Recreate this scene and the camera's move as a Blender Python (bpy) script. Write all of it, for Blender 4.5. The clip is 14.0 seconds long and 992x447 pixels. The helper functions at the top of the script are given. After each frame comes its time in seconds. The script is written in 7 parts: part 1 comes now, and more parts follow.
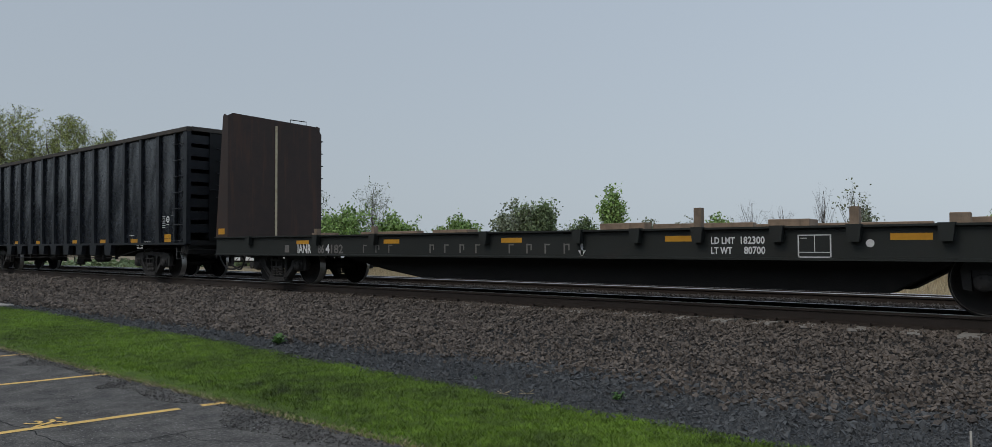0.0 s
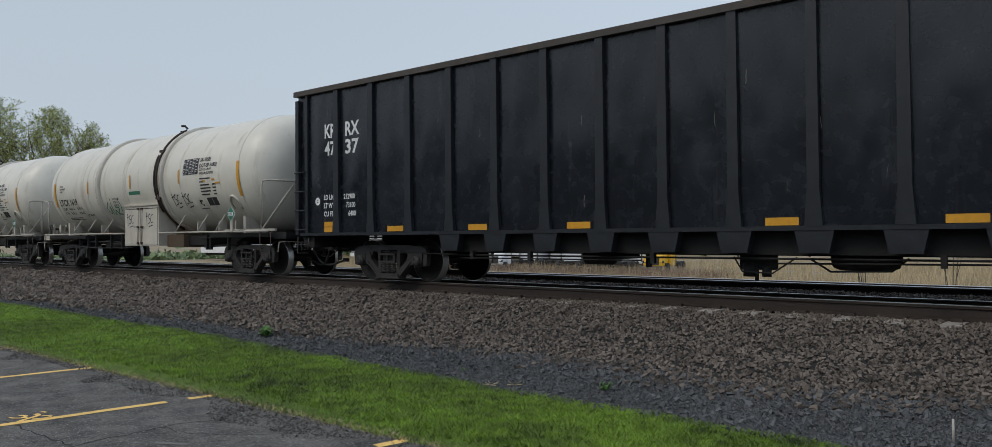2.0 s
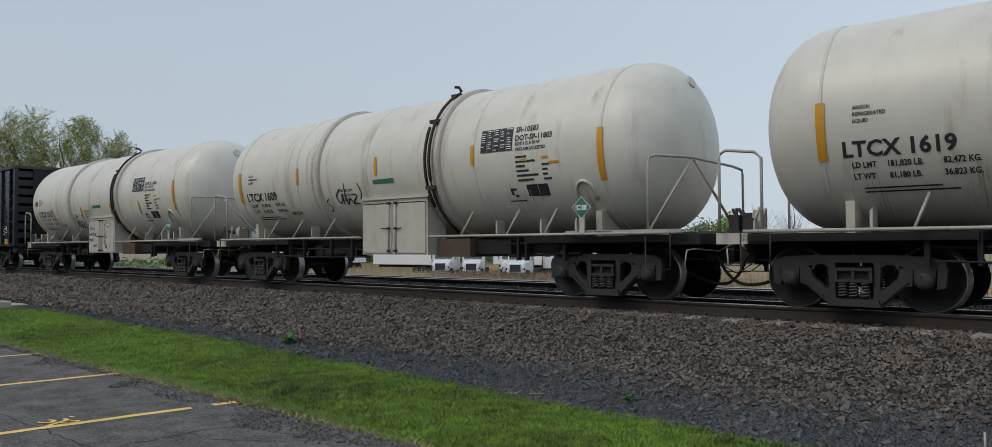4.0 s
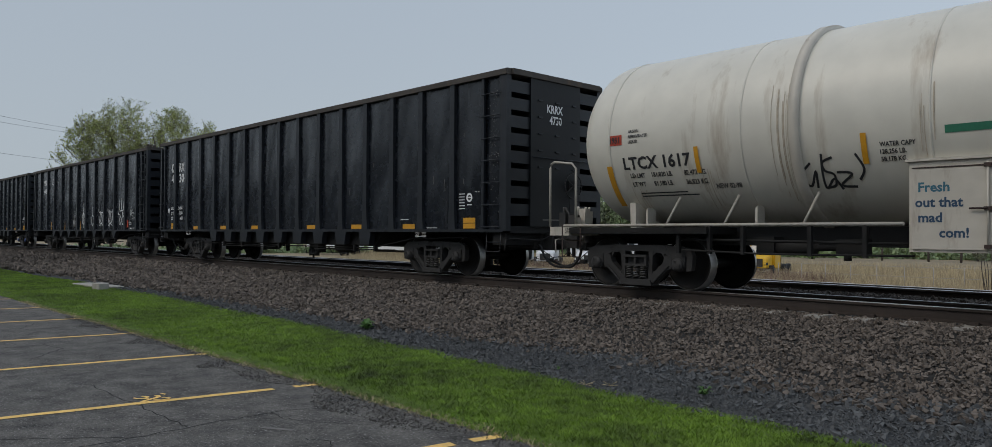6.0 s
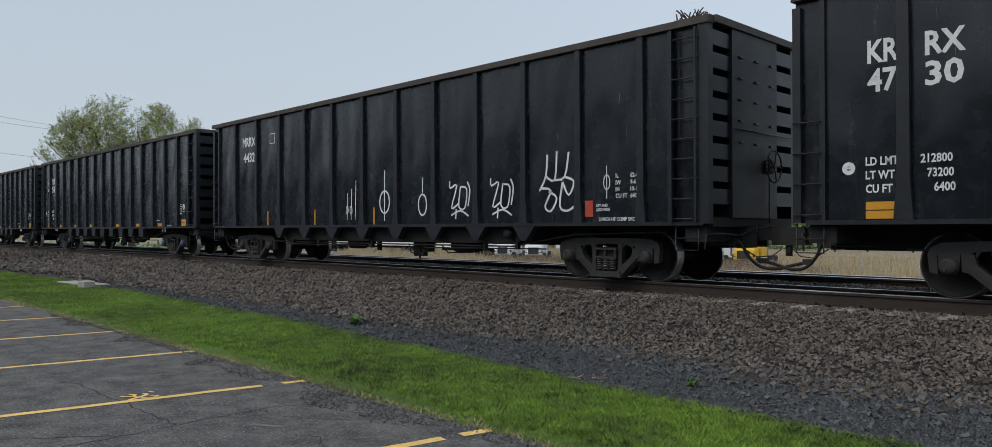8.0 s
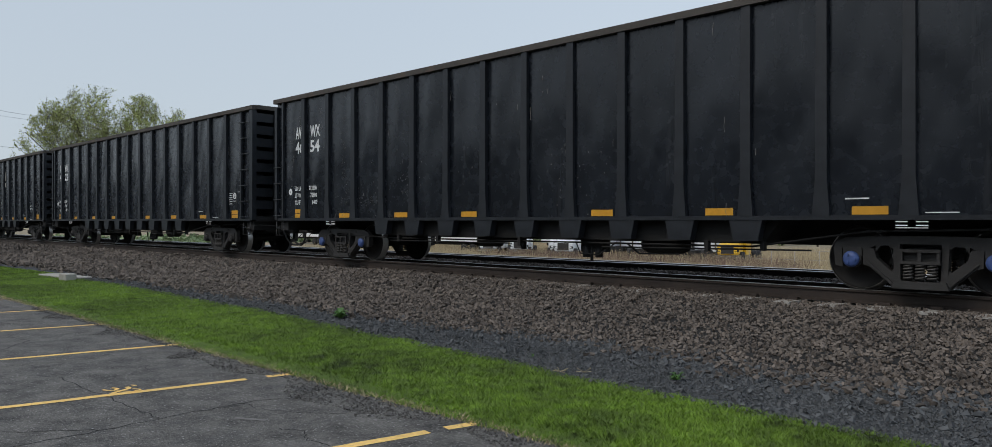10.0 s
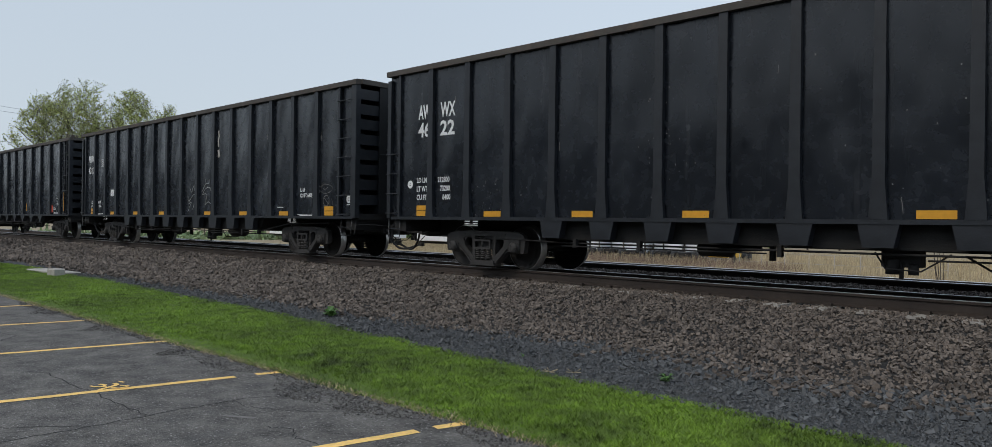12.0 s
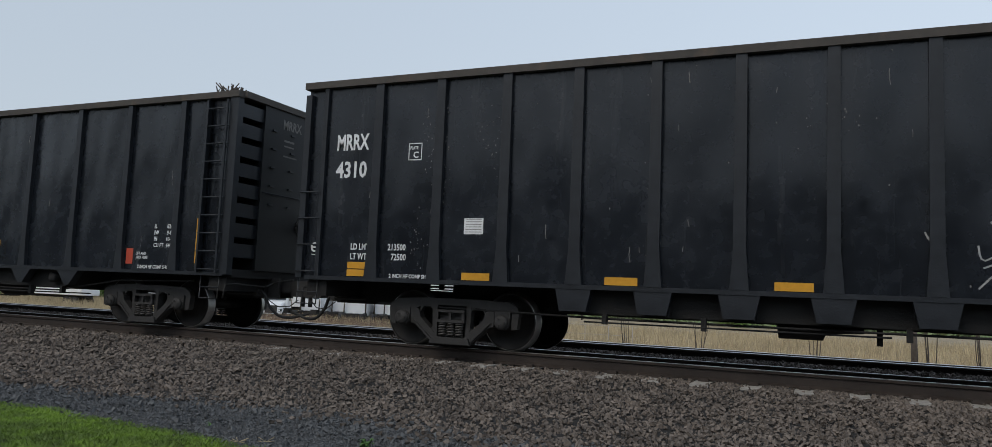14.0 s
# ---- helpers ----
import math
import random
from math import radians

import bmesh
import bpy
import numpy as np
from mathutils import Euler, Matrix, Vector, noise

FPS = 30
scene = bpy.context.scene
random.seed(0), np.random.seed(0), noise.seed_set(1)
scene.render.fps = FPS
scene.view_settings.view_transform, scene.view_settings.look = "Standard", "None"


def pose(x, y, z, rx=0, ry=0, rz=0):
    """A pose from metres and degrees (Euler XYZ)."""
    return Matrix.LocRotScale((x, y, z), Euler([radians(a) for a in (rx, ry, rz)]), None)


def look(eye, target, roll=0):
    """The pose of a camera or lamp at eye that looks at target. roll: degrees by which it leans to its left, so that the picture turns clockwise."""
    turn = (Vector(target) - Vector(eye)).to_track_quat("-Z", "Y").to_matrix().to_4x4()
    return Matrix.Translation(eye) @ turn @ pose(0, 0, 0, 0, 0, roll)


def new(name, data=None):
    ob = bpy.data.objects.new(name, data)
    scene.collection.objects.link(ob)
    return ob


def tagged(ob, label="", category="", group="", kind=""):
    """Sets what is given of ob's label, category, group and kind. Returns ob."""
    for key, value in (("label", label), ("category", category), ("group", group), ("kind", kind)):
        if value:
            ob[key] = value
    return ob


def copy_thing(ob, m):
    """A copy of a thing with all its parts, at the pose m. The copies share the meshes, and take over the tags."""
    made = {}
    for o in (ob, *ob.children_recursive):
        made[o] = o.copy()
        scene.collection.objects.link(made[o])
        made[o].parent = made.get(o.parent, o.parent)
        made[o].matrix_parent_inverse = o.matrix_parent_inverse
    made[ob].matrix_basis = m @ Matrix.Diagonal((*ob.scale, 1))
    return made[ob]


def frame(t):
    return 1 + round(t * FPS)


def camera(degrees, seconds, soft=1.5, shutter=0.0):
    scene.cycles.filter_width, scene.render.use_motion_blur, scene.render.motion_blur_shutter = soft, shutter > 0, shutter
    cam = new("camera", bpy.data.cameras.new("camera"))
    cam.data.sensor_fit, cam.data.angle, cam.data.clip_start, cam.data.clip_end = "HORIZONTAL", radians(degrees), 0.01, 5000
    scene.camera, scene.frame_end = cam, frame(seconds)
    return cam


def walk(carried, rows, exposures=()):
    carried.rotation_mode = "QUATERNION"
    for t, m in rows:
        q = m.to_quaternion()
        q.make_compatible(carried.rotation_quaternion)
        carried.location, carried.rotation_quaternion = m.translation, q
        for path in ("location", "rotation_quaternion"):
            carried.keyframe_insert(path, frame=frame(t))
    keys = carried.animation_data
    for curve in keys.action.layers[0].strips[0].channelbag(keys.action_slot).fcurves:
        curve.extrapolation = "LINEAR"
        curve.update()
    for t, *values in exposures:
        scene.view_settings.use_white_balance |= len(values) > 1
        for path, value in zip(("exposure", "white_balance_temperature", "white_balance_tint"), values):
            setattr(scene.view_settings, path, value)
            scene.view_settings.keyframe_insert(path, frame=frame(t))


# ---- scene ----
# World: x runs along the track in the train's way, y across it, rail heads at z = 0.
EYE = (0.0, 0.0, 0.95)
cam = camera(65.49, 14.0, soft=0.5)
PATH = [
    (0, pose(*EYE, 91.63, 0.24, 40.44)),
    (0.5, pose(*EYE, 91.26, 0.20, 40.41)),
    (1, pose(*EYE, 91.05, 0.30, 40.23)),
    (1.5, pose(*EYE, 90.94, 0.43, 39.84)),
    (2, pose(*EYE, 91.00, 0.42, 39.52)),
    (2.5, pose(*EYE, 91.15, 0.41, 39.15)),
    (3, pose(*EYE, 91.34, 0.31, 38.73)),
    (5.5, pose(*EYE, 91.29, -0.22, 46.38)),
    (6, pose(*EYE, 90.86, -0.38, 46.68)),
    (6.5, pose(*EYE, 90.72, -0.39, 46.72)),
    (7, pose(*EYE, 90.66, -0.32, 46.32)),
    (7.5, pose(*EYE, 90.52, -0.06, 46.06)),
    (10, pose(*EYE, 89.99, -0.15, 44.74)),
    (10.5, pose(*EYE, 89.82, -0.32, 44.58)),
    (11, pose(*EYE, 89.82, -0.47, 44.53)),
    (11.5, pose(*EYE, 89.79, -0.55, 44.35)),
    (12, pose(*EYE, 89.99, -0.81, 44.12)),
    (12.5, pose(*EYE, 90.19, -1.13, 43.82)),
    (13, pose(*EYE, 90.42, -1.36, 43.26)),
    (13.5, pose(-0.03, 0.03, 0.95, 92.36, -1.54, 35.83)),
    (14, pose(-0.065, 0.393, 0.872, 95.32, -2.44, 23.81)),
]
walk(cam, PATH, [(0, 0.05), (0.5, 0.08), (1.0, 0.06), (1.5, 0.24), (3.0, 0.42), (5.5, 0.1), (6.5, 0.08), (7.5, 0.42), (10.0, 0.46), (10.5, 0.5), (12.5, 0.55), (13.0, 0.48), (14.0, 0.42)])

# How far the train has rolled, in metres, by seconds
ROLL = [
    (0, 0.000), (0.5, 6.317), (1, 12.633), (1.5, 18.944), (2, 25.250), (2.5, 31.540), (3, 37.91), (5.5, 69.564), (6, 75.86), (6.5, 82.424), (7, 88.847), (7.5, 95.240), (10, 127.424), (10.5, 133.906), (11, 140.438), (11.5, 147.118), (12, 153.655), (12.5, 160.189), (13, 166.877), (13.5, 173.59), (14, 180.08),
]

# ---- world and light ----
world = bpy.data.worlds.new("overcast_sky")
scene.world = world
world.use_nodes = True
wt = world.node_tree
wt.nodes.clear()
w_out = wt.nodes.new("ShaderNodeOutputWorld")
w_bg = wt.nodes.new("ShaderNodeBackground")
w_sky = wt.nodes.new("ShaderNodeTexSky")
w_sky.sky_type = "NISHITA"
w_sky.sun_disc = False
w_sky.sun_elevation = radians(50)
w_sky.sun_rotation = radians(200)
w_sky.air_density, w_sky.dust_density, w_sky.ozone_density = 1.0, 4.0, 1.0
w_mix = wt.nodes.new("ShaderNodeMix")
w_mix.data_type = "RGBA"
w_mix.inputs[0].default_value = 0.86
w_mix.inputs[7].default_value = (4.1, 4.75, 5.5, 1)     # the cloud sheet's own even grey
w_co = wt.nodes.new("ShaderNodeTexCoord")
w_sep = wt.nodes.new("ShaderNodeSeparateXYZ")
wt.links.new(w_co.outputs["Generated"], w_sep.inputs[0])
w_ramp = wt.nodes.new("ShaderNodeValToRGB")             # cloud cover, paler towards the horizon
w_ramp.color_ramp.elements[0].position, w_ramp.color_ramp.elements[0].color = 0.0, (5.4, 6.15, 6.8, 1)
w_ramp.color_ramp.elements[1].position, w_ramp.color_ramp.elements[1].color = 0.6, (4.4, 5.2, 6.3, 1)
wt.links.new(w_sep.outputs["Z"], w_ramp.inputs[0])
wt.links.new(w_ramp.outputs[0], w_mix.inputs[7])
wt.links.new(w_sky.outputs[0], w_mix.inputs[6])
w_side = wt.nodes.new("ShaderNodeMapRange")             # the cloud is thinner towards +x
w_side.inputs["From Min"].default_value, w_side.inputs["From Max"].default_value = -1.0, 0.3
w_side.inputs["To Min"].default_value, w_side.inputs["To Max"].default_value = 0.9, 1.2
wt.links.new(w_sep.outputs["X"], w_side.inputs["Value"])
w_scale = wt.nodes.new("ShaderNodeVectorMath")
w_scale.operation = "SCALE"
wt.links.new(w_mix.outputs[2], w_scale.inputs[0])
wt.links.new(w_side.outputs[0], w_scale.inputs["Scale"])
wt.links.new(w_scale.outputs[0], w_bg.inputs["Color"])
wt.links.new(w_bg.outputs[0], w_out.inputs[0])
w_bg.inputs["Strength"].default_value = 0.088
sun = new("sun", bpy.data.lights.new("sun", "SUN"))
sun.data.energy, sun.data.angle, sun.data.color = 0.75, radians(25), (1.0, 0.92, 0.8)
sun.matrix_world = look((-20, -40, 60), (0, 10, 0))


# ---- materials ----
def shade(name, base, rough=0.6, metal=0.0, var=0.25, grain=8.0, bump=0.15, bump_scale=40.0, dirt_or_sheen=None, layer_amount=0.0,
          layer_scale=(1.5, 1.5, 1.5), per_object=0.0, per_island=0.0, spec=0.5, dents=0.0, speckle=None):
    """A surface of base colour with grain and blotches at two scales, fine relief, and a layer of grime, rust or
    painted sheen.
    """
    m = bpy.data.materials.new(name)
    m.use_nodes = True
    nt = m.node_tree
    b = nt.nodes["Principled BSDF"]
    co = nt.nodes.new("ShaderNodeTexCoord")
    n1 = nt.nodes.new("ShaderNodeTexNoise")
    n1.inputs["Scale"].default_value, n1.inputs["Detail"].default_value = grain, 6
    n2 = nt.nodes.new("ShaderNodeTexNoise")
    n2.inputs["Scale"].default_value, n2.inputs["Detail"].default_value = grain * 0.09, 4
    for n in (n1, n2):
        nt.links.new(co.outputs["Object"], n.inputs["Vector"])
    add = nt.nodes.new("ShaderNodeMath")
    add.operation = "ADD"
    nt.links.new(n1.outputs["Fac"], add.inputs[0])
    nt.links.new(n2.outputs["Fac"], add.inputs[1])
    last = add.outputs[0]
    for amount, out_name in ((per_object, "object"), (per_island, "island")):
        if amount:
            if out_name == "object":
                r = nt.nodes.new("ShaderNodeObjectInfo").outputs["Random"]
            else:
                r = nt.nodes.new("ShaderNodeNewGeometry").outputs["Random Per Island"]
            k = nt.nodes.new("ShaderNodeMath")
            k.operation = "MULTIPLY_ADD"
            k.inputs[1].default_value, k.inputs[2].default_value = amount, -amount / 2
            nt.links.new(r, k.inputs[0])
            s = nt.nodes.new("ShaderNodeMath")
            s.operation = "ADD"
            nt.links.new(last, s.inputs[0])
            nt.links.new(k.outputs[0], s.inputs[1])
            last = s.outputs[0]
    rng = nt.nodes.new("ShaderNodeMapRange")
    rng.inputs["From Min"].default_value, rng.inputs["From Max"].default_value = 0.6, 1.4
    rng.inputs["To Min"].default_value, rng.inputs["To Max"].default_value = 1 - var, 1 + var
    nt.links.new(last, rng.inputs["Value"])
    mul = nt.nodes.new("ShaderNodeVectorMath")
    mul.operation = "SCALE"
    mul.inputs[0].default_value = base[:3]
    nt.links.new(rng.outputs[0], mul.inputs["Scale"])
    colour = mul.outputs[0]
    if dirt_or_sheen:
        mp = nt.nodes.new("ShaderNodeMapping")
        mp.inputs["Scale"].default_value = layer_scale
        nt.links.new(co.outputs["Object"], mp.inputs["Vector"])
        n3 = nt.nodes.new("ShaderNodeTexNoise")
        n3.inputs["Scale"].default_value, n3.inputs["Detail"].default_value = 1.0, 8
        n3.inputs["Roughness"].default_value = 0.65
        nt.links.new(mp.outputs[0], n3.inputs["Vector"])
        cut = nt.nodes.new("ShaderNodeMapRange")
        cut.inputs["From Min"].default_value = 0.72 - 0.45 * layer_amount
        cut.inputs["From Max"].default_value = 0.92 - 0.35 * layer_amount
        nt.links.new(n3.outputs["Fac"], cut.inputs["Value"])
        mx = nt.nodes.new("ShaderNodeMix")
        mx.data_type = "RGBA"
        nt.links.new(cut.outputs[0], mx.inputs[0])
        nt.links.new(colour, mx.inputs[6])
        mx.inputs[7].default_value = (*dirt_or_sheen[:3], 1)
        colour = mx.outputs[2]
    if speckle:          # scattered pale grains of aggregate
        n4 = nt.nodes.new("ShaderNodeTexNoise")
        n4.inputs["Scale"].default_value, n4.inputs["Detail"].default_value = 48.0, 1
        nt.links.new(co.outputs["Object"], n4.inputs["Vector"])
        c4 = nt.nodes.new("ShaderNodeMapRange")
        c4.inputs["From Min"].default_value, c4.inputs["From Max"].default_value = 0.62, 0.74
        nt.links.new(n4.outputs["Fac"], c4.inputs["Value"])
        m4 = nt.nodes.new("ShaderNodeMix")
        m4.data_type = "RGBA"
        nt.links.new(c4.outputs[0], m4.inputs[0])
        nt.links.new(colour, m4.inputs[6])
        m4.inputs[7].default_value = (*speckle, 1)
        colour = m4.outputs[2]
    nt.links.new(colour, b.inputs["Base Color"])
    b.inputs["Metallic"].default_value = metal
    b.inputs["Specular IOR Level"].default_value = spec
    rr = nt.nodes.new("ShaderNodeMapRange")
    rr.inputs["To Min"].default_value, rr.inputs["To Max"].default_value = max(rough - 0.12, 0.03), min(rough + 0.12, 1)
    nt.links.new(n1.outputs["Fac"], rr.inputs["Value"])
    nt.links.new(rr.outputs[0], b.inputs["Roughness"])
    normal = None
    if dents:
        nd = nt.nodes.new("ShaderNodeTexNoise")
        nd.inputs["Scale"].default_value, nd.inputs["Detail"].default_value = 1.0, 0.8
        md = nt.nodes.new("ShaderNodeMapping")       # buckles run up and down between the ribs
        md.inputs["Scale"].default_value = (1.5, 1.5, 0.55)
        nt.links.new(co.outputs["Object"], md.inputs["Vector"])
        nt.links.new(md.outputs[0], nd.inputs["Vector"])
        bd = nt.nodes.new("ShaderNodeBump")
        bd.inputs["Strength"].default_value, bd.inputs["Distance"].default_value = 1.0, dents
        nt.links.new(nd.outputs["Fac"], bd.inputs["Height"])
        normal = bd.outputs[0]
    if bump:
        nb = nt.nodes.new("ShaderNodeTexNoise")
        nb.inputs["Scale"].default_value, nb.inputs["Detail"].default_value = bump_scale, 5
        nt.links.new(co.outputs["Object"], nb.inputs["Vector"])
        bp = nt.nodes.new("ShaderNodeBump")
        bp.inputs["Strength"].default_value, bp.inputs["Distance"].default_value = bump, 0.02
        nt.links.new(nb.outputs["Fac"], bp.inputs["Height"])
        if normal:
            nt.links.new(normal, bp.inputs["Normal"])
        normal = bp.outputs[0]
    if normal:
        nt.links.new(normal, b.inputs["Normal"])
    return m


# pale upright streaks: grime, plus the panels' glossy reflections painted into the colour
BLACK = shade("black_car_paint", (0.0082, 0.0105, 0.0148), 0.26, 0, 0.5, 5, 0.03, 30, (0.036, 0.038, 0.042), 0.3, (4.5, 4.5, 0.35), spec=0.45, dents=0.1)
BLACK_END = shade("dull_black_end_paint", (0.011, 0.0122, 0.014), 0.5, 0, 0.4, 6, 0.05, 30, (0.03, 0.03, 0.03), 0.15, (4, 4, 0.6), spec=0.3)
BLACK_RIB = shade("black_rib_paint", (0.0142, 0.0168, 0.0212), 0.46, 0, 0.45, 8, 0.1, 40, (0.06, 0.06, 0.062), 0.2, (6, 6, 0.5), spec=0.4)
CHORD = shade("rusty_top_chord", (0.055, 0.047, 0.04), 0.75, 0, 0.4, 9, 0.2, 40, (0.11, 0.075, 0.05), 0.35, (2, 2, 2))
UNDER = shade("grimy_underframe", (0.011, 0.0107, 0.0105), 0.8, 0, 0.4, 9, 0.2, 40, (0.025, 0.021, 0.018), 0.3)
TRUCK = shade("cast_steel_bogie", (0.03, 0.0285, 0.0275), 0.7, 0.0, 0.4, 12, 0.25, 50, (0.06, 0.05, 0.042), 0.3)
SPRING_STEEL = shade("worn_spring_steel", (0.075, 0.07, 0.066), 0.55, 0.2, 0.35, 14, 0.1, 50)
WHEEL = shade("brown_wheel_steel", (0.014, 0.012, 0.011), 0.65, 0.3, 0.35, 14, 0.1, 50, (0.03, 0.025, 0.02), 0.4)
TREAD = shade("polished_wheel_rim", (0.4, 0.39, 0.38), 0.35, 0.9, 0.2, 20, 0.05)
BLUE_CAP = shade("blue_bearing_cap", (0.05, 0.09, 0.25), 0.5, 0, 0.3, 20, 0.1)
RUST = shade("dark_rusty_plate", (0.037, 0.023, 0.019), 0.7, 0, 0.4, 5, 0.15, 40, (0.085, 0.036, 0.02), 0.42, (3.5, 3.5, 0.35))
FLAT = shade("faded_dark_green_paint", (0.012, 0.015, 0.013), 0.65, 0, 0.4, 5, 0.12, 40, (0.024, 0.02, 0.017), 0.4, (1, 1, 2))
CREAM = shade("cream_tank_paint", (0.66, 0.63, 0.55), 0.4, 0, 0.12, 2, 0.03, 20, (0.34, 0.27, 0.19), 0.34, (2.4, 1.2, 0.3), dents=0.014)
CREAM_DIRTY = shade("stained_cream_paint", (0.53, 0.49, 0.42), 0.5, 0, 0.14, 4, 0.05, 30, (0.22, 0.15, 0.1), 0.36, (3, 3, 0.6))
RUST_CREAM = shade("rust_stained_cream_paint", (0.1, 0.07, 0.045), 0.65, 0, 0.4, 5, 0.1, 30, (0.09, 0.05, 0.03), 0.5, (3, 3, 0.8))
STREAK = shade("thin_rust_stain", (0.46, 0.39, 0.3), 0.6, 0, 0.3, 10, 0.0)
BLUE_INK = shade("dark_blue_marker", (0.02, 0.06, 0.12), 0.6, 0, 0.2, 20, 0.0)
TEAL_INK = shade("teal_marker", (0.03, 0.14, 0.2), 0.6, 0, 0.2, 20, 0.0)
WHITE_INK = shade("white_stencil_paint", (0.72, 0.72, 0.72), 0.6, 0, 0.2, 20, 0.0)
CHALK_INK = shade("pale_chalk", (0.3, 0.3, 0.29), 0.8, 0, 0.5, 30, 0.0)
FADED_INK = shade("faded_white_stencil", (0.16, 0.15, 0.14), 0.7, 0, 0.4, 20, 0.0)
BLACK_INK = shade("black_stencil_paint", (0.025, 0.025, 0.028), 0.6, 0, 0.2, 20, 0.0)
GREEN_INK = shade("green_stencil_paint", (0.03, 0.17, 0.1), 0.6, 0, 0.2, 20, 0.0)
RED_INK = shade("red_paint", (0.45, 0.06, 0.03), 0.6, 0, 0.2, 20, 0.0)
AMBER = shade("yellow_reflective_tape", (0.62, 0.30, 0.02), 0.45, 0, 0.15, 14, 0.0)
STRIPE = shade("worn_white_stripe", (0.5, 0.44, 0.3), 0.7, 0, 0.3, 14, 0.05, 30, (0.25, 0.13, 0.06), 0.4, (3, 3, 3))
GALV = shade("pale_pipe_paint", (0.42, 0.39, 0.34), 0.5, 0, 0.2, 12, 0.05, 40, (0.2, 0.13, 0.08), 0.3, (3, 3, 3))
RUBBER = shade("black_rubber_hose", (0.02, 0.02, 0.02), 0.7, 0, 0.2, 20, 0.1)
TIMBER = shade("weathered_timber", (0.23, 0.17, 0.12), 0.8, 0, 0.4, 10, 0.3, 30, (0.1, 0.075, 0.05), 0.3, (8, 1, 1))
RAIL_WEB = shade("rusty_rail_steel", (0.045, 0.034, 0.028), 0.75, 0.2, 0.35, 10, 0.2, 50)
RAIL_TOP = shade("polished_rail_head", (0.42, 0.42, 0.42), 0.34, 1.0, 0.1, 10, 0.0)
CONCRETE = shade("pale_concrete", (0.36, 0.34, 0.31), 0.85, 0, 0.2, 12, 0.2, 60, (0.2, 0.18, 0.15), 0.3)
# near black: the shade in the gaps between stones is in this colour
GAP_SHADED_BED = shade("ballast_bed", (0.013, 0.0115, 0.01), 0.9, 0, 0.7, 22, 1.0, 26, (0.02, 0.019, 0.018), 0.45, (4, 4, 4))
STONE = shade("brown_ballast_stone", (0.122, 0.1, 0.083), 0.85, 0, 0.6, 30, 0.2, 60, per_object=0.6, per_island=0.5)
STONE_GREY = shade("grey_chip_stone", (0.07, 0.0725, 0.0745), 0.85, 0, 0.5, 30, 0.2, 60, per_object=0.8, per_island=0.7)
CHIPS = shade("dark_grey_stone_chips", (0.034, 0.0365, 0.039), 0.9, 0, 0.6, 45, 0.9, 60, (0.08, 0.075, 0.07), 0.3, (2, 2, 2))
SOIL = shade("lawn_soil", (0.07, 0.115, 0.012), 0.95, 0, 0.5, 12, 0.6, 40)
LAWN = shade("lawn_grass", (0.13, 0.217, 0.017), 0.65, 0, 0.9, 6.0, 0.0, per_island=0.15)
ASPHALT = shade("worn_asphalt", (0.097, 0.091, 0.083), 0.85, 0, 0.9, 38, 1.0, 60, (0.05, 0.05, 0.05), 0.4, (2.6, 1.4, 1), speckle=(0.27, 0.26, 0.25))
LOT_PAINT = shade("worn_yellow_line_paint", (0.8, 0.52, 0.16), 0.8, 0, 0.25, 30, 0.3, 90, (0.06, 0.055, 0.045), 0.2, (9, 9, 9))
# for the added unseen wall, dark so that the car sides reflect less
REFLECTION_WALL = shade("dark_unseen_wall", (0.065, 0.068, 0.074), 0.9, 0, 0.35, 8, 0.3, 40, (0.06, 0.062, 0.066), 0.3)
CRACK = shade("asphalt_crack", (0.012, 0.012, 0.012), 0.95, 0, 0.2, 20, 0.0)
FIELD = shade("dry_field_soil", (0.25, 0.2, 0.125), 0.95, 0, 0.4, 3, 0.6, 8, (0.13, 0.12, 0.06), 0.3, (0.15, 0.15, 0.15))
STRAW = shade("dry_tan_grass", (0.42, 0.34, 0.21), 0.8, 0, 0.4, 2, 0.0, per_island=0.8)
BARK = shade("grey_bark", (0.085, 0.07, 0.058), 0.9, 0, 0.4, 14, 0.5, 30)
LEAF_SPRING = shade("young_yellow_green_leaf", (0.29, 0.325, 0.095), 0.6, 0, 0.4, 2, 0.0, per_island=0.9)
LEAF_GREEN = shade("fresh_green_leaf", (0.23, 0.35, 0.1), 0.6, 0, 0.4, 2, 0.0, per_island=0.9)
LEAF_DARK = shade("dull_green_leaf", (0.19, 0.25, 0.12), 0.65, 0, 0.4, 2, 0.0, per_island=0.9)
LEAF_GREY = shade("grey_green_leaf", (0.22, 0.25, 0.16), 0.65, 0, 0.4, 2, 0.0, per_island=0.9)
# pale blue-grey: distance haze mixed into the colour of the woods
HILL = shade("haze_tinted_hill", (0.24, 0.29, 0.29), 0.95, 0, 0.3, 0.25, 0.5, 0.2)
SCRUB = shade("reddish_dry_twigs", (0.17, 0.11, 0.085), 0.9, 0, 0.4, 2, 0.0, per_island=0.6)
TRUCK_WHITE = shade("white_truck_paint", (0.75, 0.76, 0.77), 0.35, 0, 0.06, 2, 0.0)
TRUCK_YELLOW = shade("yellow_truck_paint", (0.72, 0.42, 0.02), 0.4, 0, 0.1, 2, 0.0)
GLASS = shade("dark_window_glass", (0.03, 0.04, 0.045), 0.08, 0, 0.1, 2, 0.0, spec=0.8)
CHROME = shade("chrome", (0.6, 0.6, 0.6), 0.2, 1.0, 0.1, 5, 0.0)
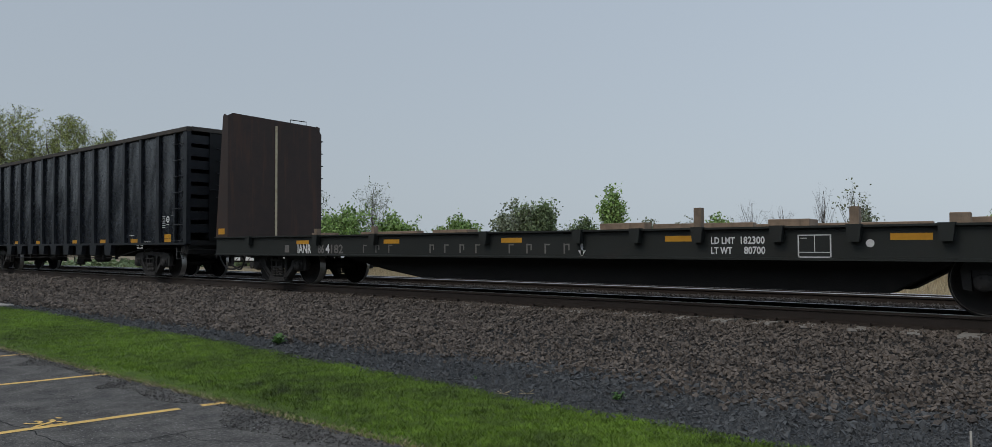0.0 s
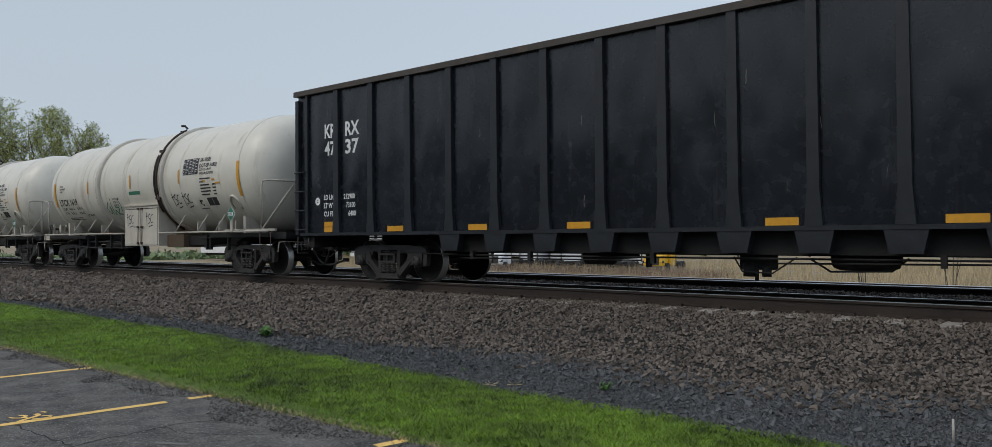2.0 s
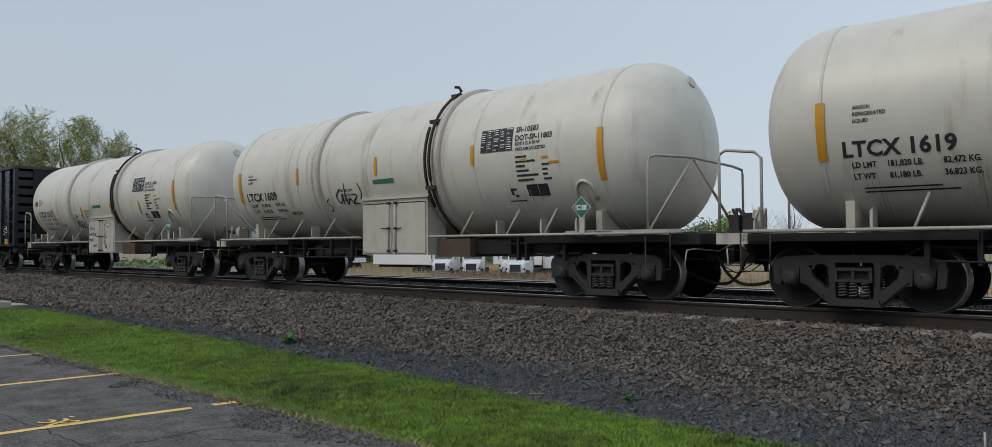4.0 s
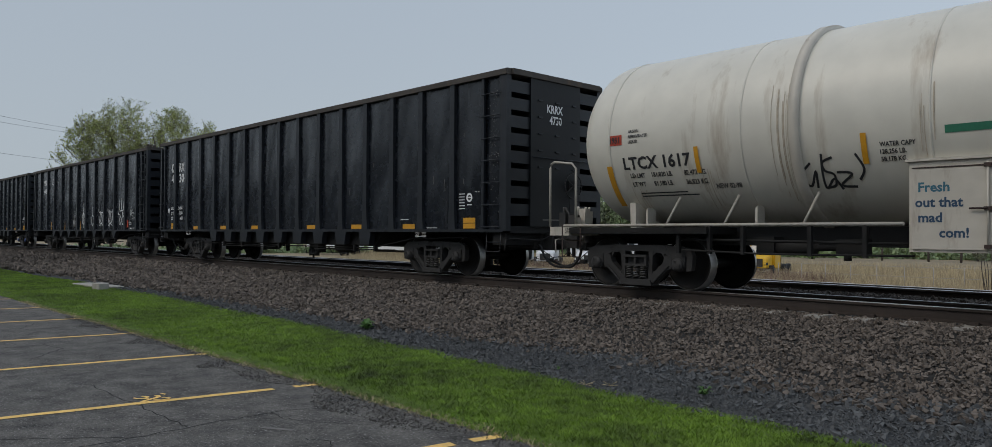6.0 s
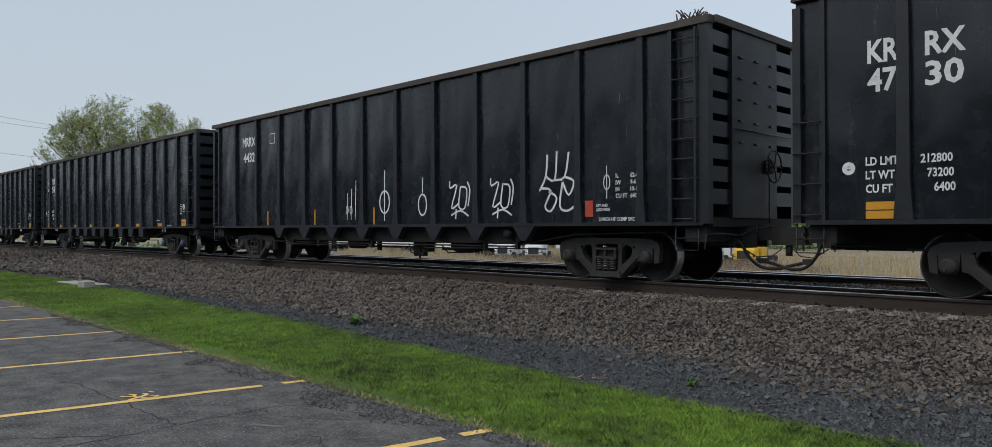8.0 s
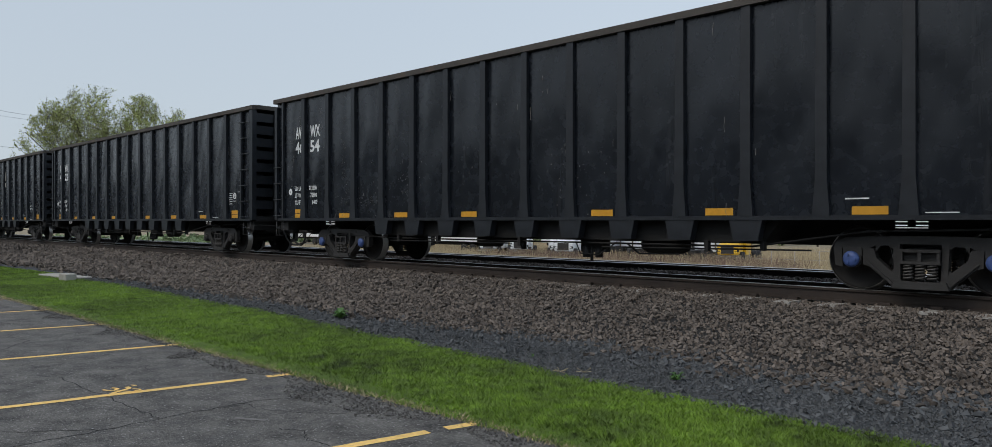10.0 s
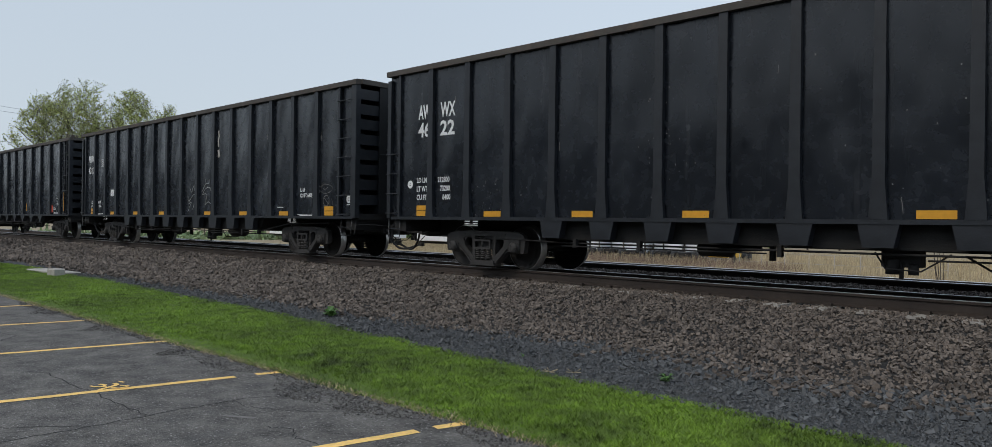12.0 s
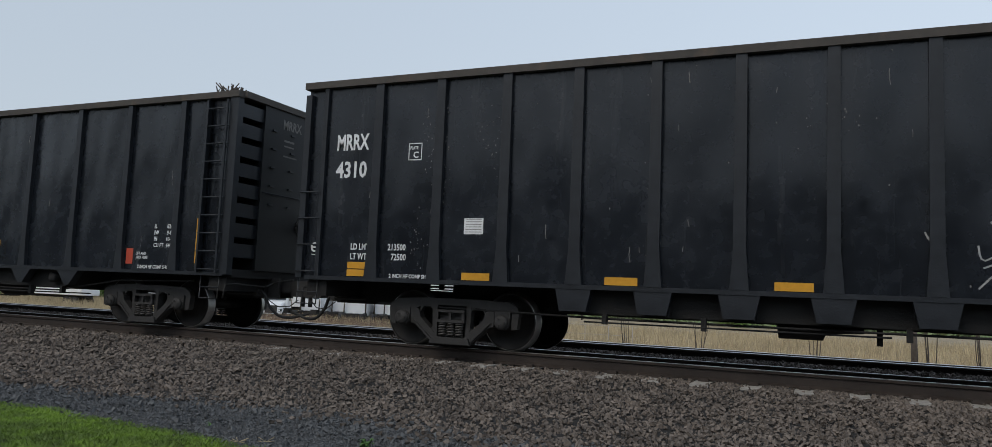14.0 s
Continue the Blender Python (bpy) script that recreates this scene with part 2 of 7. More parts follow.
TYRE = shade("black_tyre", (0.02, 0.02, 0.02), 0.85, 0, 0.2, 20, 0.1)
WIRE = shade("black_wire", (0.02, 0.02, 0.02), 0.6, 0, 0.1, 5, 0.0)
WEED = shade("weed_leaf", (0.07, 0.16, 0.03), 0.6, 0, 0.3, 5, 0.0, per_island=0.5)


# ---- mesh helpers ----
def part(name, shape, material, parent=None, label="", at=None):
    """Links a bmesh, or a mesh made before, as one object under parent."""
    if isinstance(shape, bmesh.types.BMesh):
        me = bpy.data.meshes.new(name)
        bmesh.ops.recalc_face_normals(shape, faces=shape.faces)
        shape.to_mesh(me)
        shape.free()
        for m in (material if isinstance(material, (list, tuple)) else [material]):
            me.materials.append(m)
    else:
        me = shape
        if material is not None and not me.materials:
            me.materials.append(material)
    ob = new(name, me)
    ob.parent = parent
    if at is not None:
        ob.matrix_basis = at
    return tagged(ob, label)


def smooth(bm, angle=40):
    for f in bm.faces:
        f.smooth = True
    for e in bm.edges:
        if len(e.link_faces) == 2 and e.calc_face_angle(0) > radians(angle):
            e.smooth = False
    return bm


def box(bm, x0, x1, y0, y1, z0, z1, mi=0):
    v = [bm.verts.new(c) for c in ((x0, y0, z0), (x1, y0, z0), (x1, y1, z0), (x0, y1, z0), (x0, y0, z1), (x1, y0, z1), (x1, y1, z1), (x0, y1, z1))]
    for q in ((3, 2, 1, 0), (4, 5, 6, 7), (0, 1, 5, 4), (1, 2, 6, 5), (2, 3, 7, 6), (3, 0, 4, 7)):
        bm.faces.new([v[i] for i in q]).material_index = mi
    return bm


def prism(bm, outline, y0, y1, axis="y", mi=0):
    """A flat outline, given in the two other axes, drawn out from y0 to y1 along axis."""
    def at(a, b, c):
        return {"y": (a, c, b), "x": (c, a, b), "z": (a, b, c)}[axis]
    lo = [bm.verts.new(at(a, b, y0)) for a, b in outline]
    hi = [bm.verts.new(at(a, b, y1)) for a, b in outline]
    n = len(outline)
    bm.faces.new(lo).material_index = mi
    bm.faces.new(hi[::-1]).material_index = mi
    for i in range(n):
        bm.faces.new((lo[i], hi[i], hi[(i + 1) % n], lo[(i + 1) % n])).material_index = mi
    return bm


def tube(bm, points, r, n=8, mi=0):
    """A round bar along points; r is one radius or one for each point."""
    rings = []
    pts = [Vector(q) for q in points]
    for i, q in enumerate(pts):
        d = (pts[min(i + 1, len(pts) - 1)] - pts[max(i - 1, 0)]).normalized()
        a = d.orthogonal().normalized() if abs(d.z) > 0.95 else d.cross(Vector((0, 0, 1))).normalized()
        b = d.cross(a)
        rr = r[i] if isinstance(r, (list, tuple)) else r
        rings.append([bm.verts.new(q + (a * math.cos(k * math.tau / n) + b * math.sin(k * math.tau / n)) * rr) for k in range(n)])
    for u, v in zip(rings, rings[1:]):
        for k in range(n):
            f = bm.faces.new((u[k], u[(k + 1) % n], v[(k + 1) % n], v[k]))
            f.material_index, f.smooth = mi, True
    for c in (rings[0][::-1], rings[-1]):
        bm.faces.new(c).material_index = mi
    return bm


def lathe(bm, profile, n=32, axis="y", centre=(0, 0, 0), mats=None):
    """A profile of (along the axis, radius), turned round the axis."""
    rings = []
    cx, cy, cz = centre
    for a, r in profile:
        ring = []
        for k in range(n):
            c, s = r * math.cos(k * math.tau / n), r * math.sin(k * math.tau / n)
            ring.append(bm.verts.new((cx + c, cy + a, cz + s) if axis == "y" else (cx + a, cy + c, cz + s) if axis == "x" else (cx + c, cy + s, cz + a)))
        rings.append(ring)
    for i, (u, v) in enumerate(zip(rings, rings[1:])):
        for k in range(n):
            f = bm.faces.new((u[k], v[k], v[(k + 1) % n], u[(k + 1) % n]))
            f.smooth = True
            if mats:
                f.material_index = mats[i]
    for c in (rings[0], rings[-1][::-1]):
        bm.faces.new(c)
    return bm


def raw_mesh(name, verts, faces, material, smooth_faces=False):
    """A mesh from numpy arrays: verts (n, 3), faces (m, 3 or 4)."""
    me = bpy.data.meshes.new(name)
    verts, faces = np.asarray(verts, np.float32), np.asarray(faces, np.int32)
    k = faces.shape[1]
    me.vertices.add(len(verts))
    me.vertices.foreach_set("co", verts.ravel())
    me.loops.add(faces.size)
    me.loops.foreach_set("vertex_index", faces.ravel())
    me.polygons.add(len(faces))
    me.polygons.foreach_set("loop_start", np.arange(0, faces.size, k, dtype=np.int32))
    me.polygons.foreach_set("use_smooth", np.full(len(faces), smooth_faces))
    me.update(calc_edges=True)
    me.materials.append(material)
    return me


LETTERS = {}


def letters(words, height):
    """A flat mesh of words, in x to the right and y up from their lower left corner: (vertices, faces, width)."""
    if words not in LETTERS:
        cu = bpy.data.curves.new("letters", "FONT")
        cu.body, cu.size, cu.resolution_u, cu.offset = words, 1.0, 2, 0.028
        ob = bpy.data.objects.new("letters", cu)
        scene.collection.objects.link(ob)
        dg = bpy.context.evaluated_depsgraph_get()
        me = bpy.data.meshes.new_from_object(ob.evaluated_get(dg))
        v = [tuple(w.co) for w in me.vertices]
        f = [tuple(q.vertices) for q in me.polygons]
        bpy.data.objects.remove(ob)
        bpy.data.curves.remove(cu)
        bpy.data.meshes.remove(me)
        LETTERS[words] = (v, f)
    v, f = LETTERS[words]
    k = height / 0.69
    x0 = min(q[0] for q in v)
    return [((q[0] - x0) * k, q[1] * k) for q in v], f


# ---- ground, track and car park ----
TRACK_Y = 12.56
LOT_Z = -0.62


def ground_height(x, y):
    """The lie of the land: car park, lawn, gravel shoulder, track bed, and the field that falls away behind."""
    wobble = 0.02 * noise.noise((x * 0.5, y * 0.5, 0)) + 0.015 * noise.noise((x * 1.7, y * 1.7, 3))
    pts = ((4.3, LOT_Z), (4.5, LOT_Z + 0.03), (6.2, -0.60), (7.0, -0.57), (9.0, -0.44), (10.85, -0.27), (11.3, -0.25), (13.5, -0.25), (14.2, -0.2), (15.3, -0.17), (15.75, -0.21), (16.1, -0.25), (18.7, -0.25), (19.6, -0.7), (22, -1.3), (45, -2.3), (5000, -2.6))
    if y <= 4.3:
        return LOT_Z
    for (a, za), (b, zb) in zip(pts, pts[1:]):
        if y <= b:
            k = (y - a) / (b - a)
            return za + (zb - za) * k + (wobble if 4.4 < y < 60 else 0)
    return -2.6


def sheet(name, xs, ys, height, material):
    v = [(x, y, height(x, y)) for y in ys for x in xs]
    n = len(xs)
    f = [(j * n + i, j * n + i + 1, (j + 1) * n + i + 1, (j + 1) * n + i) for j in range(len(ys) - 1) for i in range(n - 1)]
    return part(name, raw_mesh(name, v, f, material, True), None)


def spread(a, b, n):
    return [a + (b - a) * i / n for i in range(n + 1)]


def lawn_edge(x):
    """Where the lawn meets the gravel."""
    return min(5.88 + 0.06 * max(0, -x - 1), 6.85) + 0.06 * math.sin(x * 0.45) + 0.08 * noise.noise((x * 1.3, 0, 5))


def lot_edge(x):
    return 4.18 + 0.05 * noise.noise((x * 0.9, 2, 0)) + 0.03 * noise.noise((x * 3.1, 4, 0))


def band(name, low, high, lift, xs, steps, material):
    """A strip of ground between the lines low(x) and high(x)."""
    v = []
    for j in range(steps + 1):
        for x in xs:
            y = low(x) + (high(x) - low(x)) * j / steps
            v.append((x, y, ground_height(x, y) + lift))
    n = len(xs)
    f = [(j * n + i, j * n + i + 1, (j + 1) * n + i + 1, (j + 1) * n + i) for j in range(steps) for i in range(n - 1)]
    return part(name, raw_mesh(name, v, f, material, True), None)


far_x = [-4000, -1500, -600, -300, -160, -110] + spread(-80, 30, 150) + [60, 140, 400, 1500, 4000]
far_y = [-4000, -800, -200, -60, -20] + [19.5, 22, 26, 32, 40, 50, 70, 100, 160, 300, 800, 2000, 4500]
ground = sheet("ground", far_x, far_y, lambda x, y: ground_height(x, y) if y > 0 else LOT_Z - 0.12, FIELD)
tagged(ground, "wide tan field of dry grass behind the railway", "ground", kind="structure")
near_x = [-400, -200, -120, -90] + spread(-70, 14, 300) + [30, 80, 300]
lot = band("car_park", lambda x: -26.0, lot_edge, 0.0, near_x, 1, ASPHALT)
tagged(lot, "worn dark asphalt car park with yellow bay lines", "car park", kind="structure")
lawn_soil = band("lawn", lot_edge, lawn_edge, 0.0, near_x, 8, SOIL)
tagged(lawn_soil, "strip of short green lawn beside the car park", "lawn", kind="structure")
chips = band("gravel_shoulder", lawn_edge, lambda x: 8.2, 0.0, near_x, 6, CHIPS)
tagged(chips, "band of fine dark grey gravel at the ballast foot", "gravel", kind="structure")


def ballast_edge(x):
    """Where the coarse ballast ends on the fine gravel."""
    return float(np.interp(x, (-30, -16, -10, -8, -6, -4.5, -3.5, -2.5, -1), (7.4, 7.4, 7.2, 7.35, 7.6, 7.75, 7.4, 7.4, 7.85))) + 0.12 * noise.noise((x * 0.9, 1, 0))


# ballast bed under the stones, coloured dark as the shadow in their gaps
bed = band("ballast_bed", lambda x: ballast_edge(x) + 0.15, lambda x: 19.8, 0.012, near_x, 44, GAP_SHADED_BED)
tagged(bed, "near-black ballast bed, shade between the stones put into its colour", "ballast", kind="structure")


# plain unseen wall added behind the viewer: closes the car park, darkens car reflections
bm = bmesh.new()
box(bm, -420, 60, -27.0, -26.5, LOT_Z - 0.2, 9.0)
tagged(part("wall_south", bm, REFLECTION_WALL), "plain dark unseen wall added to darken the cars' reflections", "wall", kind="structure")


def rail(y, z, name_label):
    thing = new("rail")
    tagged(thing, name_label, "rail", "rails of the two tracks", "structure")
    thing.matrix_basis = pose(0, y, z)
    bm = bmesh.new()
    prism(bm, ((-0.076, -0.205), (0.076, -0.205), (0.076, -0.19), (0.014, -0.165), (0.009, -0.055), (0.037, -0.042), (0.037, -0.008), (-0.037, -0.008), (-0.037, -0.042), (-0.009, -0.055), (-0.014, -0.165), (-0.076, -0.19)), -400, 300, "x")
    part("web_and_foot", bm, RAIL_WEB, thing)
    bm = bmesh.new()
    prism(bm, ((-0.037, -0.008), (0.037, -0.008), (0.03, 0.0), (-0.03, 0.0)), -400, 300, "x")
    part("running_surface", bm, RAIL_TOP, thing, "bright worn rail head")
    return thing


# the curve is canted: the far rail of each track lies lower
SECOND_Y = 16.7
rail(TRACK_Y - 0.7535, 0.0, "rusty steel rail with a bright worn head")
rail(TRACK_Y + 0.7535, -0.045, "rusty steel rail with a bright worn head")
rail(SECOND_Y - 0.7535, -0.02, "rusty steel rail of the second track")
rail(SECOND_Y + 0.7535, -0.07, "rusty steel rail of the second track")


# ---- rolling stock: parts that all the cars share ----
def empty(name, m):
    ob = new(name)
    ob.matrix_basis = m
    return ob


def wheel_mesh():
    bm = bmesh.new()
    for side in (-1, 1):
        # tread, flange and dished plate, from the outer face inwards
        pr = [(0.80, 0.06), (0.80, 0.13), (0.765, 0.16), (0.75, 0.36), (0.79, 0.395), (0.79, 0.436), (0.785, 0.450), (0.69, 0.459), (0.675, 0.487), (0.655, 0.487), (0.65, 0.40), (0.69, 0.36), (0.70, 0.16), (0.66, 0.13), (0.66, 0.06)]
        if side < 0:
            pr = [(-a, r) for a, r in pr]
        lathe(bm, pr, 40, "y", mats=[0, 0, 0, 0, 0, 1, 1, 1, 1, 0, 0, 0, 0, 0])
        tube(bm, ((0, side * 0.79, 0), (0, side * 1.08, 0)), 0.085, 16)
        for k in range(3):
            a = k * math.tau / 3
            tube(bm, ((0.045 * math.cos(a), side * 1.07, 0.045 * math.sin(a)), (0.045 * math.cos(a), side * 1.10, 0.045 * math.sin(a))), 0.016, 6)
    tube(bm, ((0, -0.7, 0), (0, 0.7, 0)), 0.085, 16)
    me = bpy.data.meshes.new("wheelset")
    bmesh.ops.recalc_face_normals(bm, faces=bm.faces)
    bm.to_mesh(me)
    bm.free()
    me.materials.append(WHEEL)
    me.materials.append(TREAD)
    return me


def side_frame_mesh():
    """One cast side frame in the plane y = 0, from journal to journal, with its openings."""
    bm = bmesh.new()
    t = 0.06
    # top member, flat in the middle and bowed down over the journals
    prism(bm, ((-1.16, 0.6), (-1.12, 0.7), (-0.98, 0.765), (-0.5, 0.79), (0.5, 0.79), (0.98, 0.765), (1.12, 0.7), (1.16, 0.6), (0.68, 0.6), (0.52, 0.68), (-0.52, 0.68), (-0.68, 0.6)), -t, t)
    for s in (-1, 1):
        # outer pedestal leg, diagonal, column and the web that closes the D-shaped window
        prism(bm, [(s * a, b) for a, b in ((1.16, 0.61), (1.13, 0.36), (1.03, 0.34), (1.04, 0.61))], -t, t)
        prism(bm, [(s * a, b) for a, b in ((0.75, 0.61), (0.74, 0.38), (0.66, 0.36), (0.34, 0.08), (0.22, 0.1), (0.24, 0.19), (0.56, 0.47), (0.6, 0.61))], -t * 1.25, t * 1.25)
        prism(bm, [(s * a, b) for a, b in ((0.25, 0.15), (0.33, 0.2), (0.35, 0.69), (0.26, 0.69))], -t * 1.15, t * 1.15)
        prism(bm, [(s * a, b) for a, b in ((0.34, 0.6), (0.34, 0.69), (0.58, 0.69), (0.58, 0.56), (0.52, 0.65), (0.41, 0.66))], -t * 0.9, t * 0.9)
        prism(bm, [(s * a, b) for a, b in ((0.33, 0.2), (0.33, 0.34), (0.38, 0.3), (0.46, 0.385))], -t * 0.9, t * 0.9)
        # raised rib along the diagonal, bearing adapter and its box
        prism(bm, [(s * a, b) for a, b in ((0.7, 0.43), (0.66, 0.43), (0.33, 0.135), (0.37, 0.125))], -t * 1.7, -t * 1.2)
        prism(bm, [(s * a, b) for a, b in ((0.76, 0.5), (0.76, 0.62), (1.02, 0.62), (1.02, 0.5), (0.96, 0.56), (0.82, 0.56))], -t * 1.35, t * 1.35)
        tube(bm, ((s * 0.889, -t - 0.05, 0.457), (s * 0.889, t, 0.457)), 0.125, 18)
        box(bm, s * 0.6 - 0.03, s * 0.6 + 0.03, -t * 1.25, -t, 0.7, 0.74)
    prism(bm, ((-0.36, 0.07), (0.36, 0.07), (0.32, 0.175), (-0.32, 0.175)), -t * 2.1, t * 1.9)
    # bolster end: a hollow box with a post between its two windows
    for x0, x1 in ((-0.25, -0.21), (-0.02, 0.02), (0.21, 0.25)):
        box(bm, x0, x1, -0.13, -0.09, 0.44, 0.58)
    for z0, z1 in ((0.41, 0.45), (0.57, 0.61)):
        box(bm, -0.26, 0.26, -0.14, 0.35, z0, z1)
    box(bm, -0.22, 0.22, -0.04, 0.3, 0.45, 0.57)
    me = bpy.data.meshes.new("side_frame")
    bmesh.ops.recalc_face_normals(bm, faces=bm.faces)
    bm.to_mesh(me)
    bm.free()
    me.materials.append(TRUCK)
    return me


def spring_mesh():
    bm = bmesh.new()
    pts = [(0.058 * math.cos(k * math.tau / 7), 0.058 * math.sin(k * math.tau / 7), 0.19 + 0.21 * k / 35) for k in range(36)]
    tube(bm, pts, 0.0145, 5)
    me = bpy.data.meshes.new("spring")
    bm.to_mesh(me)
    bm.free()
    me.materials.append(SPRING_STEEL)
    return me


WHEELSET, SIDE_FRAME, SPRING = wheel_mesh(), side_frame_mesh(), spring_mesh()


def cap_mesh():
    bm = bmesh.new()
    lathe(bm, ((0.0, 0.115), (-0.03, 0.115), (-0.055, 0.085), (-0.06, 0.03)), 18, "y")
    for k in range(3):
        a = k * math.tau / 3
        tube(bm, ((0.065 * math.cos(a), -0.04, 0.065 * math.sin(a)), (0.065 * math.cos(a), -0.075, 0.065 * math.sin(a))), 0.018, 6)
    me = bpy.data.meshes.new("bearing_cap")
    bmesh.ops.recalc_face_normals(bm, faces=bm.faces)
    bm.to_mesh(me)
    bm.free()
    return me


CAP = cap_mesh()
CAP.materials.append(TRUCK)
CAP_BLUE = CAP.copy()
CAP_BLUE.materials.clear()
CAP_BLUE.materials.append(BLUE_CAP)


def bogie(car, x, blue=False):
    bm = bmesh.new()
    box(bm, -0.2, 0.2, -1.0, 1.0, 0.46, 0.62)
    tube(bm, ((0, 0, 0.6), (0, 0, 0.78)), 0.2, 16)
    for s in (-1, 1):
        box(bm, s * 0.42 - 0.05, s * 0.42 + 0.05, -0.85, 0.85, 0.38, 0.47)       # brake beams
        for y in (-0.75, 0.75):
            box(bm, s * 0.42 - 0.03, s * 0.42 + 0.03, y - 0.05, y + 0.05, 0.3, 0.55)
    b = part("bogie", bm, UNDER, car, at=pose(x, 0, 0))
    for y in (-1.03, 1.03):
        part("side_frame", SIDE_FRAME, None, b, at=pose(0, y, 0, 0, 0, 0 if y < 0 else 180))
        for dx in (-0.15, 0.0, 0.15):
            part("spring", SPRING, None, b, at=pose(dx, y - 0.07 if y < 0 else y + 0.07, 0))
    for dx in (-0.889, 0.889):
        part("wheelset", WHEELSET, None, b, at=pose(dx, 0, 0.457))
        for y in (-1.135, 1.135):
            part("bearing_cap", CAP_BLUE if blue else CAP, None, b, at=pose(dx, y, 0.457, 0, 0, 0 if y < 0 else 180))
    return b


def coupler(car, x, way, hose=True):
    pale = hose == "pale"
    bm = bmesh.new()
    box(bm, min(0, way * 0.75), max(0, way * 0.75), -0.08, 0.08, 0.76, 0.94)
    prism(bm, [(way * a, b) for a, b in ((0.55, -0.14), (0.72, -0.2), (0.95, -0.16), (0.97, -0.02), (0.85, 0.02), (0.85, 0.12), (0.95, 0.19), (0.72, 0.2), (0.55, 0.14))], 0.68, 0.98, "z")
    box(bm, way * 0.02 - 0.04, way * 0.02 + 0.04, -0.32, 0.32, 0.62, 1.08)
    for y in (-0.2, 0.2):                                         # ribs of the striker casting
        box(bm, min(way * 0.05, way * 0.32), max(way * 0.05, way * 0.32), y - 0.03, y + 0.03, 0.64, 1.02)
    tube(bm, ((way * 0.82, -0.1, 0.5), (way * 0.82, -0.1, 0.7)), 0.04, 8)
    part("coupler", bm, TRUCK, car, at=pose(x, 0, 0))
    bm = bmesh.new()
    tube(bm, ((way * 0.02, -1.38, 0.62), (way * 0.05, -1.36, 0.86), (way * 0.12, -1.2, 0.88), (way * 0.14, -0.4, 0.84), (way * 0.3, -0.25, 0.95), (way * 0.6, -0.15, 1.0)), 0.014, 6)
    part("uncoupling_lever", bm, GALV if pale else TRUCK, car, at=pose(x, 0, 0))
    bm = bmesh.new()
    tube(bm, curved_3d(((way * 0.02, -0.42, 0.78), (way * 0.16, -0.42, 0.7), (way * 0.26, -0.4, 0.5), (way * 0.46, -0.36, 0.32), (way * 0.72, -0.3, 0.29), (way * 1.0, -0.26, 0.36), (way * 1.25, -0.24, 0.42))), 0.027, 8)
    hose_ob = part("air_hose", bm, RUBBER, car, at=pose(x, 0, 0))
    bm = bmesh.new()
    box(bm, way * 1.22 - 0.07, way * 1.22 + 0.07, -0.29, -0.2, 0.37, 0.46)
    part("glad_hand", bm, TRUCK, hose_ob)
    bm = bmesh.new()
    tube(bm, ((way * -0.7, -0.55, 0.7), (way * 0.02, -0.48, 0.7), (way * 0.1, -0.44, 0.72)), 0.022, 6)
    box(bm, way * 0.02 - 0.05, way * 0.02 + 0.05, -0.52, -0.4, 0.66, 0.8)
    part("angle_cock", bm, TRUCK, car, at=pose(x, 0, 0))
    bm = bmesh.new()
    tube(bm, ((way * 0.1, -0.3, 0.63), (way * 0.35, -0.26, 0.48), (way * 0.6, -0.2, 0.5), (way * 0.75, -0.16, 0.62)), 0.01, 5)
    part("hose_chain", bm, TRUCK, car, at=pose(x, 0, 0))


def curved_3d(points, n=4):
    """The points of a smooth line through the given ones."""
    out = []
    for i in range(len(points) - 1):
        p0, p1, p2, p3 = points[max(i - 1, 0)], points[i], points[i + 1], points[min(i + 2, len(points) - 1)]
        for k in range(n):
            t = k / n
            out.append(tuple(0.5 * (2 * b + (c - a) * t + (2 * a - 5 * b + 4 * c - d) * t * t + (3 * b - a - 3 * c + d) * t ** 3) for a, b, c, d in zip(p0, p1, p2, p3)))
    return out + [tuple(points[-1])]


def decal(car, name, shapes, material, where, label=""):
    """Flat marks as one mesh; where(u, v) puts each point (u along the car, v up) on the car's skin."""
    bm = bmesh.new()
    for verts, faces in shapes:
        vs = [bm.verts.new(where(*q)) for q in verts]
        for f in faces:
            try:
                bm.faces.new([vs[i] for i in f])
            except ValueError:
                pass
    return part(name, bm, material, car, label)


def words(u, v, height, text, squeeze=1.0):
    q, f = letters(text, height)
    return [(u + a * squeeze, v + b) for a, b in q], f


def fitted(u0, u1, v, height, text):
    """Words squeezed between u0 and u1."""
    q, f = letters(text, height)
    k = (u1 - u0) / max(a for a, b in q)
    return [(u0 + a * k, v + b) for a, b in q], f


def bar(u0, u1, v0, v1, n=1):
    q, f = [], []
    for i in range(n + 1):
        for j in range(2):
            q.append((u0 + (u1 - u0) * i / n, v1 if j else v0))
    for i in range(n):
        f.append((2 * i, 2 * i + 2, 2 * i + 3, 2 * i + 1))
    return q, f


def tall_bar(u0, u1, v0, v1, n=8):
    q, f = [], []
    for j in range(n + 1):
        q += [(u0, v0 + (v1 - v0) * j / n), (u1, v0 + (v1 - v0) * j / n)]
    for j in range(n):
        f.append((2 * j, 2 * j + 1, 2 * j + 3, 2 * j + 2))
    return q, f


def ring(u, v, r0, r1, n=20):
    q = []
    for k in range(n):
        c, s = math.cos(k * math.tau / n), math.sin(k * math.tau / n)
        q += [(u + c * r0, v + s * r0), (u + c * r1, v + s * r1)]
    return q, [(2 * k, 2 * k + 1, (2 * k + 3) % (2 * n), (2 * k + 2) % (2 * n)) for k in range(n)]


